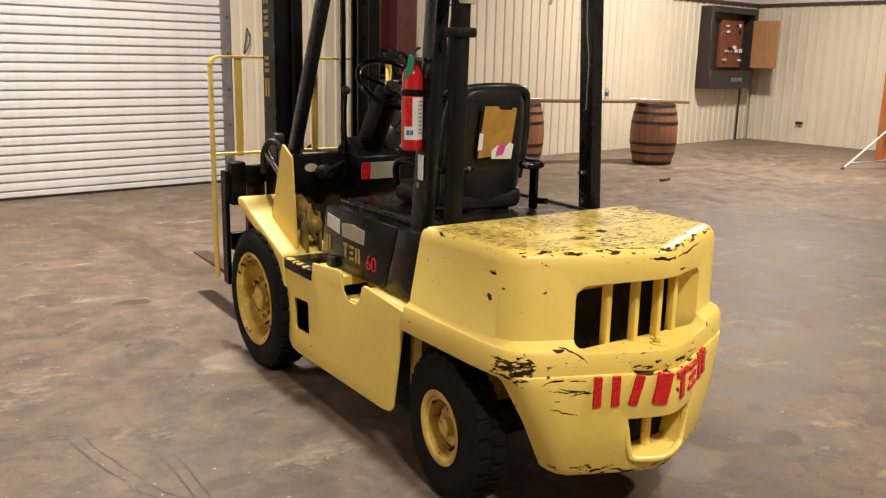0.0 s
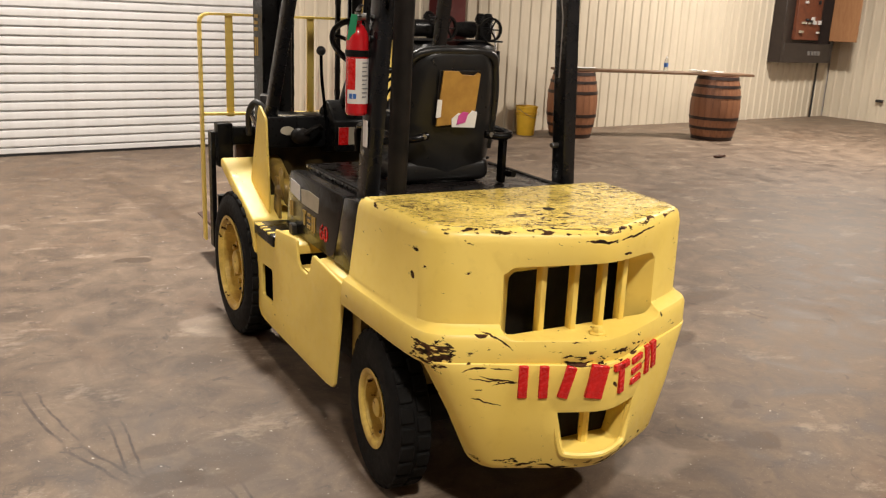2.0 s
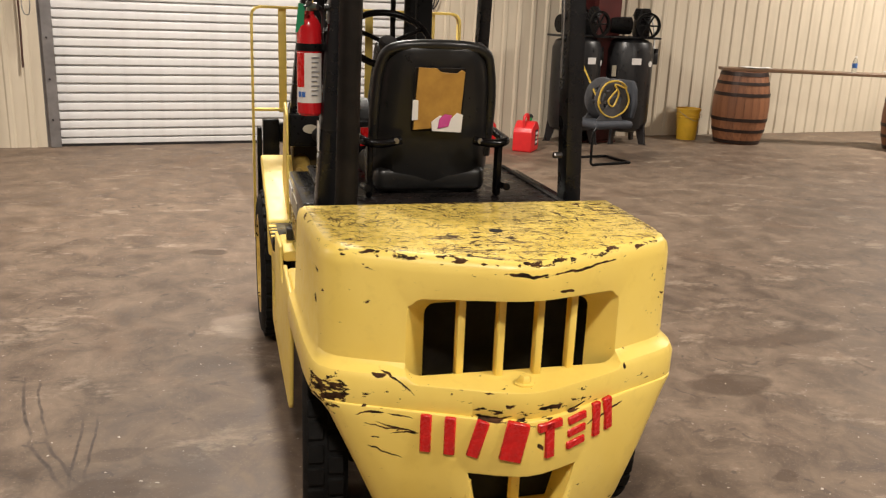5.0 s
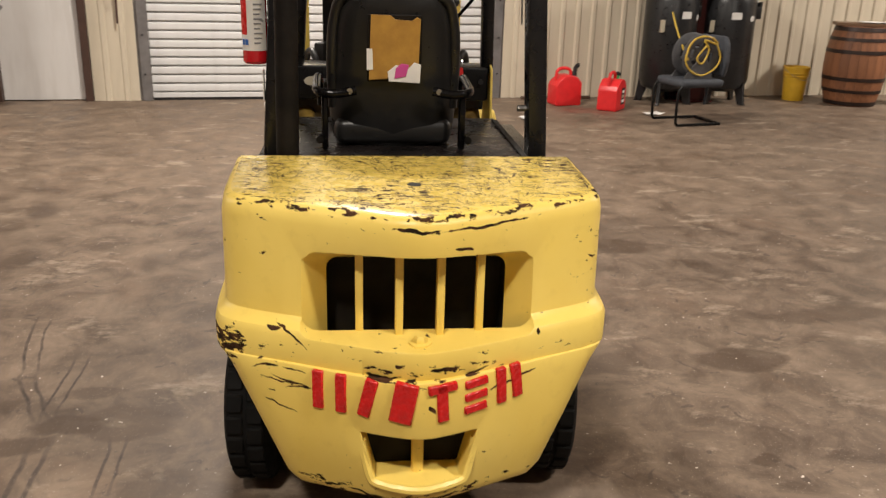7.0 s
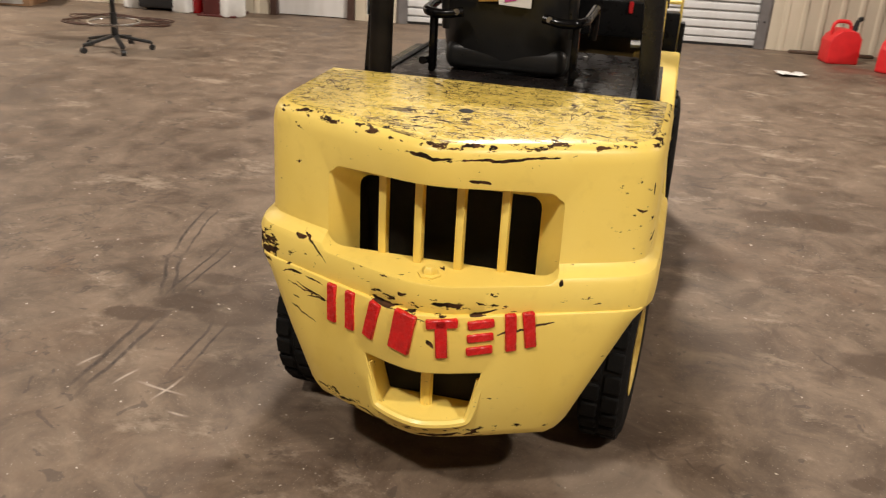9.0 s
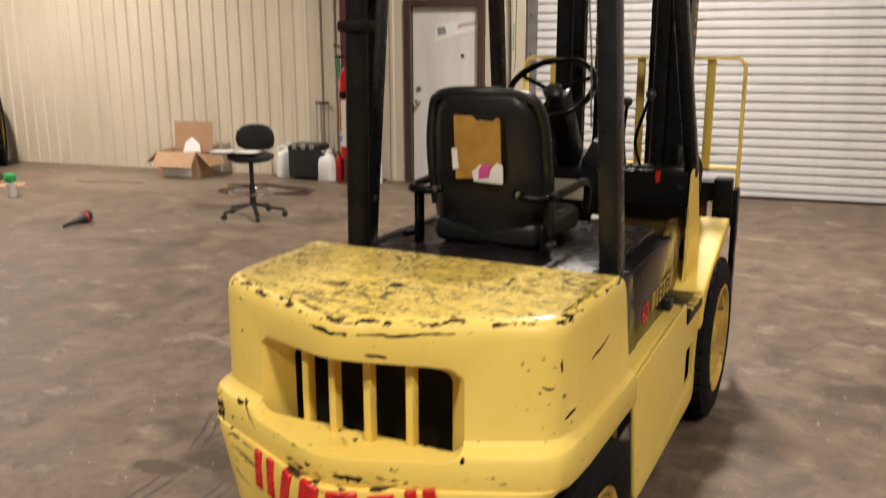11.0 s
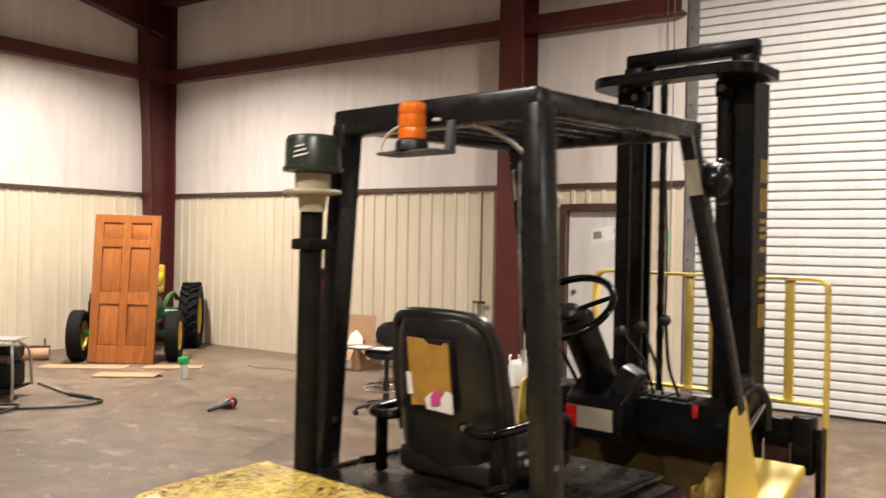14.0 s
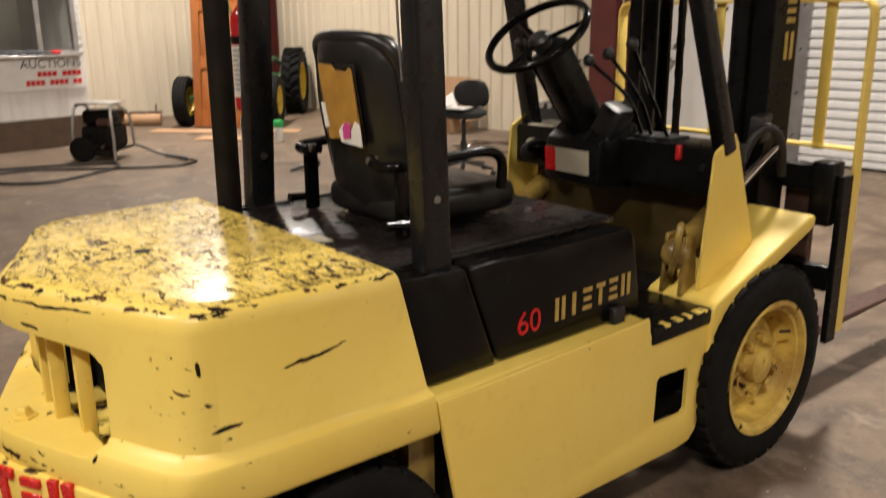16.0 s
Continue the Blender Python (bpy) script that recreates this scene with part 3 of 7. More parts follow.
# ---- the building ----
ROLL_L, ROLL_R, ROLL_TOP = -1.42, 2.56, 4.75
DOOR_L, DOOR_R, DOOR_TOP = -2.98, -2.13, 2.14
RAIL_Z, GIRT_Z = 2.43, 4.34
RAIL_E = 2.77                         # the sheeting stands a little higher past the roll-up door

bm = mesh()
box(bm, WU - 0.3, EU + 0.3, SV - 0.3, NV + 0.3, -0.2, 0)
struct("floor", bm, FLOOR, "stained brown concrete slab of the warehouse", "floor", smooth=0)


def wall_boxes(bm, spans, lo, hi):
    for a, b, z0, z1 in spans:
        box(bm, a, b, lo, hi, z0, z1)
    return bm


bm = mesh()
wall_boxes(bm, [(WU - 0.3, DOOR_L - 0.07, 0, EAVE + 0.3), (DOOR_L - 0.07, DOOR_R + 0.07, DOOR_TOP + 0.07, EAVE + 0.3), (DOOR_R + 0.07, ROLL_L, 0, EAVE + 0.3),
                (ROLL_L, ROLL_R, ROLL_TOP, EAVE + 0.3), (ROLL_R, EU + 0.3, 0, EAVE + 0.3)], NV + 0.05, NV + 0.25)
wall_n = struct("wall_north", bm, VINYLWHITE, "metal building wall with door openings", "wall", smooth=0)
bm = mesh()
box(bm, WU - 0.3, WU - 0.05, SV, NV, 0, EAVE + 1.9)
wall_w = struct("wall_west", bm, VINYLWHITE, "end wall of the metal building", "wall", smooth=0)
bm = mesh()
box(bm, EU + 0.05, EU + 0.3, SV, NV, 0, EAVE + 1.9)
wall_e = struct("wall_east", bm, VINYLWHITE, "end wall of the metal building", "wall", smooth=0)
bm = mesh()
box(bm, WU - 0.3, EU + 0.3, SV - 0.25, SV, 0, EAVE + 1.9)
struct("wall_south", bm, VINYLWHITE, "plain far wall of the metal building", "wall", smooth=0)


def ribbed(bm, a, b, z0, z1, m, pitch=0.198):
    """Wall sheet with trapezoid ribs standing out towards -y of m."""
    prof, x = [], a
    while x < b - 1e-6:
        for dx, dy in ((0, 0), (0.118, 0), (0.136, -0.020), (0.174, -0.020), (0.192, 0)):
            if x + dx < b:
                prof.append((x + dx, dy))
        x += pitch
    prof.append((b, 0))
    low = [bm.verts.new(m @ Vector((p, q, z0))) for p, q in prof]
    top = [bm.verts.new(m @ Vector((p, q, z1))) for p, q in prof]
    for k in range(len(low) - 1):
        bm.faces.new((low[k], low[k + 1], top[k + 1], top[k]))


def quilt(bm, a, b, z0, z1, m, width=1.52):
    """Vinyl-faced blanket between girts: shallow swags with a seam tape at each joint."""
    nx, nz = max(2, int((b - a) / 0.19)), 6
    grid = []
    for i in range(nx + 1):
        x = a + (b - a) * i / nx
        row = []
        for j in range(nz + 1):
            s = j / nz
            f = ((x - a) % width) / width
            y = -0.045 * math.sin(math.pi * s) * (0.6 + 0.4 * math.sin(math.pi * f)) - 0.006 * noise.noise((x * 2.1, s * 3, a))
            row.append(bm.verts.new(m @ Vector((x, y, z0 + s * (z1 - z0)))))
        grid.append(row)
    for i in range(nx):
        for j in range(nz):
            bm.faces.new((grid[i][j], grid[i + 1][j], grid[i + 1][j + 1], grid[i][j + 1]))


NORTH = pose(0, NV, 0)
WEST = pose(WU, 0, 0, 0, 0, 90)          # local x runs along +v
EAST = pose(EU, 0, 0, 0, 0, -90)         # local x runs along -v
SHEETS = [(wall_n, NORTH, [(WU + 0.02, DOOR_L - 0.09, 0), (DOOR_R + 0.09, ROLL_L - 0.13, 0), (ROLL_R + 0.13, EU - 0.02, 0)], [(WU, ROLL_L - 0.13), (ROLL_R + 0.13, EU)]),
          (wall_w, WEST, [(SV, NV - 0.02, 0)], [(SV, NV)]), (wall_e, EAST, [(-NV + 0.02, -SV, 0)], [(-NV, -SV)])]
for wall, m, low, high in SHEETS:
    bm = mesh()
    rail = lambda a: RAIL_E if wall is wall_e or (wall is wall_n and a > 0) else RAIL_Z
    for a, b, z in low:
        ribbed(bm, a, b, z, rail(a), m)
    if wall is wall_n:
        ribbed(bm, DOOR_L - 0.09, DOOR_R + 0.09, DOOR_TOP + 0.09, RAIL_Z, m)
    sheet = struct("wainscot", bm, TAN, "tan ribbed metal wall sheeting", "wall panel", smooth=30)
    bm = mesh()
    for a, b in high:
        quilt(bm, a, b, rail(a) + 0.03, GIRT_Z + 0.1, m)
        quilt(bm, a, b, GIRT_Z + 0.1, EAVE + (0.1 if wall is wall_n else 1.7), m)
    struct("insulation", bm, VINYLWHITE, "white vinyl-faced wall insulation with vertical seams", "insulation")
    bm = mesh()
    for a, b in high:
        box(bm, a, b, -0.055, 0.03, rail(a) - 0.015, rail(a) + 0.045, 0.006, 1, m)
    struct("trim", bm, TRIM, "brown metal cap over the ribbed sheeting", "trim")
    bm = mesh()
    for a, b in high:
        box(bm, a, b, -0.20, -0.012, GIRT_Z, GIRT_Z + 0.02, 0, 1, m)
        box(bm, a, b, -0.20, -0.185, GIRT_Z + 0.02, GIRT_Z + 0.2, 0, 1, m)
        box(bm, a, b, -0.185, -0.012, GIRT_Z + 0.19, GIRT_Z + 0.205, 0, 1, m)
    struct("girt", bm, STEEL, "dark red steel wall girt", "girt", smooth=0)
    bm = mesh()
    for a, b in high:
        x = a + 0.75
        while x < b:
            box(bm, x, x + 0.035, -0.012, 0.02, rail(a) + 0.05, GIRT_Z, 0.004, 1, m)
            x += 1.52
    struct("trim", bm, VINYLWHITE, "white seam tape on the insulation", "trim")

# eave strut, columns and rafters
bm = mesh()
box(bm, WU, EU, NV - 0.24, NV - 0.03, EAVE - 0.26, EAVE - 0.02, 0.01, 1)
struct("eave_strut", bm, STEEL, "dark red steel eave strut along the wall", "beam")


def roof_z(v):
    return EAVE + (NV - v) * 0.09


bm = mesh()
for v0, v1 in ((NV + 0.25, -0.3), (-0.3, SV - 0.25)):
    a, b = (roof_z(v0), roof_z(v1)) if v0 > 0 else (roof_z(-0.3), roof_z(-0.3) - 0.09 * 9.2)
    plate(bm, [(v0, a), (v1, b), (v1, b + 0.12), (v0, a + 0.12)], "x", WU - 0.3, EU + 0.3)
struct("ceiling", bm, ROOFWHITE, "white insulated sloping roof underside", "ceiling", smooth=0)
bm = mesh()
for k in range(6):
    v = NV - 1.4 - 1.5 * k
    box(bm, WU, EU, v - 0.03, v + 0.03, roof_z(v) - 0.2, roof_z(v) - 0.012)
struct("purlins", bm, STEEL, "dark red steel roof purlins", "beam", smooth=0)


def steel_column(u, v, low=0.30, top=0.30):
    """Welded I-section column with a haunched rafter over it."""
    ob = thing("steel_column", "dark red welded steel frame column", "column", ROOM @ pose(u, v, 0), "frame columns", "structure")
    bm = mesh()
    plate(bm, [(-low, 0.02), (0.018 - low, 0.02), (0.018 - top, EAVE - 0.2), (-top, EAVE - 0.2)], "x", -0.165, 0.165, 0.003, 1)
    part("front_flange", bm, STEEL, ob)
    bm = mesh()
    box(bm, -0.165, 0.165, 0.08, 0.098, 0.02, EAVE - 0.2, 0.003, 1)
    part("rear_flange", bm, STEEL, ob)
    bm = mesh()
    plate(bm, [(0.017 - low, 0.02), (0.081, 0.02), (0.081, EAVE - 0.1), (0.017 - top, EAVE - 0.1)], "x", -0.006, 0.006)
    part("web", bm, STEEL, ob)
    bm = mesh()
    box(bm, -0.23, 0.23, -0.34, 0.12, 0, 0.022, 0.004, 1)
    part("base_plate", bm, STEEL, ob)
    bm = mesh()
    n = 12
    under = lambda s: roof_z(NV - s) - 0.22 - 0.62 * max(0.28, 1 - s / 5.5)
    pts = [(-s, under(s)) for s in [-0.1 + k * 0.8 for k in range(n)]] + [(-s, roof_z(NV - s) - 0.21) for s in reversed([-0.1 + k * 0.8 for k in range(n)])]
    plate(bm, [(p, q) for p, q in pts], "x", -0.006, 0.006)
    for a, b in zip(pts[:n], pts[1:n]):
        bar(bm, (0, a[0], a[1]), (0, b[0], b[1]), 0.3, 0.016, 0)
    part("rafter", bm, STEEL, ob, smooth=0)
    return ob


for u, v, low, top in ((-3.56, NV - 0.16, 0.30, 0.30), (5.07, NV - 0.16, 0.30, 0.30), (WU + 0.085, NV - 0.14, 0.24, 0.56)):
    steel_column(u, v, low, top)

# roll-up door
bm = mesh()
plate(bm, [(0.024, 0.0), (0.024, 0.014), (-0.010, 0.0175), (-0.015, 0.024), (-0.0165, 0.055), (-0.016, 0.088), (-0.012, 0.0965), (0.024, 0.0975), (0.032, 0.0975), (0.032, 0.0)], "x", ROLL_L - 0.03, ROLL_R + 0.03)
slat_mesh = finish(bm, 30)
slat_mesh.materials.append(DOORWHITE)
roll = thing("roll_up_door", "closed white steel roll-up door with horizontal slats", "roll-up door", ROOM @ pose(0, NV + 0.03, 0), "", "structure")
bm = mesh()
box(bm, ROLL_L - 0.02, ROLL_R + 0.02, -0.02, 0.025, 0.028, 0.085, 0.006, 1)
bar_ob = part("bottom_bar", bm, DOORWHITE, roll)
bm = mesh()
box(bm, ROLL_L - 0.02, ROLL_R + 0.02, -0.012, 0.018, 0.0, 0.028)
part("rubber_seal", bm, BLACKPLASTIC, bar_ob, "black rubber floor seal", 0)
for side, u in (("guide", ROLL_L), ("guide", ROLL_R)):
    s = -1 if u == ROLL_L else 1
    bm = mesh()
    box(bm, min(u - 0.01 * s, u + 0.1 * s), max(u - 0.01 * s, u + 0.1 * s), -0.075, -0.022, 0, ROLL_TOP + 0.15, 0.004, 1)
    box(bm, min(u + 0.1 * s, u + 0.13 * s), max(u + 0.1 * s, u + 0.13 * s), -0.03, 0.03, 0, ROLL_TOP + 0.15, 0.003, 1)
    g = part(side, bm, GALV, roll)
    for k in range(11):
        bm = mesh()
        rod(bm, (u + 0.055 * s, -0.088, 0.3 + 0.43 * k), (u + 0.055 * s, -0.07, 0.3 + 0.43 * k), 0.012, 6)
        part("bolt", bm, BLACKPLASTIC, g)
bm = mesh()
rod(bm, (ROLL_L - 0.1, -0.27, ROLL_TOP + 0.3), (ROLL_R + 0.1, -0.27, ROLL_TOP + 0.3), 0.24, 24)
part("drum", bm, DOORWHITE, roll)
bm = mesh()
box(bm, ROLL_L - 0.2, ROLL_L - 0.12, -0.35, -0.02, ROLL_TOP - 0.14, ROLL_TOP + 0.45, 0.01, 1)
part("bracket", bm, BLACKPLASTIC, roll)

# personnel door
pd = thing("door_1", "closed white steel personnel door with a taped paper notice", "door", ROOM @ pose(0, NV + 0.02, 0), "", "structure")
bm = mesh()
box(bm, DOOR_L, DOOR_R, 0.02, 0.065, 0.01, DOOR_TOP, 0.003, 1)
leaf = part("door_leaf", bm, LEAFWHITE, pd)
bm = mesh()
box(bm, DOOR_L - 0.085, DOOR_L - 0.002, -0.065, 0.09, 0, DOOR_TOP + 0.085, 0.004, 1)
box(bm, DOOR_R + 0.002, DOOR_R + 0.085, -0.065, 0.09, 0, DOOR_TOP + 0.085, 0.004, 1)
box(bm, DOOR_L - 0.002, DOOR_R + 0.002, -0.065, 0.09, DOOR_TOP + 0.002, DOOR_TOP + 0.085, 0.004, 1)
part("door_frame", bm, TRIM, pd)
bm = mesh()
rod(bm, (DOOR_L + 0.08, -0.045, 1.0), (DOOR_L + 0.08, 0.02, 1.0), 0.022)
ball(bm, (DOOR_L + 0.08, -0.055, 1.0), 0.031)
part("door_knob", bm, ZINC, leaf)
bm = mesh()
rod(bm, (DOOR_L + 0.08, -0.004, 1.16), (DOOR_L + 0.08, 0.02, 1.16), 0.027)
part("dead_bolt", bm, ZINC, leaf)
bm = mesh()
rod(bm, (DOOR_L + 0.645, 0.006, 1.56), (DOOR_L + 0.645, 0.02, 1.56), 0.02)
part("peephole", bm, BLACKPLASTIC, leaf)
bm = mesh()
plate(bm, [(DOOR_L + 0.28, 1.72), (DOOR_L + 0.86, 1.87), (DOOR_L + 0.88, 2.0), (DOOR_L + 0.3, 1.93)], "y", 0.014, 0.018)
note = part("notice", bm, WHITE, leaf, "white paper notice taped at a slant", 0)
for k in range(3):
    bm = mesh()
    plate(bm, [(DOOR_L + 0.58, 1.885 + 0.02 * k), (DOOR_L + 0.82, 1.925 + 0.02 * k), (DOOR_L + 0.82, 1.933 + 0.02 * k), (DOOR_L + 0.58, 1.893 + 0.02 * k)], "y", 0.010, 0.013)
    part("text_line", bm, RED if k == 1 else LABELINK, note, "", 0)
bm = mesh()
plate(bm, [(DOOR_L + 0.33, 1.80), (DOOR_L + 0.44, 1.82), (DOOR_L + 0.42, 1.90), (DOOR_L + 0.32, 1.89)], "y", 0.010, 0.013)
part("symbol", bm, LABELINK, note, "", 0)
for z in (0.25, 1.05, 1.85):
    bm = mesh()
    rod(bm, (DOOR_R - 0.004, 0.01, z), (DOOR_R - 0.004, 0.01, z + 0.1), 0.009, 8)
    part("hinge", bm, ZINC, leaf)

for s in range(int((ROLL_TOP - 0.08) / 0.0975)):
    part("slat", slat_mesh, DOORWHITE, roll, at=pose(0, 0, 0.083 + 0.0975 * s))

# high-bay lamps; the third is added for light on the north wall
for u, v, z, *power in LAMPS:
    ob = thing("bay_lamp", "lit round high-bay lamp hanging under the roof", "ceiling lamp", ROOM @ pose(u, v, z), "high-bay lamps")
    bm = mesh()
    lathe(bm, [(0.235, -0.012), (0.24, 0.0), (0.22, 0.05), (0.12, 0.14), (0.07, 0.17), (0, 0.17)], 28)
    part("shade", bm, ZINC, ob)
    bm = mesh()
    lathe(bm, [(0, 0.004), (0.225, 0.004), (0.225, 0.012), (0, 0.012)], 28)
    part("diffuser", bm, LAMPGLOW, ob)
    bm = mesh()
    rod(bm, (0, 0, 0.16), (0, 0, (roof_z(v) if v > -0.3 else roof_z(-0.3) + (v + 0.3) * 0.09) - z), 0.012, 8)
    part("hanger", bm, ZINC, ob)

# ---- the forklift ----
truck = thing("forklift", "yellow and black counterbalance forklift with scraped paint, parked on concrete", "forklift", TRUCK)


def mirror_outline(half):
    return [(x, y) for x, y in half] + [(-x, y) for x, y in reversed(half) if x > 1e-6]


def ring(half, z, out=0.0, front=None):
    pts = []
    for x, y in half:
        yy = y - out * ((1.7 if out > 0 else 1) if y < 0.9 else 0)
        if front is not None and y > 0.9:
            yy = front
        pts.append((x + out * min(1.0, x / 0.2), yy))
    return [(x, y, z) for x, y in mirror_outline(pts)]


CW = [(0, 0.272), (0.03, 0.275), (0.07, 0.287), (0.13, 0.314), (0.20, 0.346), (0.28, 0.381), (0.36, 0.415), (0.43, 0.446), (0.476, 0.472), (0.502, 0.500), (0.516, 0.540), (0.522, 0.60), (0.527, 0.68), (0.536, 0.98)]
bm = mesh()
loft(bm, [ring(CW, 0.60, 0.022, 1.07), ring(CW, 0.612, 0.026, 1.07), ring(CW, 0.683, 0.026, 1.06), ring(CW, 0.699, 0.021, 1.06), ring(CW, 0.709, 0.009, 1.055), ring(CW, 0.722, 0.002, 1.05), ring(CW, 0.975, 0.0, 0.985),
          ring(CW, 1.000, -0.004, 0.98), ring(CW, 1.013, -0.011, 0.975), ring(CW, 1.021, -0.024, 0.965), ring(CW, 1.0225, -0.060, 0.93)])


def prow(width, apex, back):
    """Half outline of the lower casting: a blunt V with rounded corners."""
    v = lambda x: apex + 0.46 * (math.sqrt(x * x + 0.0036) - 0.06)
    half = [(width * f, v(width * f)) for f in (0, 0.08, 0.18, 0.32, 0.48, 0.64, 0.80, 0.90)]
    end = v(width * 0.90)
    return half + [(width * 0.965, end + 0.028), (width * 0.995, end + 0.06), (width, end + 0.09), (width - 0.004, end + back)]


LOW = [prow(0.535, 0.212, 0.17), prow(0.502, 0.207, 0.13), prow(0.432, 0.212, 0.12), prow(0.366, 0.232, 0.12), prow(0.348, 0.248, 0.12)]
low = mesh()
loft(low, [[(x, y, z) for x, y in mirror_outline(h)] for h, z in zip(LOW, (0.612, 0.57, 0.42, 0.268, 0.238))])


def rounded(x0, x1, z0, z1, y, r=0.03, n=4):
    pts = []
    for cx, cz, a0 in ((x1 - r, z1 - r, 0), (x0 + r, z1 - r, 90), (x0 + r, z0 + r, 180), (x1 - r, z0 + r, 270)):
        for k in range(n + 1):
            a = radians(a0 + 90 * k / n)
            pts.append((cx + r * math.cos(a), y, cz + r * math.sin(a)))
    return pts


funnel = mesh()
loft(funnel, [rounded(-0.385, 0.385, 0.688, 0.950, 0.10, 0.05), rounded(-0.312, 0.312, 0.684, 0.905, 0.375, 0.045), rounded(-0.305, 0.305, 0.684, 0.900, 0.384, 0.045), rounded(-0.303, 0.303, 0.606, 0.899, 0.388, 0.03),
              rounded(-0.240, 0.240, 0.606, 0.864, 0.455, 0.03), rounded(-0.240, 0.240, 0.606, 0.864, 0.66, 0.03)])
upper = carve(bm, [funnel], 0.007)
upper.materials.append(YELLOW_CW)
upper.materials.append(YELLOW_TOP)
upper.materials.append(BLACK_DIRTY_SHADE)
# Faces inside the grille recess are blackened to stand for its shade.
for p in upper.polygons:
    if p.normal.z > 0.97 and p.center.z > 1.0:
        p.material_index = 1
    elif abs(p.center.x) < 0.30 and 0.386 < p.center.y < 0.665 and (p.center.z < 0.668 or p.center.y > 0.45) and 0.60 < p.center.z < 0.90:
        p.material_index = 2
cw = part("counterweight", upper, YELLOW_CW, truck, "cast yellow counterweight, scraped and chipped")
slot = mesh()
loft(slot, [[(-0.116, 0.1, 0.294), (0.116, 0.1, 0.294), (0.156, 0.1, 0.452), (-0.156, 0.1, 0.452)], [(-0.104, 0.95, 0.312), (0.104, 0.95, 0.312), (0.135, 0.95, 0.445), (-0.135, 0.95, 0.445)]])
lower = carve(low, [slot], 0.004)
part("lower_casting", lower, YELLOW_CW, cw)
for x, y in ((-0.154, 0.378), (-0.051, 0.348), (0.056, 0.342), (0.162, 0.368)):
    bm = mesh()
    box(bm, x - 0.0105, x + 0.0105, y, y + 0.034, 0.66, 0.925, 0.004, 2)
    part("grille_bar", bm, YELLOW_CW, cw)
# Block behind the bars, coloured black so the recess reads as shaded.
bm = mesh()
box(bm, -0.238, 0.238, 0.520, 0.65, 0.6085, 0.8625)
part("radiator", bm, BLACK_DIRTY_SHADE, truck, "black radiator block, painted as the shade behind the grille")
bm = mesh()
rod(bm, (0, 0.315, 0.285), (0, 0.315, 0.47), 0.017, 8)
part("tow_pin", bm, YELLOW_CW, cw)
bm = mesh()
lip = [(-0.150, 0.42), (-0.142, 0.37), (-0.128, 0.315), (-0.112, 0.298), (-0.06, 0.292), (0.0, 0.290), (0.06, 0.292), (0.112, 0.298), (0.128, 0.315), (0.142, 0.37), (0.150, 0.42)]
tube(bm, smooth_path([(x, 0.228 + 0.46 * (math.sqrt(x * x + 0.0036) - 0.06), z) for x, z in lip], 4), 0.0125, 8)
part("slot_lip", bm, YELLOW_CW, cw, "rounded lip round the tow slot")
# Black plate added in the slot to stand for the shade there.
bm = mesh()
box(bm, -0.16, 0.16, 0.355, 0.37, 0.29, 0.47)
part("slot_back", bm, BLACK_DIRTY_SHADE, cw, "black plate painting the shade inside the tow slot")
bm = mesh()
lathe(bm, [(0, 0.024), (0.012, 0.023), (0.019, 0.015), (0.019, 0.006), (0.03, 0.004), (0.03, -0.006), (0, -0.006)], 6, pose(0.0, 0.288, 0.686))
part("plug", bm, YELLOW_CW, cw, "yellow hexagon plug")
bm = mesh()
lathe(bm, [(0, 0.0012), (0.02, 0.0012), (0.02, -0.01), (0, -0.01)], 16, pose(0.0, 0.60, 1.0225))
part("lifting_hole", bm, BLACK_DIRTY_SHADE, cw)


def face_y(x, z=0.55):
    """Depth of the rear lower face at x."""
    h = LOW[1]
    x = abs(x)
    for (a, ya), (b, yb) in zip(h, h[1:]):
        if a <= x <= b:
            return ya + (yb - ya) * (x - a) / (b - a)
    return h[-1][1]


# the maker's mark: plain red strokes along the rear face
MARK = [(-0.262, 0.556, 0.030, 0.108, 0), (-0.203, 0.556, 0.030, 0.108, 0), (-0.135, 0.556, 0.034, 0.108, 14), (-0.045, 0.556, 0.060, 0.112, 10), (0.055, 0.552, 0.030, 0.104, -4), (0.055, 0.594, 0.078, 0.024, -4),
        (0.145, 0.520, 0.066, 0.022, -6), (0.145, 0.556, 0.066, 0.022, -6), (0.145, 0.592, 0.066, 0.022, -6), (0.215, 0.566, 0.028, 0.102, -4), (0.258, 0.572, 0.030, 0.098, -8)]
for x, z, w, h, lean in MARK:
    turn = math.degrees(math.atan2(face_y(x + 0.02) - face_y(x - 0.02), 0.04))
    bm = mesh()
    box(bm, -w / 2, w / 2, -0.004, 0.012, -h / 2, h / 2, 0.003, 1)
    part("mark_stroke", bm, RED, cw, "red stencilled stroke", at=pose(x, face_y(x) - 0.002, z, 0, lean, turn))

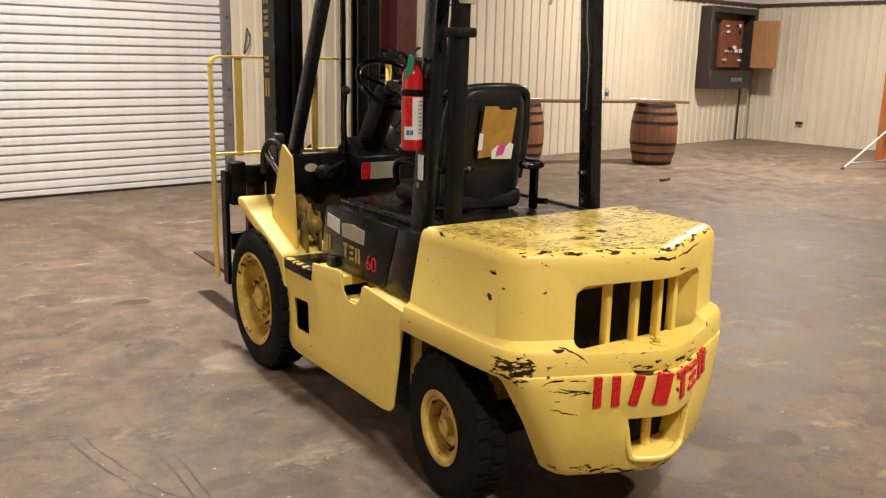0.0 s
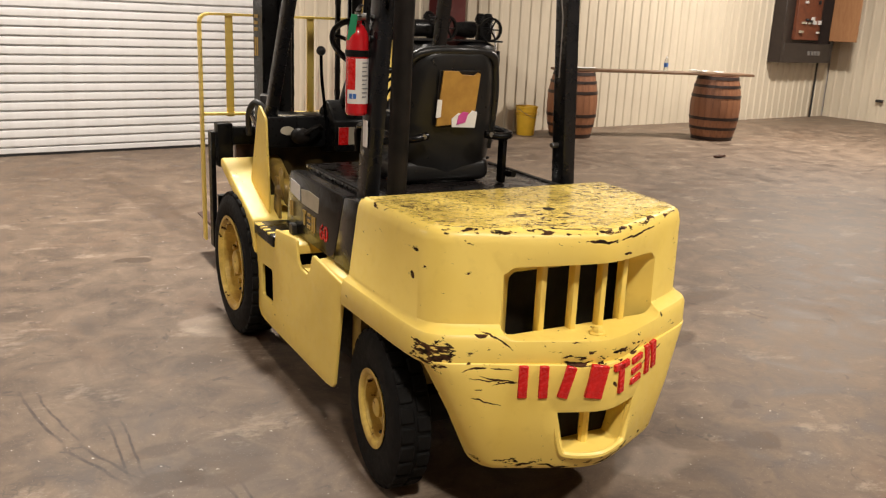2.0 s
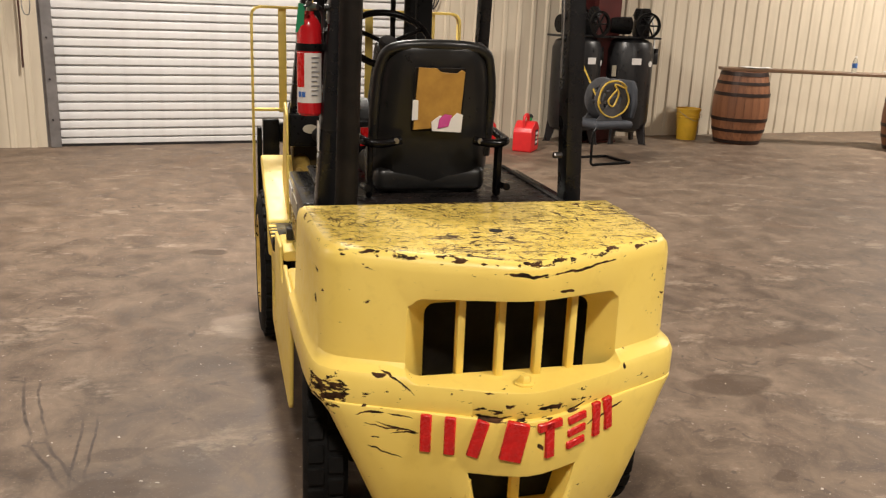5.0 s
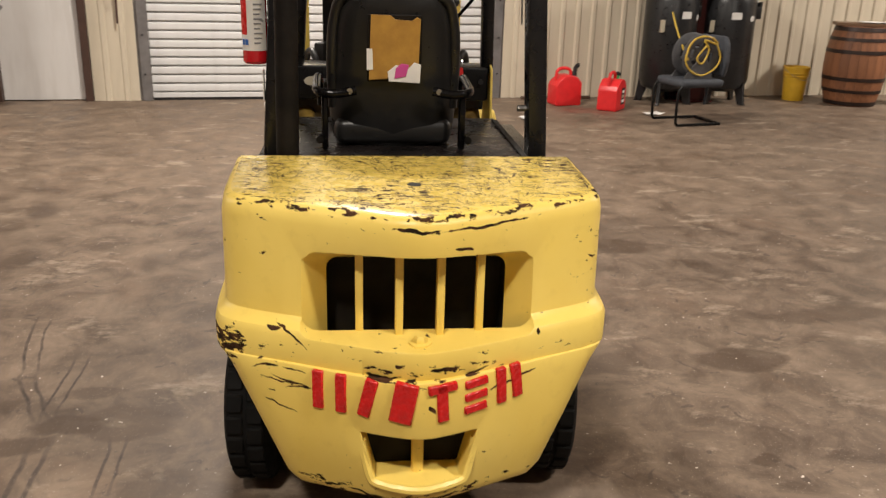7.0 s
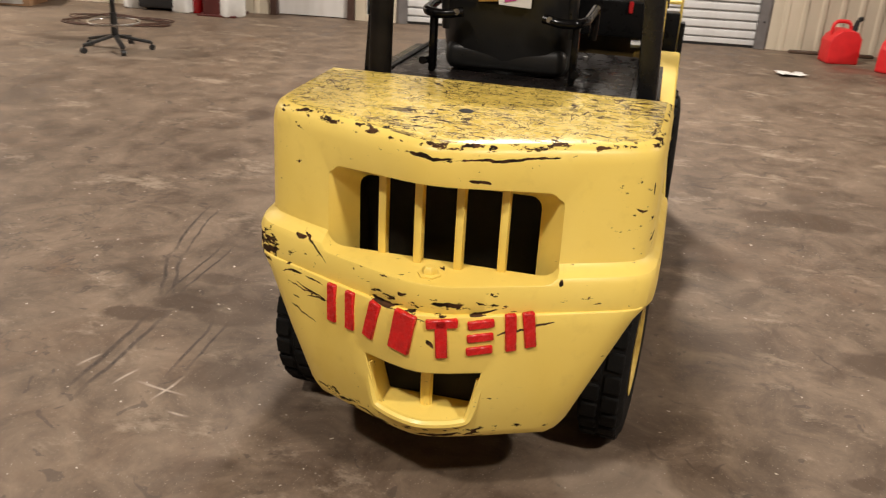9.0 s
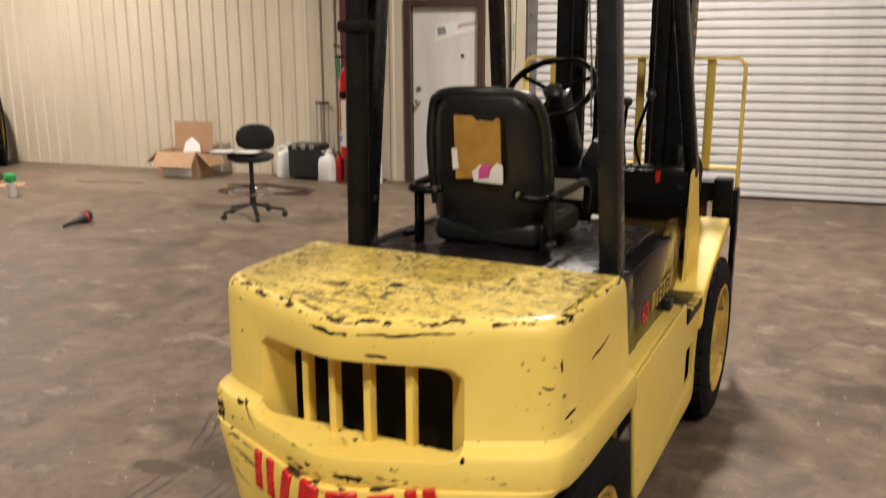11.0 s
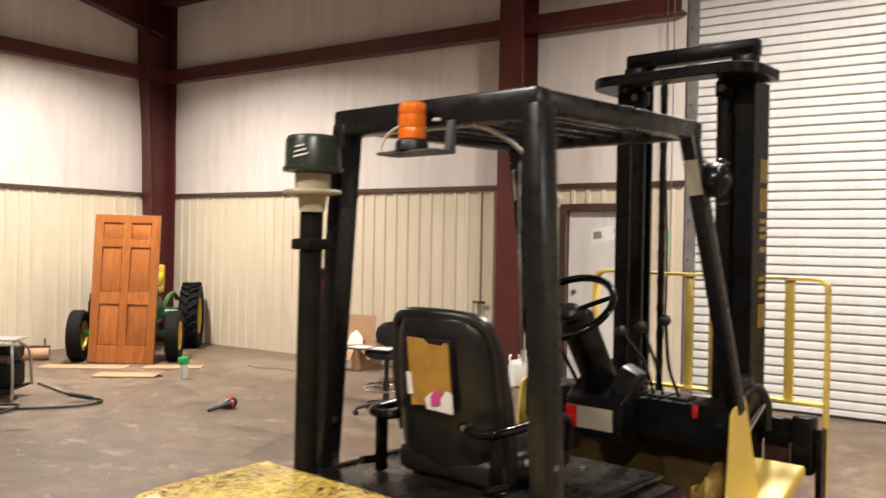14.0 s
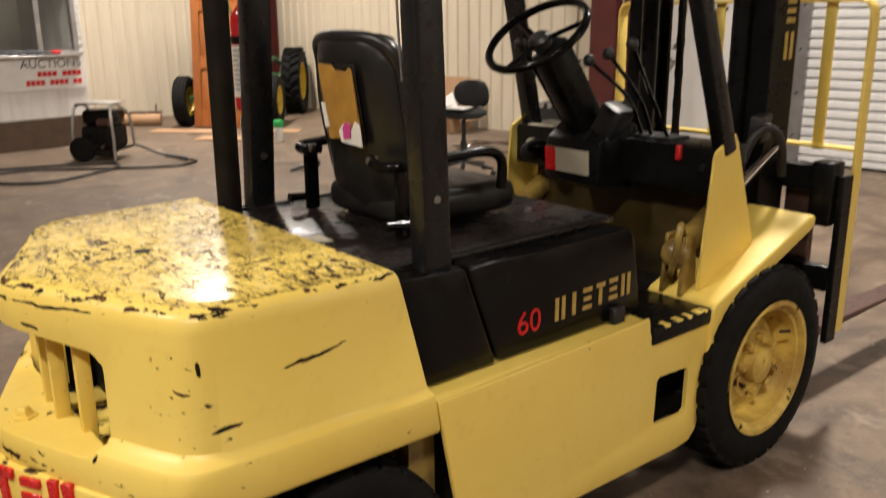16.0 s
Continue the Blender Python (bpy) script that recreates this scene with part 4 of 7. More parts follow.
# side panels
for s in (-1, 1):
    side = [(1.072, 0.672), (1.085, 0.60), (1.152, 0.245), (1.175, 0.222), (1.24, 0.212), (2.06, 0.198), (2.125, 0.205), (2.162, 0.235), (2.188, 0.32), (2.205, 0.585), (2.20, 0.632), (1.905, 0.632), (1.893, 0.64), (1.887, 0.69)]
    if s < 0:
        side += [(1.62, 0.715), (1.60, 0.705), (1.585, 0.63), (1.55, 0.602), (1.47, 0.60), (1.43, 0.63), (1.41, 0.69), (1.39, 0.70)]
    bm = mesh()
    plate(bm, side, "x", 0.538 * s, 0.553 * s, 0.006, 3)
    hole = mesh()
    loft(hole, [[(xx, y, z) for y, z in ((1.938, 0.325), (2.080, 0.318), (2.095, 0.332), (2.098, 0.462), (2.085, 0.477), (1.948, 0.484), (1.936, 0.470), (1.930, 0.340))] for xx in (0.45 * s, 0.6 * s)])
    me = carve(bm, [hole], 0.003)
    panel = part("side_panel", me, YELLOW, truck, "yellow steel side panel with a square hand hole")
    # Black box added behind the hand hole so the opening looks shaded.
    bm = mesh()
    box(bm, min(0.41 * s, 0.47 * s), max(0.41 * s, 0.47 * s), 1.86, 2.18, 0.26, 0.58, 0.01, 1)
    part("inner_tank", bm, BLACK_DIRTY_SHADE, truck, "black box standing for the shade behind the hand hole")
    bm = mesh()
    plate(bm, [(0.40 * s, 0.640), (0.53 * s, 0.640), (0.545 * s, 0.652), (0.545 * s, 0.668), (0.53 * s, 0.682), (0.40 * s, 0.690)], "y", 1.08 if s > 0 else 1.62, 1.885, 0.004, 1)
    part("ledge", bm, YELLOW, panel)
    if s < 0:
        bm = mesh()
        plate(bm, [(0.40 * s, 0.640), (0.53 * s, 0.640), (0.545 * s, 0.652), (0.545 * s, 0.668), (0.53 * s, 0.682), (0.40 * s, 0.690)], "y", 1.08, 1.40, 0.004, 1)
        part("ledge", bm, YELLOW, panel)
        bm = mesh()
        box(bm, 0.40 * s - 0.005, 0.40 * s + 0.005, 1.38, 1.63, 0.58, 0.70, 0.002, 1)
        box(bm, -0.53, -0.40, 1.40, 1.61, 0.588, 0.598, 0.002, 1)
        part("filler_pocket", bm, YELLOW, panel)
        bm = mesh()
        lathe(bm, [(0, 0.03), (0.03, 0.028), (0.04, 0.02), (0.04, 0.0), (0, 0)], 20, pose(-0.47, 1.43, 0.60, -35, 0, 0))
        part("filler_cap", bm, RED_PLASTIC, panel, "red filler cap")
    # black step with scraped yellow edge
    bm = mesh()
    box(bm, min(0.30 * s, 0.562 * s), max(0.30 * s, 0.562 * s), 1.895, 2.195, 0.600, 0.655, 0.010, 2)
    step = part("step", bm, BLACK_SAT, truck, "black entry step, worn to the paint below")
    for k in range(5):
        bm = mesh()
        y = 1.95 + 0.05 * k + 0.016 * math.sin(7 * k)
        box(bm, min(0.53 * s, 0.5655 * s), max(0.53 * s, 0.5655 * s), y, y + 0.024 + 0.02 * math.sin(3 * k), 0.646 + 0.004 * (k % 2), 0.657, 0.003, 1)
        part("worn_patch", bm, YELLOW, step, "bare yellow patch on the step edge")
    # fender
    fender = [(2.182, 0.59), (2.196, 0.655), (2.215, 0.668), (2.765, 0.868), (2.785, 0.866), (2.797, 0.850), (2.794, 0.828), (2.775, 0.812), (2.26, 0.612), (2.225, 0.56), (2.205, 0.42), (2.18, 0.42)]
    bm = mesh()
    plate(bm, fender, "x", 0.30 * s, 0.567 * s, 0.013, 3)
    part("fender", bm, YELLOW, truck, "yellow sloping front fender")
    bm = mesh()
    plate(bm, [(2.235, 0.68), (2.26, 0.68), (2.53, 0.78), (2.545, 0.80), (2.408, 1.160), (2.392, 1.182), (2.375, 1.180), (2.290, 1.135), (2.282, 1.12)], "x", 0.462 * s, 0.474 * s, 0.003, 1)
    part("gusset", bm, YELLOW, truck, "tall yellow triangular gusset plate")
    # tilt cylinder behind the gusset
    bm = mesh()
    rod(bm, (0.395 * s, 2.23, 0.80), (0.395 * s, 2.52, 0.955), 0.042, 20)
    ball(bm, (0.395 * s, 2.22, 0.795), 0.052)
    tilt = part("tilt_cylinder", bm, OLDYELLOW, truck, "greasy yellow tilt cylinder")
    bm = mesh()
    rod(bm, (0.395 * s, 2.52, 0.955), (0.395 * s, 2.80, 1.10), 0.018, 14)
    part("piston_rod", bm, CHROME, tilt)
    bm = mesh()
    tube(bm, smooth_path([(0.40 * s, 2.24, 0.86), (0.425 * s, 2.19, 0.90), (0.43 * s, 2.17, 0.83), (0.40 * s, 2.19, 0.74), (0.36 * s, 2.25, 0.72)]), 0.012, 8)
    part("hose", bm, OLDYELLOW, tilt)
    bm = mesh()
    plate(bm, [(2.19, 0.66), (2.28, 0.66), (2.26, 0.86), (2.21, 0.86)], "x", 0.352 * s, 0.366 * s, 0.003, 1)
    plate(bm, [(2.19, 0.66), (2.28, 0.66), (2.26, 0.86), (2.21, 0.86)], "x", 0.424 * s, 0.438 * s, 0.003, 1)
    part("clevis", bm, OLDYELLOW, tilt)

# frame and engine bay; the chassis box is black to paint the shade inside
bm = mesh()
box(bm, -0.40, 0.40, 1.10, 2.20, 0.24, 0.64, 0.01, 1)
part("chassis", bm, BLACK_DIRTY_SHADE, truck, "greasy chassis box, black to paint the shade inside")
bm = mesh()
box(bm, -0.44, 0.44, 0.66, 1.10, 0.42, 0.52, 0.01, 1)
plate(bm, [(1.02, 0.30), (1.10, 0.30), (1.10, 0.62), (1.02, 0.62)], "x", -0.50, 0.50)
part("frame_rail", bm, OLDYELLOW, truck, "yellow frame rail over the steer axle")
bm = mesh()
box(bm, -0.40, 0.40, 0.75, 0.86, 0.22, 0.34, 0.02, 2)
rod(bm, (-0.40, 0.81, 0.28), (0.40, 0.81, 0.28), 0.05, 16)
part("steer_axle", bm, BLACK_DIRTY_SHADE, truck)

# hood and deck
bm = mesh()
hood = [(1.222, 0.955), (1.23, 0.967), (1.82, 0.965), (1.85, 0.958), (1.868, 0.935), (1.912, 0.70), (1.905, 0.690), (1.335, 0.690), (1.322, 0.70)]
plate(bm, hood, "x", -0.492, 0.492, 0.014, 3)
hood_ob = part("hood", bm, BLACK, truck, "black engine hood with stencilled markings")
bm = mesh()
plate(bm, [(0.995, 0.982), (1.205, 0.972), (1.215, 0.95), (1.312, 0.692), (1.06, 0.692)], "x", -0.500, 0.500, 0.010, 2)
part("rear_cowl", bm, BLACK, truck, "black cowl between hood and counterweight")
bm = mesh()
box(bm, -0.42, 0.42, 0.965, 1.86, 0.966, 0.984, 0.006, 2)
deck = part("seat_deck", bm, DECK, truck, "grimy black seat deck")
for x in (-0.41, 0.41):
    bm = mesh()
    box(bm, x - 0.012, x + 0.012, 1.02, 1.80, 0.982, 0.990, 0.003, 1)
    part("deck_strip", bm, BLACK_DIRTY_SHADE, deck)
for x, y in ((-0.22, 1.02), (-0.05, 1.02), (0.12, 1.02), (0.3, 1.02), (0.20, 1.72)):
    bm = mesh()
    rod(bm, (x, y, 0.98), (x, y, 0.993), 0.012, 6)
    part("screw", bm, ZINC, deck)
bm = mesh()
plate(bm, [(0.02, 1.03), (0.10, 1.035), (0.11, 1.075), (0.03, 1.08)], "z", 0.985, 0.987)
part("sticker", bm, SEAL, deck, "scuffed oval sticker", 0)

for s in (-1, 1):
    turn = 90 * s
    me = letters("60", 0.092, 0.0015)
    me.materials.append(RED)
    part("number", me, RED, hood_ob, "red stencilled number", at=pose(0.4935 * s, 1.435, 0.772, 0, 0, turn))
    pair = ((-0.013, 0, 0.012, 0.066), (0.013, 0, 0.012, 0.066))
    tiers = ((0, 0.026, 0.036, 0.012), (0, 0, 0.030, 0.011), (0, -0.026, 0.036, 0.012))
    STROKES = (pair, ((0, 0, 0.013, 0.066),), tiers, ((0, 0.026, 0.036, 0.012), (0, -0.008, 0.012, 0.050)), tiers, pair)
    for k, strokes in enumerate(STROKES):
        slot_k = k if s > 0 else 5 - k
        if s < 0 and k in (1, 2):
            continue
        y = 1.555 + 0.056 * slot_k
        for dx, dz, w, h in strokes:
            bm = mesh()
            box(bm, dx - w / 2, dx + w / 2, -0.002, 0.002, dz - h / 2, dz + h / 2)
            part("mark_stroke", bm, STENCIL, hood_ob, "yellow stencilled stroke", 0, at=pose(0.4935 * s, y, 0.784 + 0.012 * (slot_k / 5), 0, 0, turn))
bm = mesh()
plate(bm, [(1.725, 0.850), (1.845, 0.868), (1.838, 0.928), (1.722, 0.915)], "x", -0.4955, -0.4915)
part("sticker", bm, WHITE, hood_ob, "pale worn sticker", 0)
bm = mesh()
plate(bm, [(1.50, 0.842), (1.695, 0.846), (1.700, 0.905), (1.60, 0.915), (1.49, 0.905)], "x", -0.4955, -0.4915)
part("sticker", bm, SEAL, hood_ob, "half-peeled tan sticker", 0)
for s in (-1, 1):
    bm = mesh()
    box(bm, min(0.47 * s, 0.512 * s), max(0.47 * s, 0.512 * s), 1.77, 1.82, 0.685, 0.735, 0.005, 1)
    part("hood_latch", bm, BLACKPLASTIC, hood_ob)

# seat
SEAT_X = -0.03
bm = mesh()
rings = []
for z, half, y, th in ((0.985, 0.196, 1.290, 0.04), (1.02, 0.214, 1.272, 0.06), (1.10, 0.222, 1.256, 0.07), (1.25, 0.218, 1.234, 0.07), (1.38, 0.205, 1.212, 0.066), (1.45, 0.190, 1.202, 0.060), (1.49, 0.170, 1.198, 0.052), (1.512, 0.140, 1.200, 0.04), (1.520, 0.10, 1.206, 0.02)):
    pts = []
    for k in range(24):
        a = 2 * math.pi * k / 24
        c, sn = math.cos(a), math.sin(a)
        q = math.copysign(abs(c) ** 0.35, c)
        pts.append((SEAT_X + half * q, y + th / 2 + th / 2 * math.copysign(abs(sn) ** 0.5, sn) + 0.06 * q ** 4, z))
    rings.append(pts)
loft(bm, rings)
back = part("seat_back", bm, VINYL, truck, "worn black vinyl seat back with a plastic shell")
bm = mesh()
loop = smooth_path([(SEAT_X - 0.208, 1.318, 1.12), (SEAT_X - 0.210, 1.285, 1.30), (SEAT_X - 0.197, 1.270, 1.43), (SEAT_X - 0.155, 1.240, 1.497), (SEAT_X, 1.213, 1.512), (SEAT_X + 0.155, 1.240, 1.497), (SEAT_X + 0.197, 1.270, 1.43), (SEAT_X + 0.210, 1.285, 1.30), (SEAT_X + 0.208, 1.318, 1.12)], 6)
tube(bm, loop, 0.019, 10)
part("piping", bm, VINYL, back, "rolled vinyl rim")
bm = mesh()
box(bm, SEAT_X - 0.205, SEAT_X + 0.205, 1.27, 1.70, 0.99, 1.085, 0.035, 4)
part("seat_cushion", bm, VINYL, truck, "black vinyl seat cushion")
tilt_m = pose(-0.004, 1.212, 1.329, 9)
bm = mesh()
box(bm, -0.118, 0.064, -0.004, 0.002, -0.112, 0.112, 0.003, 1)
pouch = part("document_pouch", bm, BLACK_DIRTY_SHADE, back, "document pouch on the seat back", at=tilt_m)
bm = mesh()
plate(bm, [(-0.112, -0.105), (0.054, -0.09), (0.058, 0.100), (0.045, 0.106), (0.030, 0.094), (-0.025, 0.097), (-0.04, 0.11), (-0.105, 0.112)], "y", -0.011, -0.005, 0.001, 1)
part("envelope", bm, MANILA, pouch, "creased manila envelope")
bm = mesh()
plate(bm, [(-0.045, -0.108), (0.06, -0.113), (0.062, -0.05), (0.04, -0.042), (0.018, -0.066), (-0.02, -0.052), (-0.05, -0.075)], "y", -0.015, -0.0115, 0.001, 1)
part("paper", bm, WHITE, pouch, "torn white paper under plastic")
bm = mesh()
plate(bm, [(-0.026, -0.098), (0.012, -0.09), (0.022, -0.05), (-0.004, -0.046), (-0.022, -0.062)], "y", -0.018, -0.0155, 0.001, 1)
part("paper", bm, PINK, pouch, "bright pink slip")
bm = mesh()
plate(bm, [(-0.119, -0.07), (-0.098, -0.068), (-0.100, 0.0), (-0.119, 0.002)], "y", -0.014, -0.011)
part("tape", bm, WHITE, pouch, "white tape", 0)
for s in (-1, 1):
    bm = mesh()
    tube(bm, smooth_path([(SEAT_X + 0.13 * s, 1.205, 1.19), (SEAT_X + 0.20 * s, 1.195, 1.180), (SEAT_X + 0.255 * s, 1.22, 1.185), (SEAT_X + 0.265 * s, 1.34, 1.19), (SEAT_X + 0.268 * s, 1.50, 1.195), (SEAT_X + 0.265 * s, 1.57, 1.165), (SEAT_X + 0.26 * s, 1.575, 1.08)]), 0.015, 10)
    part("hip_restraint", bm, BLACK, truck, "black tubular hip restraint")
    bm = mesh()
    box(bm, SEAT_X + 0.235 * s - 0.011, SEAT_X + 0.235 * s + 0.011, 1.215, 1.26, 0.985, 1.19, 0.008, 2)
    part("seat_bracket", bm, BLACK, truck)
    bm = mesh()
    rod(bm, (SEAT_X + 0.15 * s, 1.186, 1.19), (SEAT_X + 0.15 * s, 1.215, 1.19), 0.010, 10)
    part("bolt", bm, ZINC, back)
    bm = mesh()
    rod(bm, (SEAT_X + 0.25 * s, 1.165, 1.03), (SEAT_X + 0.25 * s, 1.26, 1.02), 0.013, 12)
    part("slide_handle", bm, BLACK, truck)

# overhead guard
bm = mesh()
box(bm, -0.4550, -0.4515, 1.105, 1.14, 1.17, 1.265)
part("sticker", bm, WHITE, truck, "white instruction sticker on the guard post", 0)
for s in (-1, 1):
    bm = mesh()
    inset = 0.0125 if s < 0 else -0.006
    bar(bm, ((0.445 - inset) * s, 1.14, 0.965), ((0.385 - inset - (0.018 if s < 0 else 0)) * s, 1.150, 2.105), 0.063, 0.085, 0.012, (0, 1, 0))
    pillar = part("rear_pillar", bm, GUARD, truck, "black overhead guard post")
    for z in (1.147, 1.55, 1.62):
        bm = mesh()
        rod(bm, (0.38 * s, 1.142, z), ((0.475 - inset - 0.052 * (z - 1.0)) * s, 1.142, z), 0.011, 8)
        part("bolt", bm, ZINC if z < 1.2 else GUARD, pillar)
    bm = mesh()
    bar(bm, ((0.366 + 0.022 * s) * s, 2.055, 2.14), ((0.44 + 0.015 * s) * s, 2.365, 1.12), 0.055, 0.065, 0.010, (0, 1, 0))
    pillar = part("front_pillar", bm, GUARD, truck, "black raked front guard post")
    bm = mesh()
    if s > 0:
        bar(bm, (0.3974, 2.0540, 2.03), (0.4062, 2.0905, 1.91), 0.050, 0.005, 0.001, (0, 1, 0))
    else:
        bar(bm, (-0.352, 2.054, 2.03), (-0.362, 2.090, 1.91), 0.034, 0.004, 0.001, (0.96, 0, 0))
    part("sticker", bm, SEAL, pillar, "pale worn sticker")
    bm = mesh()
    bar(bm, ((0.368 + 0.012 * s) * s, 1.13, 2.112), ((0.372 + 0.012 * s) * s, 2.09, 2.135), 0.06, 0.065, 0.010)
    part("side_beam", bm, GUARD, truck)
bm = mesh()
bar(bm, (-0.385, 1.150, 2.106), (0.412, 1.150, 2.106), 0.075, 0.085, 0.012)
part("rear_beam", bm, GUARD, truck, "black rear beam of the overhead guard")
bm = mesh()
bar(bm, (-0.39, 2.09, 2.135), (0.415, 2.09, 2.135), 0.06, 0.06, 0.010)
part("front_beam", bm, GUARD, truck)
for k in range(7):
    x = -0.315 + 0.105 * k
    bm = mesh()
    bar(bm, (x + 0.01, 1.165, 2.118), (x + 0.01, 2.08, 2.142), 0.022, 0.030, 0.004)
    part("guard_bar", bm, GUARD, truck)
bm = mesh()
tube(bm, smooth_path([(0.350, 1.125, 1.95), (0.357, 1.12, 1.75), (0.368, 1.112, 1.64), (0.372, 1.115, 1.50), (0.375, 1.118, 1.42)]), 0.003, 6)
part("wire", bm, ZINC, truck, "loose pale wire on the guard post")
bm = mesh()
tube(bm, smooth_path([(0.05, 1.11, 2.085), (0.14, 1.14, 2.075), (0.24, 1.20, 2.03), (0.31, 1.30, 1.93), (0.34, 1.34, 1.86)]), 0.006, 8)
part("cable", bm, WHITE, truck, "loose white cable under the guard roof")
# beacon
bm = mesh()
box(bm, -0.11, 0.115, 1.05, 1.145, 2.003, 2.012, 0.002, 1)
plate(bm, [(1.12, 2.012), (1.145, 2.012), (1.145, 2.10), (1.135, 2.10)], "x", 0.09, 0.113)
shelf = part("beacon_bracket", bm, REELGREY, truck, "grey steel beacon bracket", at=pose(0.02, -0.03, -0.022))
bm = mesh()
lathe(bm, [(0, 0.0), (0.048, 0.0), (0.048, 0.02), (0.043, 0.03), (0, 0.03)], 24, pose(-0.005, 1.09, 2.013))
part("beacon_base", bm, BLACKPLASTIC, shelf)
bm = mesh()
lathe(bm, [(0.036, 0.0), (0.040, 0.004), (0.040, 0.03), (0.038, 0.034), (0.040, 0.038), (0.040, 0.068), (0.038, 0.072), (0.040, 0.076), (0.039, 0.098), (0.034, 0.108), (0.015, 0.113), (0, 0.113)], 24, pose(-0.005, 1.09, 2.043))
part("beacon_lens", bm, AMBER, shelf, "orange plastic beacon lens")
bm = mesh()
lathe(bm, [(0, 0.0), (0.024, 0.0), (0.026, 0.05), (0.014, 0.085), (0, 0.09)], 16, pose(-0.005, 1.09, 2.045))
part("reflector", bm, AMBER_IN, shelf)
for color, dx in ((STENCIL, 0.0), (WHITE, 0.012)):
    bm = mesh()
    tube(bm, smooth_path([(-0.04, 1.13, 2.10), (-0.09 - dx, 1.11, 2.085), (-0.125 - dx, 1.09, 2.04), (-0.11, 1.08, 2.012), (-0.05, 1.07, 2.018)]), 0.0025, 6)
    part("wire", bm, color, shelf)
# air intake
bm = mesh()
rod(bm, (-0.376, 1.012, 0.97), (-0.362, 1.010, 1.84), 0.036, 20)
pipe = part("intake_pipe", bm, BLACK_DIRTY_SHADE, truck, "black air intake pipe")
bm = mesh()
lathe(bm, [(0, -0.02), (0.040, -0.02), (0.045, 0.03), (0.088, 0.035), (0.091, 0.042), (0.088, 0.048), (0.055, 0.05), (0.055, 0.098), (0, 0.098)], 28, pose(-0.352, 1.003, 1.838))
part("precleaner_bowl", bm, BONE, pipe, "bone-coloured pre-cleaner bowl")
bm = mesh()
lathe(bm, [(0.055, 0.0), (0.092, 0.004), (0.094, 0.016), (0.087, 0.020), (0.085, 0.100), (0.078, 0.113), (0.05, 0.118), (0, 0.118)], 32, pose(-0.350, 1.002, 1.938))
cap = part("precleaner_cap", bm, DARKGREEN, pipe, "dark green pre-cleaner cap")
for k in range(3):
    bm = mesh()
    box(bm, -0.022 + 0.006 * k, 0.026 - 0.004 * k, -0.0885, -0.083, 0.046 + 0.014 * k, 0.052 + 0.014 * k, 0.001, 1)
    part("emblem", bm, WHITE, cap, "", 0, at=pose(-0.350, 1.002, 1.938, 0, -12, 30))
bm = mesh()
box(bm, -0.409, -0.319, 0.965, 1.055, 1.700, 1.735, 0.008, 2)
box(bm, -0.376, -0.356, 1.04, 1.13, 1.705, 1.730, 0.003, 1)
part("pipe_clamp", bm, BLACK_DIRTY_SHADE, pipe)
# head lamps
for s in (-1, 1):
    bm = mesh()
    lathe(bm, [(0, -0.055), (0.025, -0.05), (0.05, -0.025), (0.06, 0.0), (0.063, 0.02), (0.055, 0.028), (0, 0.03)], 24, pose((0.375 + 0.06 * s) * s, 2.16, 1.968, -90, 0, 0))
    head = part("head_lamp", bm, GUARD, truck, "black round work lamp with a wire guard")
    for dx in (-0.035, 0.035):
        bm = mesh()
        tube(bm, smooth_path([((0.375 + 0.06 * s) * s + dx, 2.215, 2.025), ((0.375 + 0.06 * s) * s + dx, 2.135, 2.035), ((0.375 + 0.06 * s) * s + dx * 1.2, 2.115, 1.96), ((0.375 + 0.06 * s) * s + dx, 2.135, 1.885), ((0.375 + 0.06 * s) * s + dx, 2.215, 1.89)]), 0.004, 6)
        part("guard_wire", bm, GUARD, head)

# cowl, dash, steering
bm = mesh()
box(bm, -0.455, 0.455, 2.30, 2.50, 0.985, 1.14, 0.012, 2)
cowl = part("cowl", bm, BLACK_SAT, truck, "black front cowl with switches")
bm = mesh()
box(bm, -0.43, 0.43, 2.40, 2.43, 0.62, 1.0, 0.004, 1)
part("firewall", bm, GREASE, truck, "black and yellow greasy bulkhead")
bm = mesh()
plate(bm, [(1.90, 0.62), (2.41, 0.62), (2.41, 0.64), (1.90, 0.64)], "x", -0.42, 0.42)
part("floor_plate", bm, BLACK_DIRTY_SHADE, truck)
for x in (0.145, 0.235):
    bm = mesh()
    box(bm, x - 0.038, x + 0.038, 2.325, 2.43, 1.138, 1.152, 0.004, 1)
    part("lever_gate", bm, BLACKPLASTIC, cowl)
for base, bend, knob in (((0.125, 2.36, 1.14), (0.125, 2.27, 1.28), (0.16, 2.02, 1.42)), ((0.165, 2.36, 1.14), (0.175, 2.27, 1.28), (0.255, 2.0, 1.445)), ((0.235, 2.36, 1.14), (0.225, 2.28, 1.27), (0.345, 2.0, 1.475))):
    bm = mesh()
    tube(bm, smooth_path([base, bend, knob], 5), 0.007, 8)
    lever = part("lever", bm, BLACK, truck, "black hydraulic lever")
    bm = mesh()
    ball(bm, knob, 0.02)
    part("knob", bm, BLACKPLASTIC, lever)
bm = mesh()
box(bm, 0.315, 0.335, 2.285, 2.305, 1.09, 1.14, 0.004, 1)
part("switch", bm, RED_PLASTIC, cowl, "red switch")
bm = mesh()
lathe(bm, [(0, 0.0), (0.012, 0.0), (0.012, 0.012), (0, 0.012)], 12, pose(0.42, 2.30, 1.075, 90))
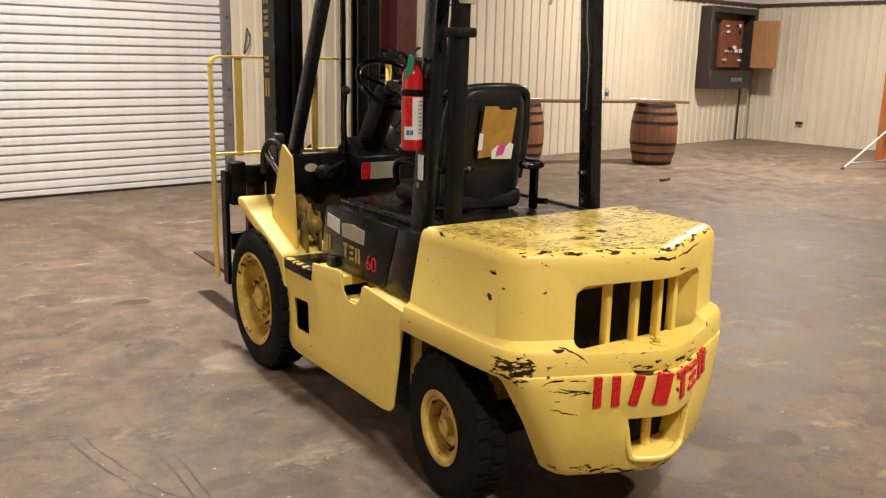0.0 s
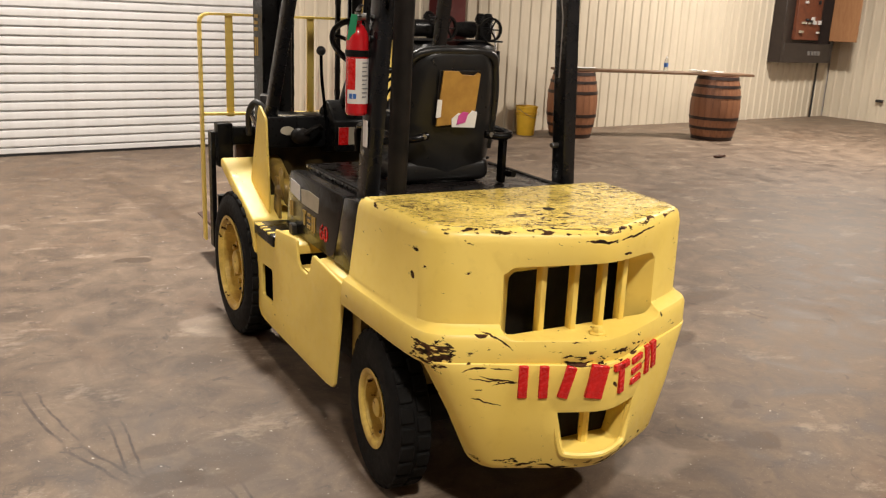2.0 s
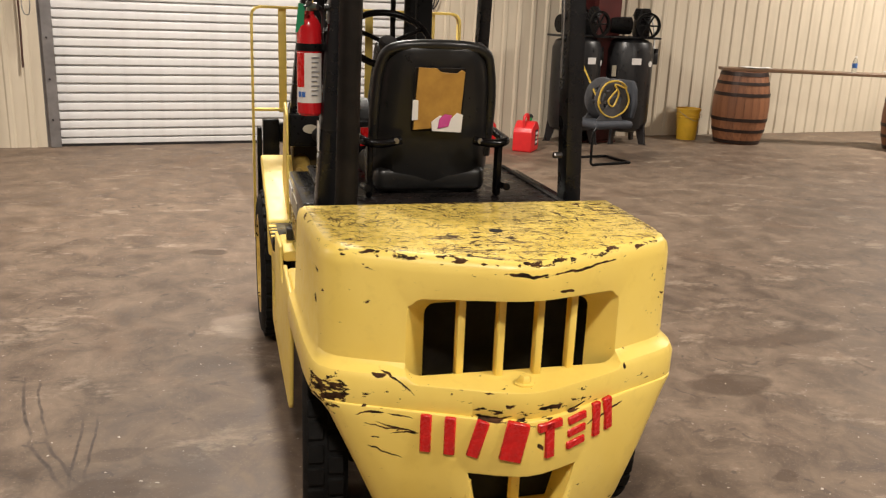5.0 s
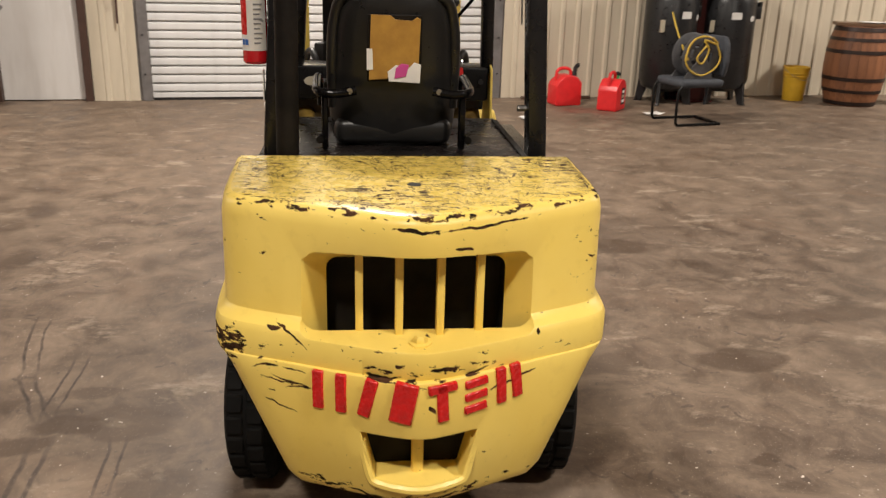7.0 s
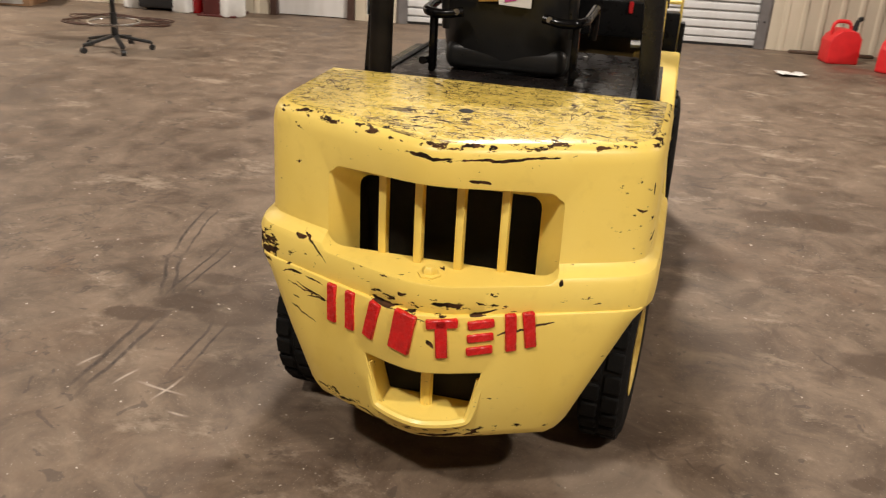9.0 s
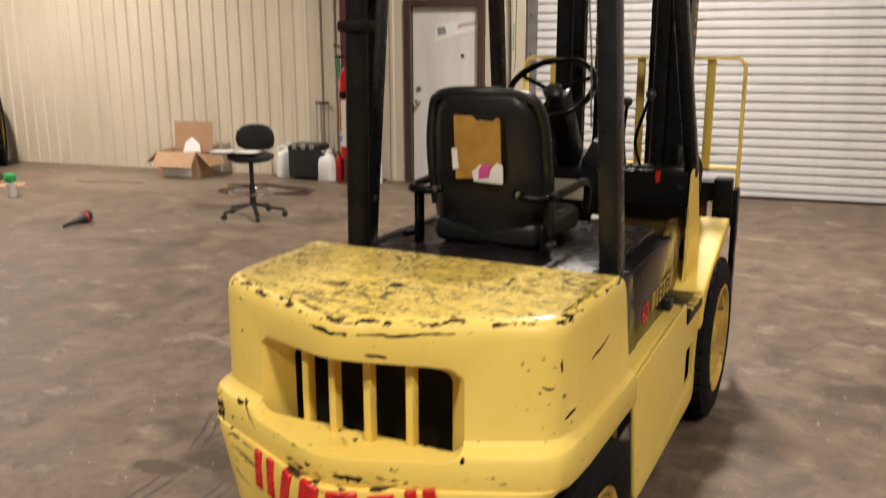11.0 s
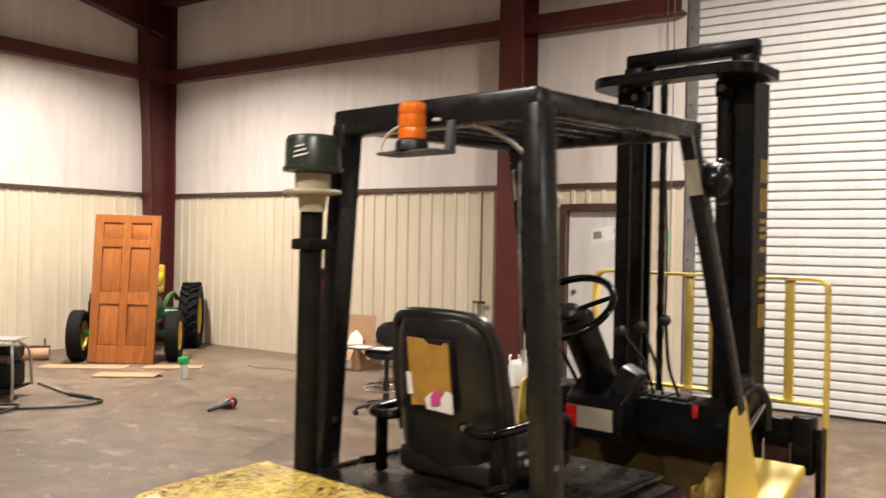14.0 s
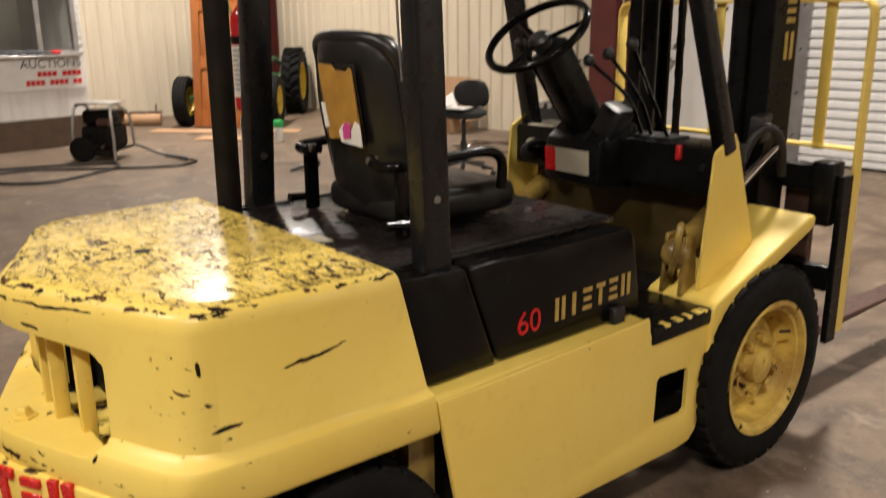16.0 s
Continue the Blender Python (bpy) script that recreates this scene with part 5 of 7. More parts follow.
part("knob", bm, BLACKPLASTIC, cowl)
bm = mesh()
lathe(bm, [(0, 0), (0.035, 0), (0.035, 0.004), (0, 0.004)], 20, pose(-0.36, 2.30, 1.07, 90) @ Matrix.Diagonal((1.0, 0.6, 1, 1)))
part("badge", bm, SEAL, cowl, "pale oval badge")
bm = mesh()
plate(bm, [(-0.40, 2.31), (-0.27, 2.31), (-0.27, 2.34), (-0.40, 2.34)], "z", 1.139, 1.142)
part("sticker", bm, SEAL, cowl, "", 0)
bm = mesh()
plate(bm, [(2.16, 0.98), (2.36, 0.95), (2.40, 1.16), (2.30, 1.22), (2.17, 1.13)], "x", -0.165, 0.09, 0.012, 2)
dash = part("dash_console", bm, BLACK_SAT, truck, "black dash console with a warning label")
bm = mesh()
box(bm, -0.15, 0.055, -0.003, 0.002, -0.040, 0.045)
lab = part("warning_label", bm, SEAL, dash, "cream label with a red end", 0, at=pose(0, 2.158, 1.055, 4))
bm = mesh()
box(bm, -0.15, -0.10, -0.005, -0.0035, -0.040, 0.045)
part("label_end", bm, RED, lab, "", 0)
bm = mesh()
bar(bm, (0.04, 2.26, 1.15), (0.09, 2.27, 1.25), 0.11, 0.09, 0.012)
part("gauge_pod", bm, BLACKPLASTIC, dash)
HUB = Vector((-0.058, 2.005, 1.495))
AXIS = Vector((0, -0.60, 0.80)).normalized()
bm = mesh()
bar(bm, (-0.05, 2.33, 1.08), HUB + Vector((0.004, 0.05, -0.035)), 0.13, 0.095, 0.025, (1, 0, 0))
part("steering_column", bm, BLACK_SAT, truck, "black steering column cover")
wheel_m = Matrix.Translation(HUB) @ AXIS.to_track_quat("Z", "Y").to_matrix().to_4x4()
bm = mesh()
tube(bm, [wheel_m @ p for p in ring_pts((0, 0, 0), 0.178, "z", 40)], 0.0140, 10, True)
sw = part("steering_wheel", bm, BLACK, truck, "black three-spoke steering wheel")
bm = mesh()
lathe(bm, [(0, 0.01), (0.03, 0.008), (0.042, -0.004), (0.036, -0.035), (0, -0.04)], 20, wheel_m @ pose(0, 0, -0.01))
part("hub", bm, BLACKPLASTIC, sw)
for a in (25, 155, 270):
    c, s = math.cos(radians(a)), math.sin(radians(a))
    bm = mesh()
    bar(bm, wheel_m @ Vector((0.03 * c, 0.03 * s, -0.02)), wheel_m @ Vector((0.173 * c, 0.173 * s, 0)), 0.02, 0.012, 0.004, AXIS)
    part("spoke", bm, BLACK, sw)
bm = mesh()
tube(bm, smooth_path([(-0.16, 2.30, 1.12), (-0.22, 2.20, 1.32), (-0.255, 2.12, 1.455)]), 0.008, 8)
lever = part("direction_lever", bm, BLACK, truck, "black travel lever")
bm = mesh()
ball(bm, (-0.255, 2.12, 1.46), 0.022)
part("knob", bm, BLACKPLASTIC, lever)
bm = mesh()
tube(bm, smooth_path([(-0.30, 2.33, 1.0), (-0.30, 2.22, 1.06), (-0.24, 2.20, 1.10), (-0.20, 2.26, 1.08)]), 0.012, 8)
ball(bm, (-0.31, 2.25, 1.05), 0.05, 12, (1, 1, 0.8))
part("brake_pedal_box", bm, BLACK_DIRTY_SHADE, truck)

# mast
for s in (-1, 1):
    bm = mesh()
    plate(bm, [(0.325 * s, 2.815), (0.325 * s, 2.985), (0.235 * s, 2.985), (0.235 * s, 2.96), (0.297 * s, 2.955), (0.297 * s, 2.845), (0.235 * s, 2.84), (0.235 * s, 2.815)], "z", 0.10, 2.44, 0.004, 1)
    out = part("outer_mast_channel", bm, BLACK_SAT, truck, "black outer mast channel")
    bm = mesh()
    plate(bm, [(0.290 * s, 2.85), (0.290 * s, 2.950), (0.205 * s, 2.950), (0.205 * s, 2.926), (0.262 * s, 2.922), (0.262 * s, 2.878), (0.205 * s, 2.874), (0.205 * s, 2.85)], "z", 0.14, 2.585, 0.004, 1)
    part("inner_mast_channel", bm, BLACK, truck, "black inner mast channel")
    bm = mesh()
    rod(bm, (0.205 * s, 2.80, 0.25), (0.205 * s, 2.80, 2.30), 0.034, 18)
    cyl = part("lift_cylinder", bm, BLACK_SAT, truck)
    bm = mesh()
    rod(bm, (0.205 * s, 2.80, 2.30), (0.205 * s, 2.80, 2.50), 0.022, 14)
    part("piston_rod", bm, BLACK_SAT, cyl)
    for k in range(6):
        bm = mesh()
        z = 2.06 - 0.124 * k
        if k in (0, 1, 5):
            box(bm, -0.021, -0.007, -0.002, 0.002, -0.038, 0.038)
            box(bm, 0.007, 0.021, -0.002, 0.002, -0.038, 0.038)
        elif k == 3:
            box(bm, -0.021, 0.021, -0.002, 0.002, 0.018, 0.036)
        else:
            for j in (-0.026, 0, 0.026):
                box(bm, -0.021, 0.021, -0.002, 0.002, j - 0.007, j + 0.007)
        part("mark_stroke", bm, STENCIL, out, "yellow stencilled strokes", 0, at=pose(0.3262 * s, 2.925, z, 0, 0, 90 * s) @ Matrix.Diagonal((1.35, 1, 1.30, 1)))
    bm = mesh()
    box(bm, 0.135 * s - 0.012, 0.135 * s + 0.012, 2.90, 2.925, 0.75, 2.50, 0.003, 1)
    chain = part("lift_chain", bm, BLACK_DIRTY_SHADE, truck, "greasy leaf chain")
    for k in range(14):
        bm = mesh()
        box(bm, 0.135 * s - 0.0135, 0.135 * s + 0.0135, 2.8985, 2.9265, 0.80 + 0.125 * k, 0.84 + 0.125 * k, 0.003, 1)
        part("chain_link", bm, BLACK_DIRTY_SHADE, chain)
    bm = mesh()
    bar(bm, (0.345 * s, 2.72, 1.15), (0.30 * s, 2.86, 1.15), 0.05, 0.10, 0.01)
    tube(bm, smooth_path([(0.34 * s, 2.66, 1.04), (0.36 * s, 2.69, 1.13), (0.39 * s, 2.74, 1.16), (0.41 * s, 2.79, 1.10), (0.40 * s, 2.83, 0.98)]), 0.017, 10)
    part("hose", bm, HOSE, truck, "black hydraulic hoses at the mast foot")
bm = mesh()
box(bm, -0.305, 0.312, 2.855, 2.925, 2.555, 2.622, 0.008, 2)
part("upper_crosshead", bm, BLACK_SAT, truck)
bm = mesh()
outer = [(0.385, 2.93)] + [(0.265 + 0.12 * math.cos(radians(a)), 2.745 - 0.12 * math.sin(radians(a))) for a in range(0, 91, 15)]
outer += [(-x, y) for x, y in reversed(outer)]
inner = [(-0.30, 2.93), (-0.30, 2.80), (-0.25, 2.735), (0.25, 2.735), (0.30, 2.80), (0.30, 2.93)]
plate(bm, outer + inner, "z", 2.440, 2.486, 0.004, 1)
part("arched_crossmember", bm, BLACK_SAT, truck, "black arched mast crossmember")
for s in (-1, 1):
    bm = mesh()
    box(bm, 0.205 * s - 0.035, 0.205 * s + 0.035, 2.77, 2.84, 2.37, 2.436, 0.006, 2)
    part("cylinder_cap", bm, BLACK_SAT, truck)
    bm = mesh()
    box(bm, 0.26 * s - 0.045, 0.26 * s + 0.045, 2.84, 2.92, 2.487, 2.556, 0.006, 2)
    part("sheave_block", bm, BLACK_SAT, truck)
    bm = mesh()
    rod(bm, (0.205 * s, 2.755, 2.405), (0.205 * s, 2.775, 2.405), 0.016, 10)
    part("nut", bm, ZINC, truck)
for z in (0.22, 0.62):
    bm = mesh()
    box(bm, -0.30, 0.30, 2.79, 2.814, z, z + 0.09, 0.006, 1)
    part("mast_crossmember", bm, BLACK_SAT, truck)
# carriage and load backrest
for z in (0.52, 0.90):
    bm = mesh()
    box(bm, -0.53, 0.53, 3.0, 3.045, z, z + 0.10, 0.008, 2)
    part("carriage_bar", bm, BLACK_SAT, truck, "black fork carriage bar")
for s in (-1, 1):
    bm = mesh()
    box(bm, min(0.46 * s, 0.545 * s), max(0.46 * s, 0.545 * s), 2.93, 3.02, 0.79, 1.03, 0.01, 2)
    part("carriage_end", bm, BLACK_SAT, truck)
    bm = mesh()
    box(bm, min(0.55 * s, 0.575 * s), max(0.55 * s, 0.575 * s), 2.96, 3.03, 0.33, 0.98, 0.004, 1)
    part("backrest_foot", bm, BLACK_SAT, truck)
back_rest = new("load_backrest")
back_rest.parent = truck
back_rest.matrix_basis = pose(-0.02, 0.04, 0.016)      # the carriage is shifted a little to one side
back_rest["label"] = "yellow flat-bar load backrest"
for s in (-1, 1):
    bm = mesh()
    path = [(0.568 * s, 1.53), (0.564 * s, 1.556), (0.548 * s, 1.576), (0.52 * s, 1.583)]
    bar(bm, (0.568 * s, 3.06, 0.33), (0.568 * s, 3.06, 1.53), 0.014, 0.055, 0.003, (0, 1, 0))
    for (a, b), (c, d) in zip(path, path[1:]):
        bar(bm, (a, 3.06, b), (c, 3.06, d), 0.014, 0.055, 0.002, (0, 1, 0))
    part("upright", bm, YELLOW_RAIL, back_rest)
    for x in (0.408, 0.06):
        bm = mesh()
        bar(bm, (x * s, 3.06, 1.03), (x * s, 3.06, 1.577), 0.042, 0.012, 0.003, (0, 1, 0))
        part("slat", bm, YELLOW_RAIL, back_rest)
bm = mesh()
bar(bm, (-0.52, 3.06, 1.583), (0.52, 3.06, 1.583), 0.014, 0.055, 0.003, (0, 1, 0))
part("top_rail", bm, YELLOW_RAIL, back_rest)
bm = mesh()
bar(bm, (-0.562, 3.06, 1.045), (0.562, 3.06, 1.045), 0.014, 0.05, 0.003, (0, 1, 0))
part("lower_rail", bm, YELLOW_RAIL, back_rest)
for s in (-1, 1):
    bm = mesh()
    plate(bm, [(3.045, 0.98), (3.045, 0.27), (3.06, 0.245), (4.10, 0.262), (4.115, 0.272), (3.13, 0.288), (3.095, 0.31), (3.085, 0.98)], "x", 0.36 * s - 0.055, 0.36 * s + 0.055, 0.004, 1)
    part("fork", bm, RUSTY, truck, "worn reddish steel fork")


def wheel(radius, width, rim_r, tread, name, label):
    """Wheel about its local x axis, outer face towards +x."""
    ob = new(name)
    ob.parent = truck
    ob["label"] = label
    turn = pose(0, 0, 0, 0, 90, 0)
    bm = mesh()
    w = width / 2
    lathe(bm, [(rim_r, -w * 0.82), (rim_r + 0.012, -w * 0.9), (radius * 0.80, -w), (radius * 0.90, -w * 0.94), (radius * 0.965, -w * 0.76), (radius - 0.008, -w * 0.4), (radius - 0.008, w * 0.4), (radius * 0.965, w * 0.76), (radius * 0.90, w * 0.94), (radius * 0.80, w), (rim_r + 0.03, w * 0.95), (rim_r + 0.012, w * 0.9), (rim_r, w * 0.82), (rim_r, -w * 0.82)], 56, turn)
    tyre = part("tyre", bm, RUBBER, ob)
    for side in (-1, 1):
        bm = mesh()
        n = tread
        for k in range(n):
            a = 2 * math.pi * (k + 0.5 * (side > 0)) / n
            m = pose(0, 0, 0) @ Matrix.Rotation(a, 4, "X")
            x0, x1 = sorted((side * w * 0.06, side * w * 0.80))
            box(bm, x0, x1, -math.pi * radius / n * 0.8, math.pi * radius / n * 0.8, radius * 0.90, radius * 0.996, 0.005, 1, m)
        tagged(part("tread", bm, RUBBER, tyre), kind="stuff")
    bm = mesh()
    lathe(bm, [(rim_r + 0.008, w * 0.93), (rim_r + 0.010, w * 0.97), (rim_r - 0.006, w * 0.98), (rim_r - 0.014, w * 0.9), (rim_r - 0.018, w * 0.80), (rim_r - 0.028, w * 0.76), (rim_r - 0.034, w * 0.10), (rim_r * 0.82, -w * 0.05), (rim_r * 0.72, -w * 0.05), (rim_r * 0.66, w * 0.06), (rim_r * 0.56, w * 0.20), (rim_r * 0.53, w * 0.30), (0, w * 0.30)], 48, turn)
    rim = part("rim", bm, RIMYEL, ob, "yellow painted steel rim")
    bm = mesh()
    lathe(bm, [(rim_r * 0.28, w * 0.29), (rim_r * 0.26, w * 0.66), (rim_r * 0.20, w * 0.74), (0, w * 0.74)], 20, turn)
    part("hub_cap", bm, RIMYEL, rim)
    nuts, reach = (8, 0.42) if rim_r > 0.2 else (2, 0.74)
    for k in range(nuts):
        a = 2 * math.pi * k / nuts
        bm = mesh()
        y, z = rim_r * reach * math.cos(a), rim_r * reach * math.sin(a)
        rod(bm, (w * (0.28 if nuts > 2 else -0.05), y, z), (w * (0.58 if nuts > 2 else 0.12), y, z), 0.014, 6)
        part("lug_nut", bm, RIMYEL, rim)
    bm = mesh()
    rod(bm, (w * 0.5, rim_r * 0.66, 0.0), (w * 0.85, rim_r * 0.72, 0.0), 0.006, 8)
    part("valve", bm, BLACKPLASTIC, rim)
    return ob


for s in (-1, 1):
    for r, w, rim_r, n, x, y, name, label in ((0.368, 0.190, 0.235, 30, 0.506, 2.52, "drive_wheel", "large drive wheel with a worn black tyre"), (0.284, 0.135, 0.134, 26, 0.468, 0.835, "steer_wheel", "small steer wheel with a black tyre")):
        ob = wheel(r, w, rim_r, n, name, label)
        ob.matrix_basis = pose(x * s, y, r - 0.004, 37 * s, 0, (0 if s > 0 else 180) - (5 if name == "steer_wheel" else 0))

# fire extinguisher strapped to the guard post
ext = thing("fire_extinguisher", "red fire extinguisher with white label strapped to forklift post", "fire extinguisher", TRUCK @ pose(-0.478, 1.150, 1.280) @ Matrix.Diagonal((0.83, 0.83, 0.98, 1)))
bm = mesh()
lathe(bm, [(0, 0), (0.040, 0.002), (0.048, 0.010), (0.048, 0.275), (0.044, 0.295), (0.030, 0.315), (0.018, 0.325), (0.018, 0.335), (0, 0.335)], 28)
body = part("cylinder", bm, RED_EXT, ext)
bm = mesh()
pts = [(0.0488 * math.cos(radians(a)), 0.0488 * math.sin(radians(a))) for a in range(195, 336, 14)]
low = [bm.verts.new((x, y, 0.045)) for x, y in pts]
top = [bm.verts.new((x, y, 0.205)) for x, y in pts]
for k in range(len(pts) - 1):
    bm.faces.new((low[k], low[k + 1], top[k + 1], top[k]))
lab = part("label", bm, WHITE, body, "white instruction label")
bm = mesh()
pts = [(0.0492 * math.cos(radians(a)), 0.0492 * math.sin(radians(a))) for a in range(196, 250, 9)]
low = [bm.verts.new((x, y, 0.095)) for x, y in pts]
top = [bm.verts.new((x, y, 0.2045)) for x, y in pts]
for k in range(len(pts) - 1):
    bm.faces.new((low[k], low[k + 1], top[k + 1], top[k]))
part("label_panel", bm, RED, lab)
for k in range(9):
    a = 292
    bm = mesh()
    box(bm, -0.017, 0.017 - 0.005 * (k % 3), -0.0006, 0.0002, -0.0022, 0.0022)
    part("text_line", bm, LABELINK, lab, "", 0, at=pose(0.0496 * math.cos(radians(a)), 0.0496 * math.sin(radians(a)), 0.19 - 0.015 * k, 0, 0, a - 270))
for k in range(2):
    bm = mesh()
    box(bm, -0.007, 0.007, -0.0006, 0.0002, -0.009, 0.009)
    a = 218 + 20 * k
    part("pictogram", bm, BLUE, lab, "", 0, at=pose(0.0496 * math.cos(radians(a)), 0.0496 * math.sin(radians(a)), 0.072, 0, 0, a - 270))
bm = mesh()
rod(bm, (0, 0, 0.33), (0, 0, 0.365), 0.013, 12)
rod(bm, (0, 0, 0.35), (0.03, -0.02, 0.35), 0.012, 10)
part("valve", bm, ZINC, ext)
bm = mesh()
bar(bm, (0.0, 0.0, 0.372), (-0.02, -0.085, 0.388), 0.018, 0.006, 0.002)
bar(bm, (0.0, 0.0, 0.356), (-0.02, -0.075, 0.35), 0.018, 0.006, 0.002)
part("handle", bm, BLACKPLASTIC, ext)
bm = mesh()
tube(bm, smooth_path([(0.02, 0.01, 0.35), (0.055, 0.03, 0.33), (0.058, 0.02, 0.22), (0.055, 0.01, 0.10)]), 0.009, 8)
part("hose", bm, HOSE, ext)
bm = mesh()
plate(bm, [(-0.016, 0.0), (0.012, 0.004), (0.014, -0.085), (-0.018, -0.095)], "y", -0.001, 0.001)
part("tag", bm, GREEN_TAG, ext, "green inspection tag", 0, at=pose(-0.03, -0.045, 0.355, 10, 12, -30))
bm = mesh()
tube(bm, smooth_path([(0.01, -0.02, 0.36), (0.02, -0.01, 0.40), (0.03, 0.0, 0.46)]), 0.002, 6)
part("wire", bm, STENCIL, ext)
bm = mesh()
lathe(bm, [(0.049, 0.21), (0.051, 0.212), (0.051, 0.232), (0.049, 0.234)], 28)
box(bm, 0.02, 0.06, -0.015, 0.015, 0.21, 0.234, 0.003, 1)
part("strap", bm, BLACK_SAT, ext)

# ---- things along the walls ----
def place(u, v, z=0, turn=0):
    return ROOM @ pose(u, v, z, 0, 0, turn)


# whiskey barrels with a plank bar
def barrel(u, v, turn):
    ob = thing("wooden_barrel", "oak barrel with dark iron hoops standing upright on concrete", "barrel", place(u, v, 0, turn), "barrels under the plank")
    r = lambda z: 0.295 + 0.075 * (1 - ((z - 0.48) / 0.48) ** 2)
    n = 22
    bm = mesh()
    a = math.pi / n * 0.97
    zs = [k / 8 * 0.96 for k in range(9)]
    loft(bm, [[(r(z) * math.cos(-a), r(z) * math.sin(-a), z), (r(z) * 1.004, 0, z), (r(z) * math.cos(a), r(z) * math.sin(a), z), ((r(z) - 0.03) * math.cos(a), (r(z) - 0.03) * math.sin(a), z), ((r(z) - 0.03) * math.cos(-a), (r(z) - 0.03) * math.sin(-a), z)] for z in zs])
    me = finish(bm, 35)
    me.materials.append(OAK)
    for k in range(n):
        part("stave", me, OAK, ob, at=pose(0, 0, 0, 0, 0, 360 / n * k))
    for z, h in ((0.905, 0.05), (0.79, 0.04), (0.64, 0.045), (0.31, 0.045), (0.165, 0.04), (0.008, 0.05)):
        bm = mesh()
        lathe(bm, [(r(z) - 0.004, z), (r(z) + 0.006, z), (r(z + h) + 0.006, z + h), (r(z + h) - 0.004, z + h), (r(z) - 0.004, z)], 40)
        part("hoop", bm, HOOP, ob)
    for z in (0.03, 0.915):
        bm = mesh()
        lathe(bm, [(0, z), (r(z) - 0.028, z), (r(z) - 0.028, z + 0.02), (0, z + 0.02)], 32)
        part("barrel_head", bm, OAK, ob)
    return ob


barrel(7.10, 7.90, 0)
barrel(9.17, 6.93, 8)
bench = thing("plank_bar_top", "long weathered plank laid across two barrels", "bar top", place(8.17, 7.41, 0.96, -25))
bm = mesh()
box(bm, -1.50, 1.62, -0.16, 0.0, 0.0, 0.038, 0.005, 1)
part("board", bm, PLANK, bench)
bm = mesh()
box(bm, -1.49, 1.60, 0.004, 0.17, 0.0, 0.038, 0.005, 1)
part("board", bm, PLANK, bench)


def paper(u, v, z, turn, size=1.0, crumple=0.01, label="white sheet of paper lying flat", name="paper_sheet"):
    bm = mesh()
    rows = []
    for i in range(7):
        row = []
        for j in range(6):
            x, y = (-0.15 + 0.05 * i) * size, (-0.1 + 0.04 * j) * size
            row.append(bm.verts.new((x + 0.01 * noise.noise((x * 9, y * 9, u)), y, 0.004 + crumple * (0.6 + noise.noise((x * 14, y * 14, v))))))
        rows.append(row)
    for i in range(6):
        for j in range(5):
            bm.faces.new((rows[i][j], rows[i + 1][j], rows[i + 1][j + 1], rows[i][j + 1]))
    me = finish(bm)
    me.materials.append(WHITE)
    ob = new(name, me)
    ob.matrix_world = place(u, v, z, turn)
    mod = ob.modifiers.new("thickness", "SOLIDIFY")
    mod.thickness = 0.002
    return tagged(ob, label, "paper")


paper(7.24, 7.85, 0.999, -20, 1.3, 0.012, "white paper lying on the plank bar")
paper(8.90, 7.08, 0.999, -30, 0.9, 0.03, "crumpled white paper on the plank bar")
paper(9.16, 6.95, 0.999, 10, 0.6, 0.02, "small white paper on the plank bar")
bottle = thing("water_bottle", "clear plastic water bottle with a blue label", "bottle", place(8.40, 7.31, 0.998))
bm = mesh()
lathe(bm, [(0, 0.0), (0.028, 0.002), (0.032, 0.012), (0.032, 0.13), (0.028, 0.15), (0.013, 0.185), (0.013, 0.20), (0, 0.20)], 20)
part("bottle_body", bm, CLEARPET, bottle)
bm = mesh()
lathe(bm, [(0.0325, 0.06), (0.0335, 0.062), (0.0335, 0.118), (0.0325, 0.12)], 20)
part("label", bm, BLUE, bottle)
bm = mesh()
lathe(bm, [(0, 0.197), (0.015, 0.197), (0.015, 0.215), (0, 0.217)], 16)
part("cap", bm, WHITE, bottle)

# yellow bucket
bucket = thing("bucket", "tall yellow plastic bucket against the wall", "bucket", place(6.52, 8.24))
bm = mesh()
lathe(bm, [(0, 0.0), (0.125, 0.0), (0.13, 0.01), (0.158, 0.40), (0.168, 0.402), (0.168, 0.425), (0.150, 0.425), (0.122, 0.015), (0, 0.015)], 32)
part("pail", bm, BUCKETYEL, bucket)
for z in (0.30, 0.335):
    bm = mesh()
    r = 0.132 + 0.028 * z / 0.4
    lathe(bm, [(r, z), (r + 0.01, z + 0.004), (r + 0.01, z + 0.012), (r, z + 0.016)], 32)
    part("rib", bm, BUCKETYEL, bucket)
bm = mesh()
tube(bm, smooth_path([(-0.165, 0, 0.39), (-0.13, -0.13, 0.33), (0, -0.18, 0.27), (0.13, -0.13, 0.33), (0.165, 0, 0.39)]), 0.003, 6)
part("bail", bm, ZINC, bucket)


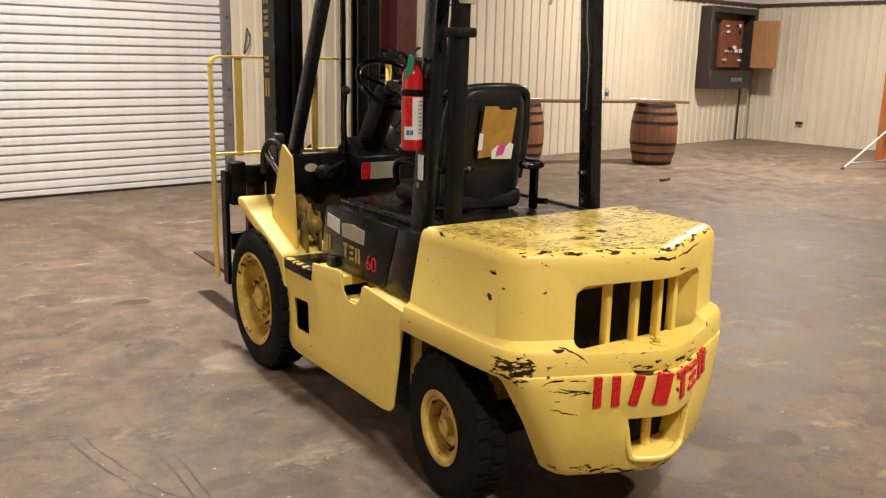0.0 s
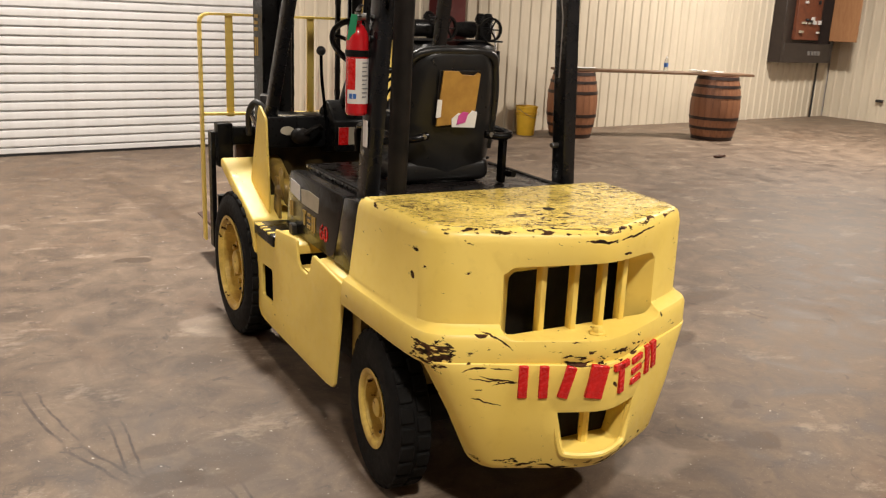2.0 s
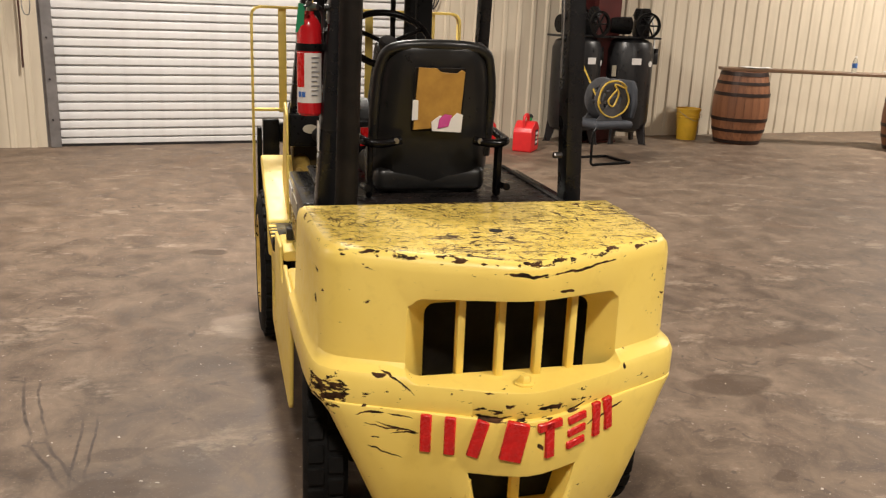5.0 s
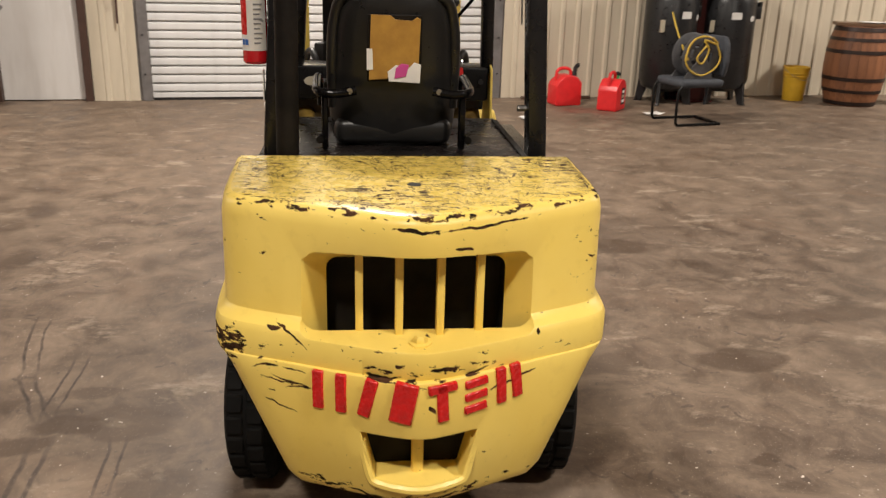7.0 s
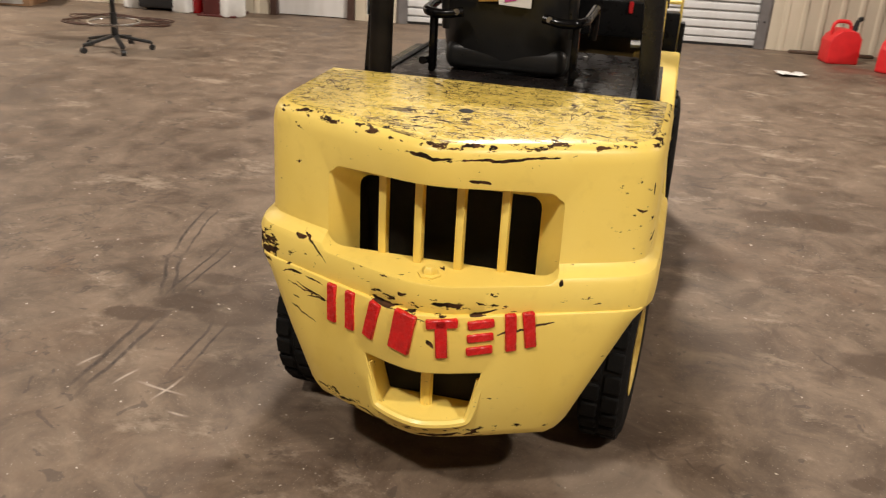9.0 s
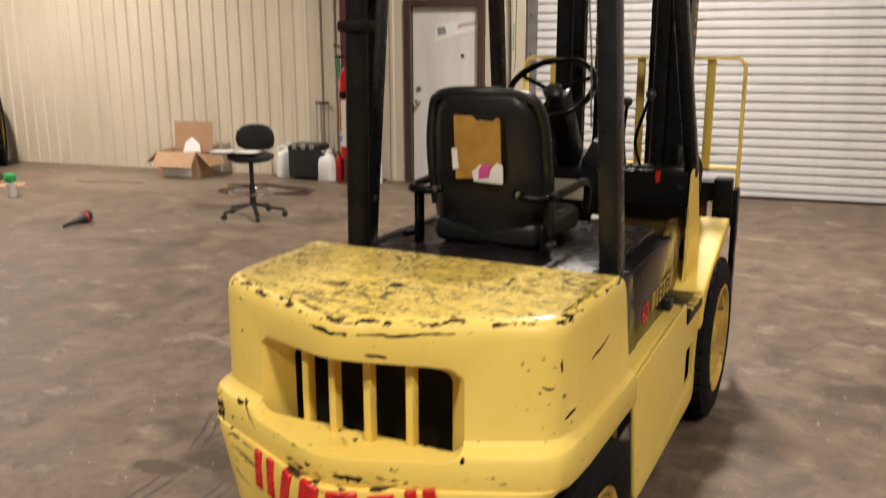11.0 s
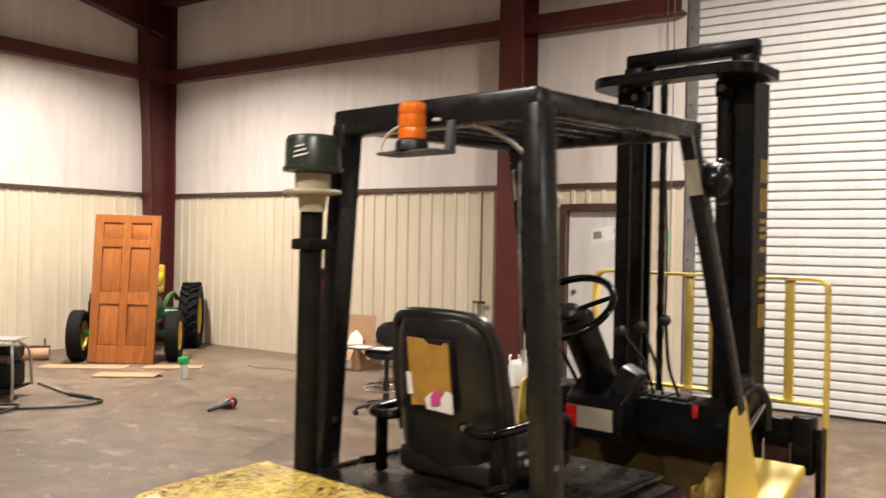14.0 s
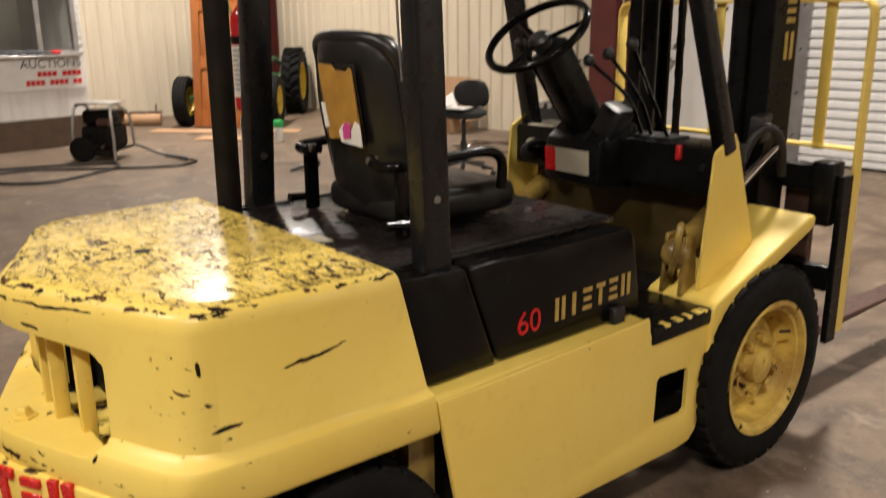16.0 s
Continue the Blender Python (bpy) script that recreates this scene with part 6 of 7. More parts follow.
# fuel cans
def fuel_can(u, v, turn, nozzle_up):
    ob = thing("fuel_can", "red plastic fuel can with a black spout", "fuel can", place(u, v, 0, turn) @ Matrix.Diagonal((0.84, 0.92, 1.05, 1)), "red fuel cans")
    bm = mesh()
    plate(bm, [(-0.19, 0.0), (0.19, 0.0), (0.20, 0.02), (0.195, 0.25), (0.13, 0.315), (0.06, 0.335), (-0.06, 0.335), (-0.165, 0.27), (-0.20, 0.22), (-0.20, 0.02)], "y", -0.125, 0.125, 0.03, 3)
    body = part("can_body", bm, RED_PLASTIC, ob)
    bm = mesh()
    tube(bm, smooth_path([(-0.15, 0, 0.27), (-0.145, 0, 0.36), (-0.10, 0, 0.40), (0.0, 0, 0.405), (0.06, 0, 0.385), (0.085, 0, 0.32)]), 0.02, 10)
    part("handle", bm, RED_PLASTIC, ob)
    if not nozzle_up:
        bm = mesh()
        box(bm, 0.0, 0.13, -0.1275, -0.1245, 0.06, 0.24)
        label = part("label", bm, BLACKPLASTIC, body, "black and white warning label", 0)
        for k in range(3):
            bm = mesh()
            box(bm, 0.012, 0.118, -0.1295, -0.128, 0.085 + 0.05 * k, 0.115 + 0.05 * k)
            part("label_panel", bm, WHITE if k != 1 else SEAL, label, "", 0)
    bm = mesh()
    rod(bm, (0.12, 0, 0.315), (0.135, 0, 0.355), 0.036, 18)
    part("collar", bm, GREENCAP if not nozzle_up else BLACKPLASTIC, ob)
    bm = mesh()
    if nozzle_up:
        rod(bm, (0.135, 0, 0.35), (0.15, 0, 0.42), 0.026, 14)
        bar(bm, (0.15, 0, 0.42), (0.205, 0, 0.44), 0.04, 0.045, 0.008)
    else:
        rod(bm, (0.14, 0, 0.36), (0.24, 0, 0.365), 0.024, 14)
        rod(bm, (0.24, 0, 0.365), (0.31, 0, 0.36), 0.015, 12, 0.01)
        box(bm, 0.15, 0.20, -0.02, 0.02, 0.37, 0.40, 0.006, 1)
    part("spout", bm, BLACKPLASTIC, ob)
    return ob


fuel_can(3.32, 8.06, 8, True)
fuel_can(3.76, 7.68, 48, False)
bm = mesh()
box(bm, -0.45, 0.45, -0.03, 0.03, 0.0, 0.035, 0.008, 1)
board = struct("timber_offcut", bm, BROWNSKIRT, "dark timber offcut lying along the wall", "timber", place(3.36, 8.46, 0, 0), kind="")
paper(4.12, 7.30, 0, 20, 0.75, 0.02, "crumpled white paper on the floor")
paper(2.62, 7.11, 0, 10, 0.9, 0.025, "crumpled white rag on the floor", "rag")


# air compressors
def compressor(u, v, turn, mirrored):
    ob = thing("air_compressor", "black upright tank air compressor with pump on top", "compressor", place(u, v, 0, turn), "pair of air compressors")
    bm = mesh()
    lathe(bm, [(0, 0.14), (0.16, 0.15), (0.275, 0.20), (0.312, 0.29), (0.312, 1.20), (0.275, 1.29), (0.16, 1.34), (0, 1.35)], 36)
    tank = part("tank", bm, COMPRESSOR, ob)
    for k in range(4):
        a = radians(45 + 90 * k)
        bm = mesh()
        plate(bm, [(0.16, 0.32), (0.305, 0.32), (0.34, 0.02), (0.36, 0.0), (0.26, 0.0), (0.20, 0.18)], "y", -0.02, 0.02, 0.004, 1)
        bmesh.ops.transform(bm, matrix=Matrix.Rotation(a, 4, "Z"), verts=bm.verts)
        part("leg", bm, COMPRESSOR, ob)
    bm = mesh()
    box(bm, -0.34, 0.34, -0.2, 0.2, 1.335, 1.36, 0.005, 1)
    part("platform", bm, COMPRESSOR, ob)
    bm = mesh()
    rod(bm, (-0.30, 0, 1.49), (-0.02, 0, 1.49), 0.11, 20)
    part("motor", bm, BLACK_SAT, ob)
    bm = mesh()
    box(bm, 0.04, 0.22, -0.09, 0.09, 1.36, 1.56, 0.02, 2)
    pump = part("pump", bm, BLACK_SAT, ob)
    for s in (-1, 1):
        bm = mesh()
        bar(bm, (0.13, 0, 1.50), (0.13, 0.17 * s, 1.68), 0.10, 0.10, 0.012, (1, 0, 0))
        cylinder = part("cylinder_head", bm, BLACK_SAT, ob)
        for k in range(4):
            bm = mesh()
            q = 0.35 + 0.16 * k
            bar(bm, (0.13, 0.17 * s * q, 1.50 + 0.18 * q), (0.13, 0.17 * s * (q + 0.04), 1.50 + 0.18 * (q + 0.04)), 0.125, 0.125, 0.004, (1, 0, 0))
            part("fin", bm, COMPRESSOR, cylinder)
    bm = mesh()
    lathe(bm, [(0.13, -0.02), (0.16, -0.02), (0.16, 0.02), (0.13, 0.02), (0.13, -0.02)], 28, pose(0.13, -0.24, 1.50, 90))
    for a in (0, 60, 120):
        c, s = 0.14 * math.cos(radians(a)), 0.14 * math.sin(radians(a))
        bar(bm, (0.13 - c, -0.24, 1.50 - s), (0.13 + c, -0.24, 1.50 + s), 0.02, 0.02, 0.003, (0, 1, 0))
    part("flywheel", bm, BLACK_SAT, ob)
    bm = mesh()
    tube(bm, smooth_path([(0.2, 0.1, 1.62), (0.31, 0.1, 1.55), (0.33, 0.02, 1.30), (0.29, -0.05, 1.12)]), 0.011, 8)
    part("pipe", bm, ZINC, ob)
    bm = mesh()
    box(bm, 0.21, 0.35, -0.12, -0.03, 1.02, 1.16, 0.012, 2)
    rod(bm, (0.33, -0.08, 1.16), (0.33, -0.08, 1.22), 0.028, 14)
    part("pressure_switch", bm, BLACKPLASTIC, ob)
    bm = mesh()
    lathe(bm, [(0, 0), (0.035, 0), (0.035, 0.018), (0, 0.02)], 20, pose(0.20, -0.22, 1.03, 90, 0, 40))
    part("gauge", bm, WHITE, ob)
    bm = mesh()
    box(bm, -0.06, 0.06, -0.318, -0.3135, 1.02, 1.10)
    part("label", bm, WHITE, tank, "small white label", 0)
    bm = mesh()
    box(bm, -0.275, -0.225, -0.23, -0.19, 0.86, 1.00, 0.004, 1)
    part("brand_plate", bm, SEAL, tank, "pale plate", 0)
    return ob


compressor(4.64, 8.15, 8, False)
compressor(5.40, 8.13, -14, True)

# blue-grey task chair carrying a grey hose reel with yellow hose
chair = thing("cantilever_chair", "grey upholstered chair on a black cantilever frame holding a reel", "chair", place(4.27, 6.82, 0, -84))
bm = mesh()
for s in (-1, 1):
    tube(bm, smooth_path([(0.23 * s, -0.25, 0.42), (0.23 * s, -0.29, 0.34), (0.23 * s, -0.29, 0.10), (0.23 * s, -0.27, 0.02), (0.23 * s, -0.15, 0.016), (0.23 * s, 0.26, 0.016)]), 0.015, 8)
tube(bm, [(-0.23, 0.26, 0.016), (0.23, 0.26, 0.016)], 0.015, 8)
part("frame", bm, BLACK_SAT, chair)
bm = mesh()
box(bm, -0.25, 0.25, -0.27, 0.25, 0.40, 0.485, 0.035, 3)
part("seat", bm, CHAIRGREY, chair)
bm = mesh()
plate(bm, [(-0.18, 0.50), (0.18, 0.50), (0.22, 0.66), (0.20, 0.84), (0.14, 0.92), (-0.14, 0.92), (-0.20, 0.84), (-0.22, 0.66)], "y", 0.25, 0.31, 0.025, 3)
part("backrest", bm, CHAIRGREY, chair)
bm = mesh()
bar(bm, (0, 0.24, 0.43), (0, 0.29, 0.62), 0.06, 0.014, 0.003, (0, 1, 0))
part("back_bracket", bm, BLACK_SAT, chair)
reel = thing("hose_reel", "grey metal hose reel resting on a chair seat", "reel", place(4.27, 6.78, 0.487, 4))
for y in (-0.10, 0.10):
    bm = mesh()
    lathe(bm, [(0.13, -0.006), (0.215, -0.006), (0.225, 0.0), (0.215, 0.006), (0.13, 0.006), (0.13, -0.006)], 32, pose(0, y, 0.235, 90))
    for a in (20, 80, 140):
        c, q = 0.14 * math.cos(radians(a)), 0.14 * math.sin(radians(a))
        bar(bm, (-c, y, 0.235 - q), (c, y, 0.235 + q), 0.03, 0.008, 0.002, (0, 1, 0))
    part("reel_disc", bm, REELGREY, reel)
    bm = mesh()
    plate(bm, [(-0.20, 0.0), (0.16, 0.0), (0.05, 0.24), (0.02, 0.27), (-0.01, 0.24)], "y", y * 1.18 - 0.004, y * 1.18 + 0.004, 0.002, 1)
    part("stand", bm, REELGREY, reel)
bm = mesh()
rod(bm, (0, -0.10, 0.235), (0, 0.10, 0.235), 0.09, 20)
part("drum", bm, REELGREY, reel)
hose = thing("air_hose", "yellow air hose wound over a reel and up to a tank", "hose", place(4.27, 6.78, 0.487, 4))
bm = mesh()
pts = [(0.12, 0.74, 0.62), (0.0, 0.45, 0.50), (-0.13, 0.05, 0.30), (-0.16, -0.115, 0.20)]
for k in range(17):
    a = math.pi - 0.55 * k
    pts.append((0.02 + 0.20 * math.cos(a) - 0.01 * (k % 3), -0.118 - 0.004 * (k % 4), 0.235 + 0.20 * math.sin(a)))
pts += [(0.0, -0.14, 0.40), (0.06, -0.14, 0.30), (0.0, -0.14, 0.16), (-0.07, -0.14, 0.22), (0.03, -0.14, 0.34)]
tube(bm, smooth_path(pts, 4), 0.010, 8)
part("hose_run", bm, HOSEYEL, hose)

# electrical cabinet near the corner
cab = thing("electrical_cabinet", "open dark brown electrical cabinet with a plywood door", "electrical cabinet", place(13.56, NV - 0.035, 1.085))
W, H = 0.85, 1.59
for name, x0, x1, z0, z1 in (("side", -W, -W + 0.10, 0, H), ("side", W - 0.10, W, 0, H), ("top", -W + 0.10, W - 0.10, H - 0.12, H), ("bottom", -W + 0.10, W - 0.10, 0, 0.36)):
    bm = mesh()
    box(bm, x0, x1, -0.26, 0, z0, z1, 0.006, 1)
    part(name, bm, BOXBROWN, cab)
bm = mesh()
box(bm, -W + 0.10, W - 0.10, -0.03, 0, 0.36, H - 0.12)
part("back_panel", bm, BOXBROWN, cab)
bm = mesh()
box(bm, -0.22, 0.58, -0.10, -0.03, 0.42, 1.36, 0.006, 1)
board = part("breaker_board", bm, BOARDRED, cab, "red-brown breaker board")
random.seed(5)
for k in range(16):
    x, z = random.uniform(-0.16, 0.5), random.choice((0.55, 0.72, 0.78, 1.10, 1.22))
    bm = mesh()
    w, h = random.uniform(0.03, 0.09), random.uniform(0.03, 0.08)
    box(bm, x, x + w, -0.13 - 0.002 * k, -0.095, z, z + h, 0.003, 1)
    part("breaker", bm, (WHITE, BLACKPLASTIC, JUGWHITE, SEAL)[k % 4], board)
for k in range(4):
    bm = mesh()
    box(bm, 0.02 + 0.11 * k, 0.10 + 0.11 * k, -0.275, -0.255, 0.14, 0.22, 0.004, 1)
    part("push_button", bm, GALV, cab)
bm = mesh()
box(bm, 0, 0.56, -0.03, 0, 0.42, 1.36, 0.004, 1)
part("cabinet_door", bm, PLY, cab, "plywood door swung open", at=pose(0.70, -0.27, 0, 0, 0, -90))
bm = mesh()
rod(bm, (0.74, -0.06, -1.10), (0.74, -0.06, 0.0), 0.02, 10)
part("conduit", bm, BLACKPLASTIC, cab)
bm = mesh()
box(bm, -0.07, 0.07, -0.06, 0, -0.025, 0.025, 0.008, 1)
struct("hose_bib", bm, BLACKPLASTIC, "small black valve on the wall", "valve", place(EU - 0.03, 7.4, 0.42, -90), kind="")


# panelled wooden doors standing in the hall
def wood_door(m, label):
    ob = thing("wooden_door", label, "door", m, "stained pine doors")
    Wd, Hd = 0.45, 2.03
    for name, x0, x1, z0, z1 in (("stile", -Wd, -Wd + 0.115, 0, Hd), ("stile", Wd - 0.115, Wd, 0, Hd), ("muntin", -0.055, 0.055, 0.235, 1.92), ("rail", -Wd + 0.115, Wd - 0.115, 0, 0.235), ("rail", -Wd + 0.115, Wd - 0.115, 1.92, Hd)):
        bm = mesh()
        box(bm, x0, x1, -0.022, 0.022, z0, z1, 0.003, 1)
        part(name, bm, PINE, ob)
    for z0, z1 in ((0.80, 0.965), (1.585, 1.69)):
        for s in (-1, 1):
            bm = mesh()
            box(bm, min(0.055 * s, (Wd - 0.115) * s), max(0.055 * s, (Wd - 0.115) * s), -0.022, 0.022, z0, z1, 0.003, 1)
            part("rail", bm, PINE, ob)
    for z0, z1 in ((0.235, 0.80), (0.965, 1.585), (1.69, 1.92)):
        for s in (-1, 1):
            x0, x1 = sorted((0.055 * s, (Wd - 0.115) * s))
            bm = mesh()
            for y in (-1, 1):
                loft(bm, [[(x0, 0.008 * y, z0), (x1, 0.008 * y, z0), (x1, 0.008 * y, z1), (x0, 0.008 * y, z1)], [(x0 + 0.018, 0.008 * y, z0 + 0.018), (x1 - 0.018, 0.008 * y, z0 + 0.018), (x1 - 0.018, 0.008 * y, z1 - 0.018), (x0 + 0.018, 0.008 * y, z1 - 0.018)],
                          [(x0 + 0.05, 0.017 * y, z0 + 0.05), (x1 - 0.05, 0.017 * y, z0 + 0.05), (x1 - 0.05, 0.017 * y, z1 - 0.05), (x0 + 0.05, 0.017 * y, z1 - 0.05)]])
            part("door_panel", bm, PINE, ob)
    return ob


wood_door(ROOM @ pose(-8.54, 6.30, 0, 0, 0, 34) @ pose(0, 0, 0.01, -4.5, 0.7, 0), "six-panel stained pine door leaning against a tractor")
wood_door(ROOM @ pose(12.95, 4.54, 0, 3, 0, 115.5), "six-panel stained pine door standing near the wall")
stand = thing("folding_stand", "white tubular folding stand with splayed legs", "stand", place(11.91, 4.53, 0, -2.5))
for a, b in (((-0.66, 0.24, 0.0), (0.5, -0.2, 0.95)), ((-0.52, 0.18, 0.10), (0.75, -0.25, 0.14)), ((0.95, -0.35, 0.0), (0.45, -0.18, 0.95))):
    bm = mesh()
    tube(bm, [a, b], 0.014, 8)
    leg = part("leg", bm, WHITE, stand)
bm = mesh()
rod(bm, (-0.67, 0.245, 0.0), (-0.64, 0.235, 0.03), 0.022, 10)
part("rubber_foot", bm, BLACKPLASTIC, stand)

# ---- left end of the hall ----
box_th = thing("cardboard_box", "open cardboard box with raised flaps and paper inside", "box", place(-6.03, 8.12, 0, 5.5))
for name, x0, x1, y0, y1 in (("side", -0.28, 0.28, -0.22, -0.214), ("side", -0.28, 0.28, 0.214, 0.22), ("side", -0.28, -0.274, -0.214, 0.214), ("side", 0.274, 0.28, -0.214, 0.214)):
    bm = mesh()
    box(bm, x0, x1, y0, y1, 0.0, 0.34)
    part(name, bm, CARD, box_th, smooth=0)
bm = mesh()
box(bm, -0.274, 0.274, -0.214, 0.214, 0.0, 0.006)
part("bottom", bm, CARD, box_th, smooth=0)
for w, d, m in ((0.56, 0.24, pose(0, -0.222, 0.34, -130, 0, 0)), (0.56, 0.36, pose(0, 0.222, 0.34, 85, 0, 0)), (0.43, 0.24, pose(-0.282, 0, 0.34, -140, 0, -90)), (0.43, 0.26, pose(0.282, 0, 0.34, -135, 0, 90))):
    bm = mesh()
    box(bm, -w / 2, w / 2, 0 if m.translation.y > 0.1 else -d, d if m.translation.y > 0.1 else 0, -0.003, 0.003)
    if not m.translation.y > 0.1:
        bmesh.ops.transform(bm, matrix=pose(0, 0, 0, 180, 0, 0), verts=bm.verts)
    part("flap", bm, CARD, box_th, smooth=0, at=m)
bm = mesh()
plate(bm, [(-0.1, 0.0), (0.16, 0.02), (0.13, 0.12), (0.0, 0.22), (-0.08, 0.15)], "y", 0.0, 0.004)
part("packing_paper", bm, WHITE, box_th, "white packing paper", 0, at=pose(0.03, 0.05, 0.30, -25))
bm = mesh()
box(bm, -0.20, 0.20, -0.2225, -0.2205, 0.02, 0.15)
part("label", bm, JUGWHITE, box_th, "pale shipping label", 0)

stool = thing("drafting_chair", "black fabric drafting chair with foot ring, papers on seat", "chair", place(-3.66, 5.92, 0, 12) @ Matrix.Diagonal((1, 1, 0.93, 1)))
bm = mesh()
lathe(bm, [(0, 0.60), (0.17, 0.60), (0.225, 0.63), (0.23, 0.665), (0.19, 0.69), (0, 0.695)], 32)
part("seat", bm, FABRIC, stool)
bm = mesh()
rings = []
for z, half in ((0.70, 0.12), (0.74, 0.185), (0.82, 0.205), (0.90, 0.19), (0.955, 0.14), (0.975, 0.07)):
    rings.append([(half * math.cos(a) if abs(math.cos(a)) > 0.01 else 0, 0.20 + 0.035 * math.sin(a) - 0.05 * (half * math.cos(a) / 0.2) ** 2, z) for a in [2 * math.pi * k / 20 for k in range(20)]])
loft(bm, rings)
part("backrest", bm, FABRIC, stool)
bm = mesh()
tube(bm, smooth_path([(0, 0.05, 0.60), (0, 0.2, 0.60), (0, 0.25, 0.68), (0, 0.225, 0.80)]), 0.016, 8)
part("back_bracket", bm, BLACKPLASTIC, stool)
bm = mesh()
lathe(bm, [(0, 0.13), (0.032, 0.13), (0.032, 0.36), (0.022, 0.36), (0.022, 0.60), (0, 0.60)], 20)
part("column", bm, BLACKPLASTIC, stool)
bm = mesh()
tube(bm, ring_pts((0, 0, 0.27), 0.225, "z", 36), 0.011, 8, True)
ringp = part("foot_ring", bm, CHROME, stool)
for k in range(4):
    a = radians(90 * k + 20)
    bm = mesh()
    tube(bm, smooth_path([(0.03 * math.cos(a), 0.03 * math.sin(a), 0.24), (0.14 * math.cos(a), 0.14 * math.sin(a), 0.235), (0.222 * math.cos(a), 0.222 * math.sin(a), 0.268)]), 0.008, 6)
    part("ring_spoke", bm, CHROME, ringp)
for k in range(5):
    a = radians(72 * k + 8)
    c, s = math.cos(a), math.sin(a)
    bm = mesh()
    bar(bm, (0.03 * c, 0.03 * s, 0.135), (0.31 * c, 0.31 * s, 0.075), 0.045, 0.03, 0.01)
    leg = part("leg", bm, BLACKPLASTIC, stool)
    bm = mesh()
    rod(bm, (0.315 * c - 0.02 * s, 0.315 * s + 0.02 * c, 0.028), (0.315 * c + 0.02 * s, 0.315 * s - 0.02 * c, 0.028), 0.028, 14)
    rod(bm, (0.31 * c, 0.31 * s, 0.03), (0.31 * c, 0.31 * s, 0.08), 0.008, 8)
    part("castor", bm, BLACKPLASTIC, leg)
clip = thing("clipboard", "black clipboards with white papers on the chair seat", "clipboard", place(-3.76, 5.81, 0.65, 8))
bm = mesh()
box(bm, -0.30, 0.26, -0.13, 0.08, 0.0, 0.012, 0.003, 1)
part("backing", bm, BLACKPLASTIC, clip)
for x in (-0.22, 0.04):
    bm = mesh()
    box(bm, x, x + 0.20, -0.12, 0.06, 0.013, 0.02, 0.001, 1)
    part("paper", bm, WHITE, clip)

case = thing("rolling_case", "black wheeled tool case with pulled-out handle", "case", place(-4.34, 8.39, 0, 2))
bm = mesh()
box(bm, -0.22, 0.22, -0.16, 0.16, 0.03, 0.46, 0.03, 3)
part("case_body", bm, BLACKPLASTIC, case)
bm = mesh()
box(bm, -0.225, 0.225, -0.165, 0.165, 0.40, 0.43, 0.01, 1)
part("lid_rim", bm, BLACK_SAT, case)
for x in (-0.12, 0.0, 0.12):
    bm = mesh()
    box(bm, x - 0.03, x + 0.03, -0.172, -0.158, 0.40, 0.46, 0.004, 1)
    part("latch", bm, ALU, case)
bm = mesh()
tube(bm, smooth_path([(0.06, 0.15, 0.45), (0.06, 0.15, 0.92), (0.07, 0.15, 0.96)], 3), 0.008, 8)
tube(bm, smooth_path([(0.22, 0.15, 0.45), (0.22, 0.15, 0.92), (0.21, 0.15, 0.96)], 3), 0.008, 8)
tele = part("telescopic_tube", bm, ALU, case)
bm = mesh()
bar(bm, (0.045, 0.15, 0.965), (0.235, 0.15, 0.965), 0.03, 0.03, 0.01)
part("grip", bm, BLACKPLASTIC, tele)


def jug(u, v, turn, s=1.0, label="white plastic jug with a handle"):
    ob = thing("plastic_jug", label, "jug", place(u, v, 0, turn), "white jugs by the column")
    bm = mesh()
    rings = []
    for z, h, d in ((0, 0.10, 0.07), (0.012, 0.115, 0.08), (0.20, 0.115, 0.08), (0.25, 0.10, 0.07), (0.285, 0.05, 0.045), (0.30, 0.028, 0.028), (0.325, 0.028, 0.028)):
        rings.append([(s * h * math.copysign(abs(math.cos(a)) ** 0.6, math.cos(a)) + s * 0.03 * (z > 0.26), s * d * math.copysign(abs(math.sin(a)) ** 0.6, math.sin(a)), s * z) for a in [2 * math.pi * k / 20 for k in range(20)]])
    loft(bm, rings)
    part("jug_body", bm, JUGWHITE, ob)
    bm = mesh()
    lathe(bm, [(0, 0.322 * s), (0.032 * s, 0.322 * s), (0.032 * s, 0.352 * s), (0, 0.354 * s)], 16, pose(0.03 * s, 0, 0))
    part("cap", bm, WHITE, ob)
    bm = mesh()
    tube(bm, smooth_path([(-0.09 * s, 0, 0.22 * s), (-0.10 * s, 0, 0.29 * s), (-0.05 * s, 0, 0.315 * s), (0.0, 0, 0.29 * s)]), 0.014 * s, 8)
    part("handle", bm, JUGWHITE, ob)
    return ob


jug(-4.03, 8.30, -15, 1.15)
jug(-4.66, 8.42, 20, 1.3, "tall white plastic jug beside the case")
jug(-3.40, 8.22, 40, 1.25, "white plastic jug beside the red column")
small_ext = thing("fire_extinguisher", "small red fire extinguisher on the floor by the column", "fire extinguisher", place(-3.86, 8.32))
bm = mesh()
lathe(bm, [(0, 0), (0.055, 0.0), (0.06, 0.01), (0.06, 0.26), (0.04, 0.31), (0.018, 0.33), (0.018, 0.35), (0, 0.35)], 24)
part("cylinder", bm, RED_EXT, small_ext)
bm = mesh()
bar(bm, (0, 0, 0.36), (0.0, -0.08, 0.38), 0.02, 0.012, 0.003)
rod(bm, (0, 0, 0.34), (0, 0, 0.37), 0.013, 10)
part("valve", bm, BLACKPLASTIC, small_ext)
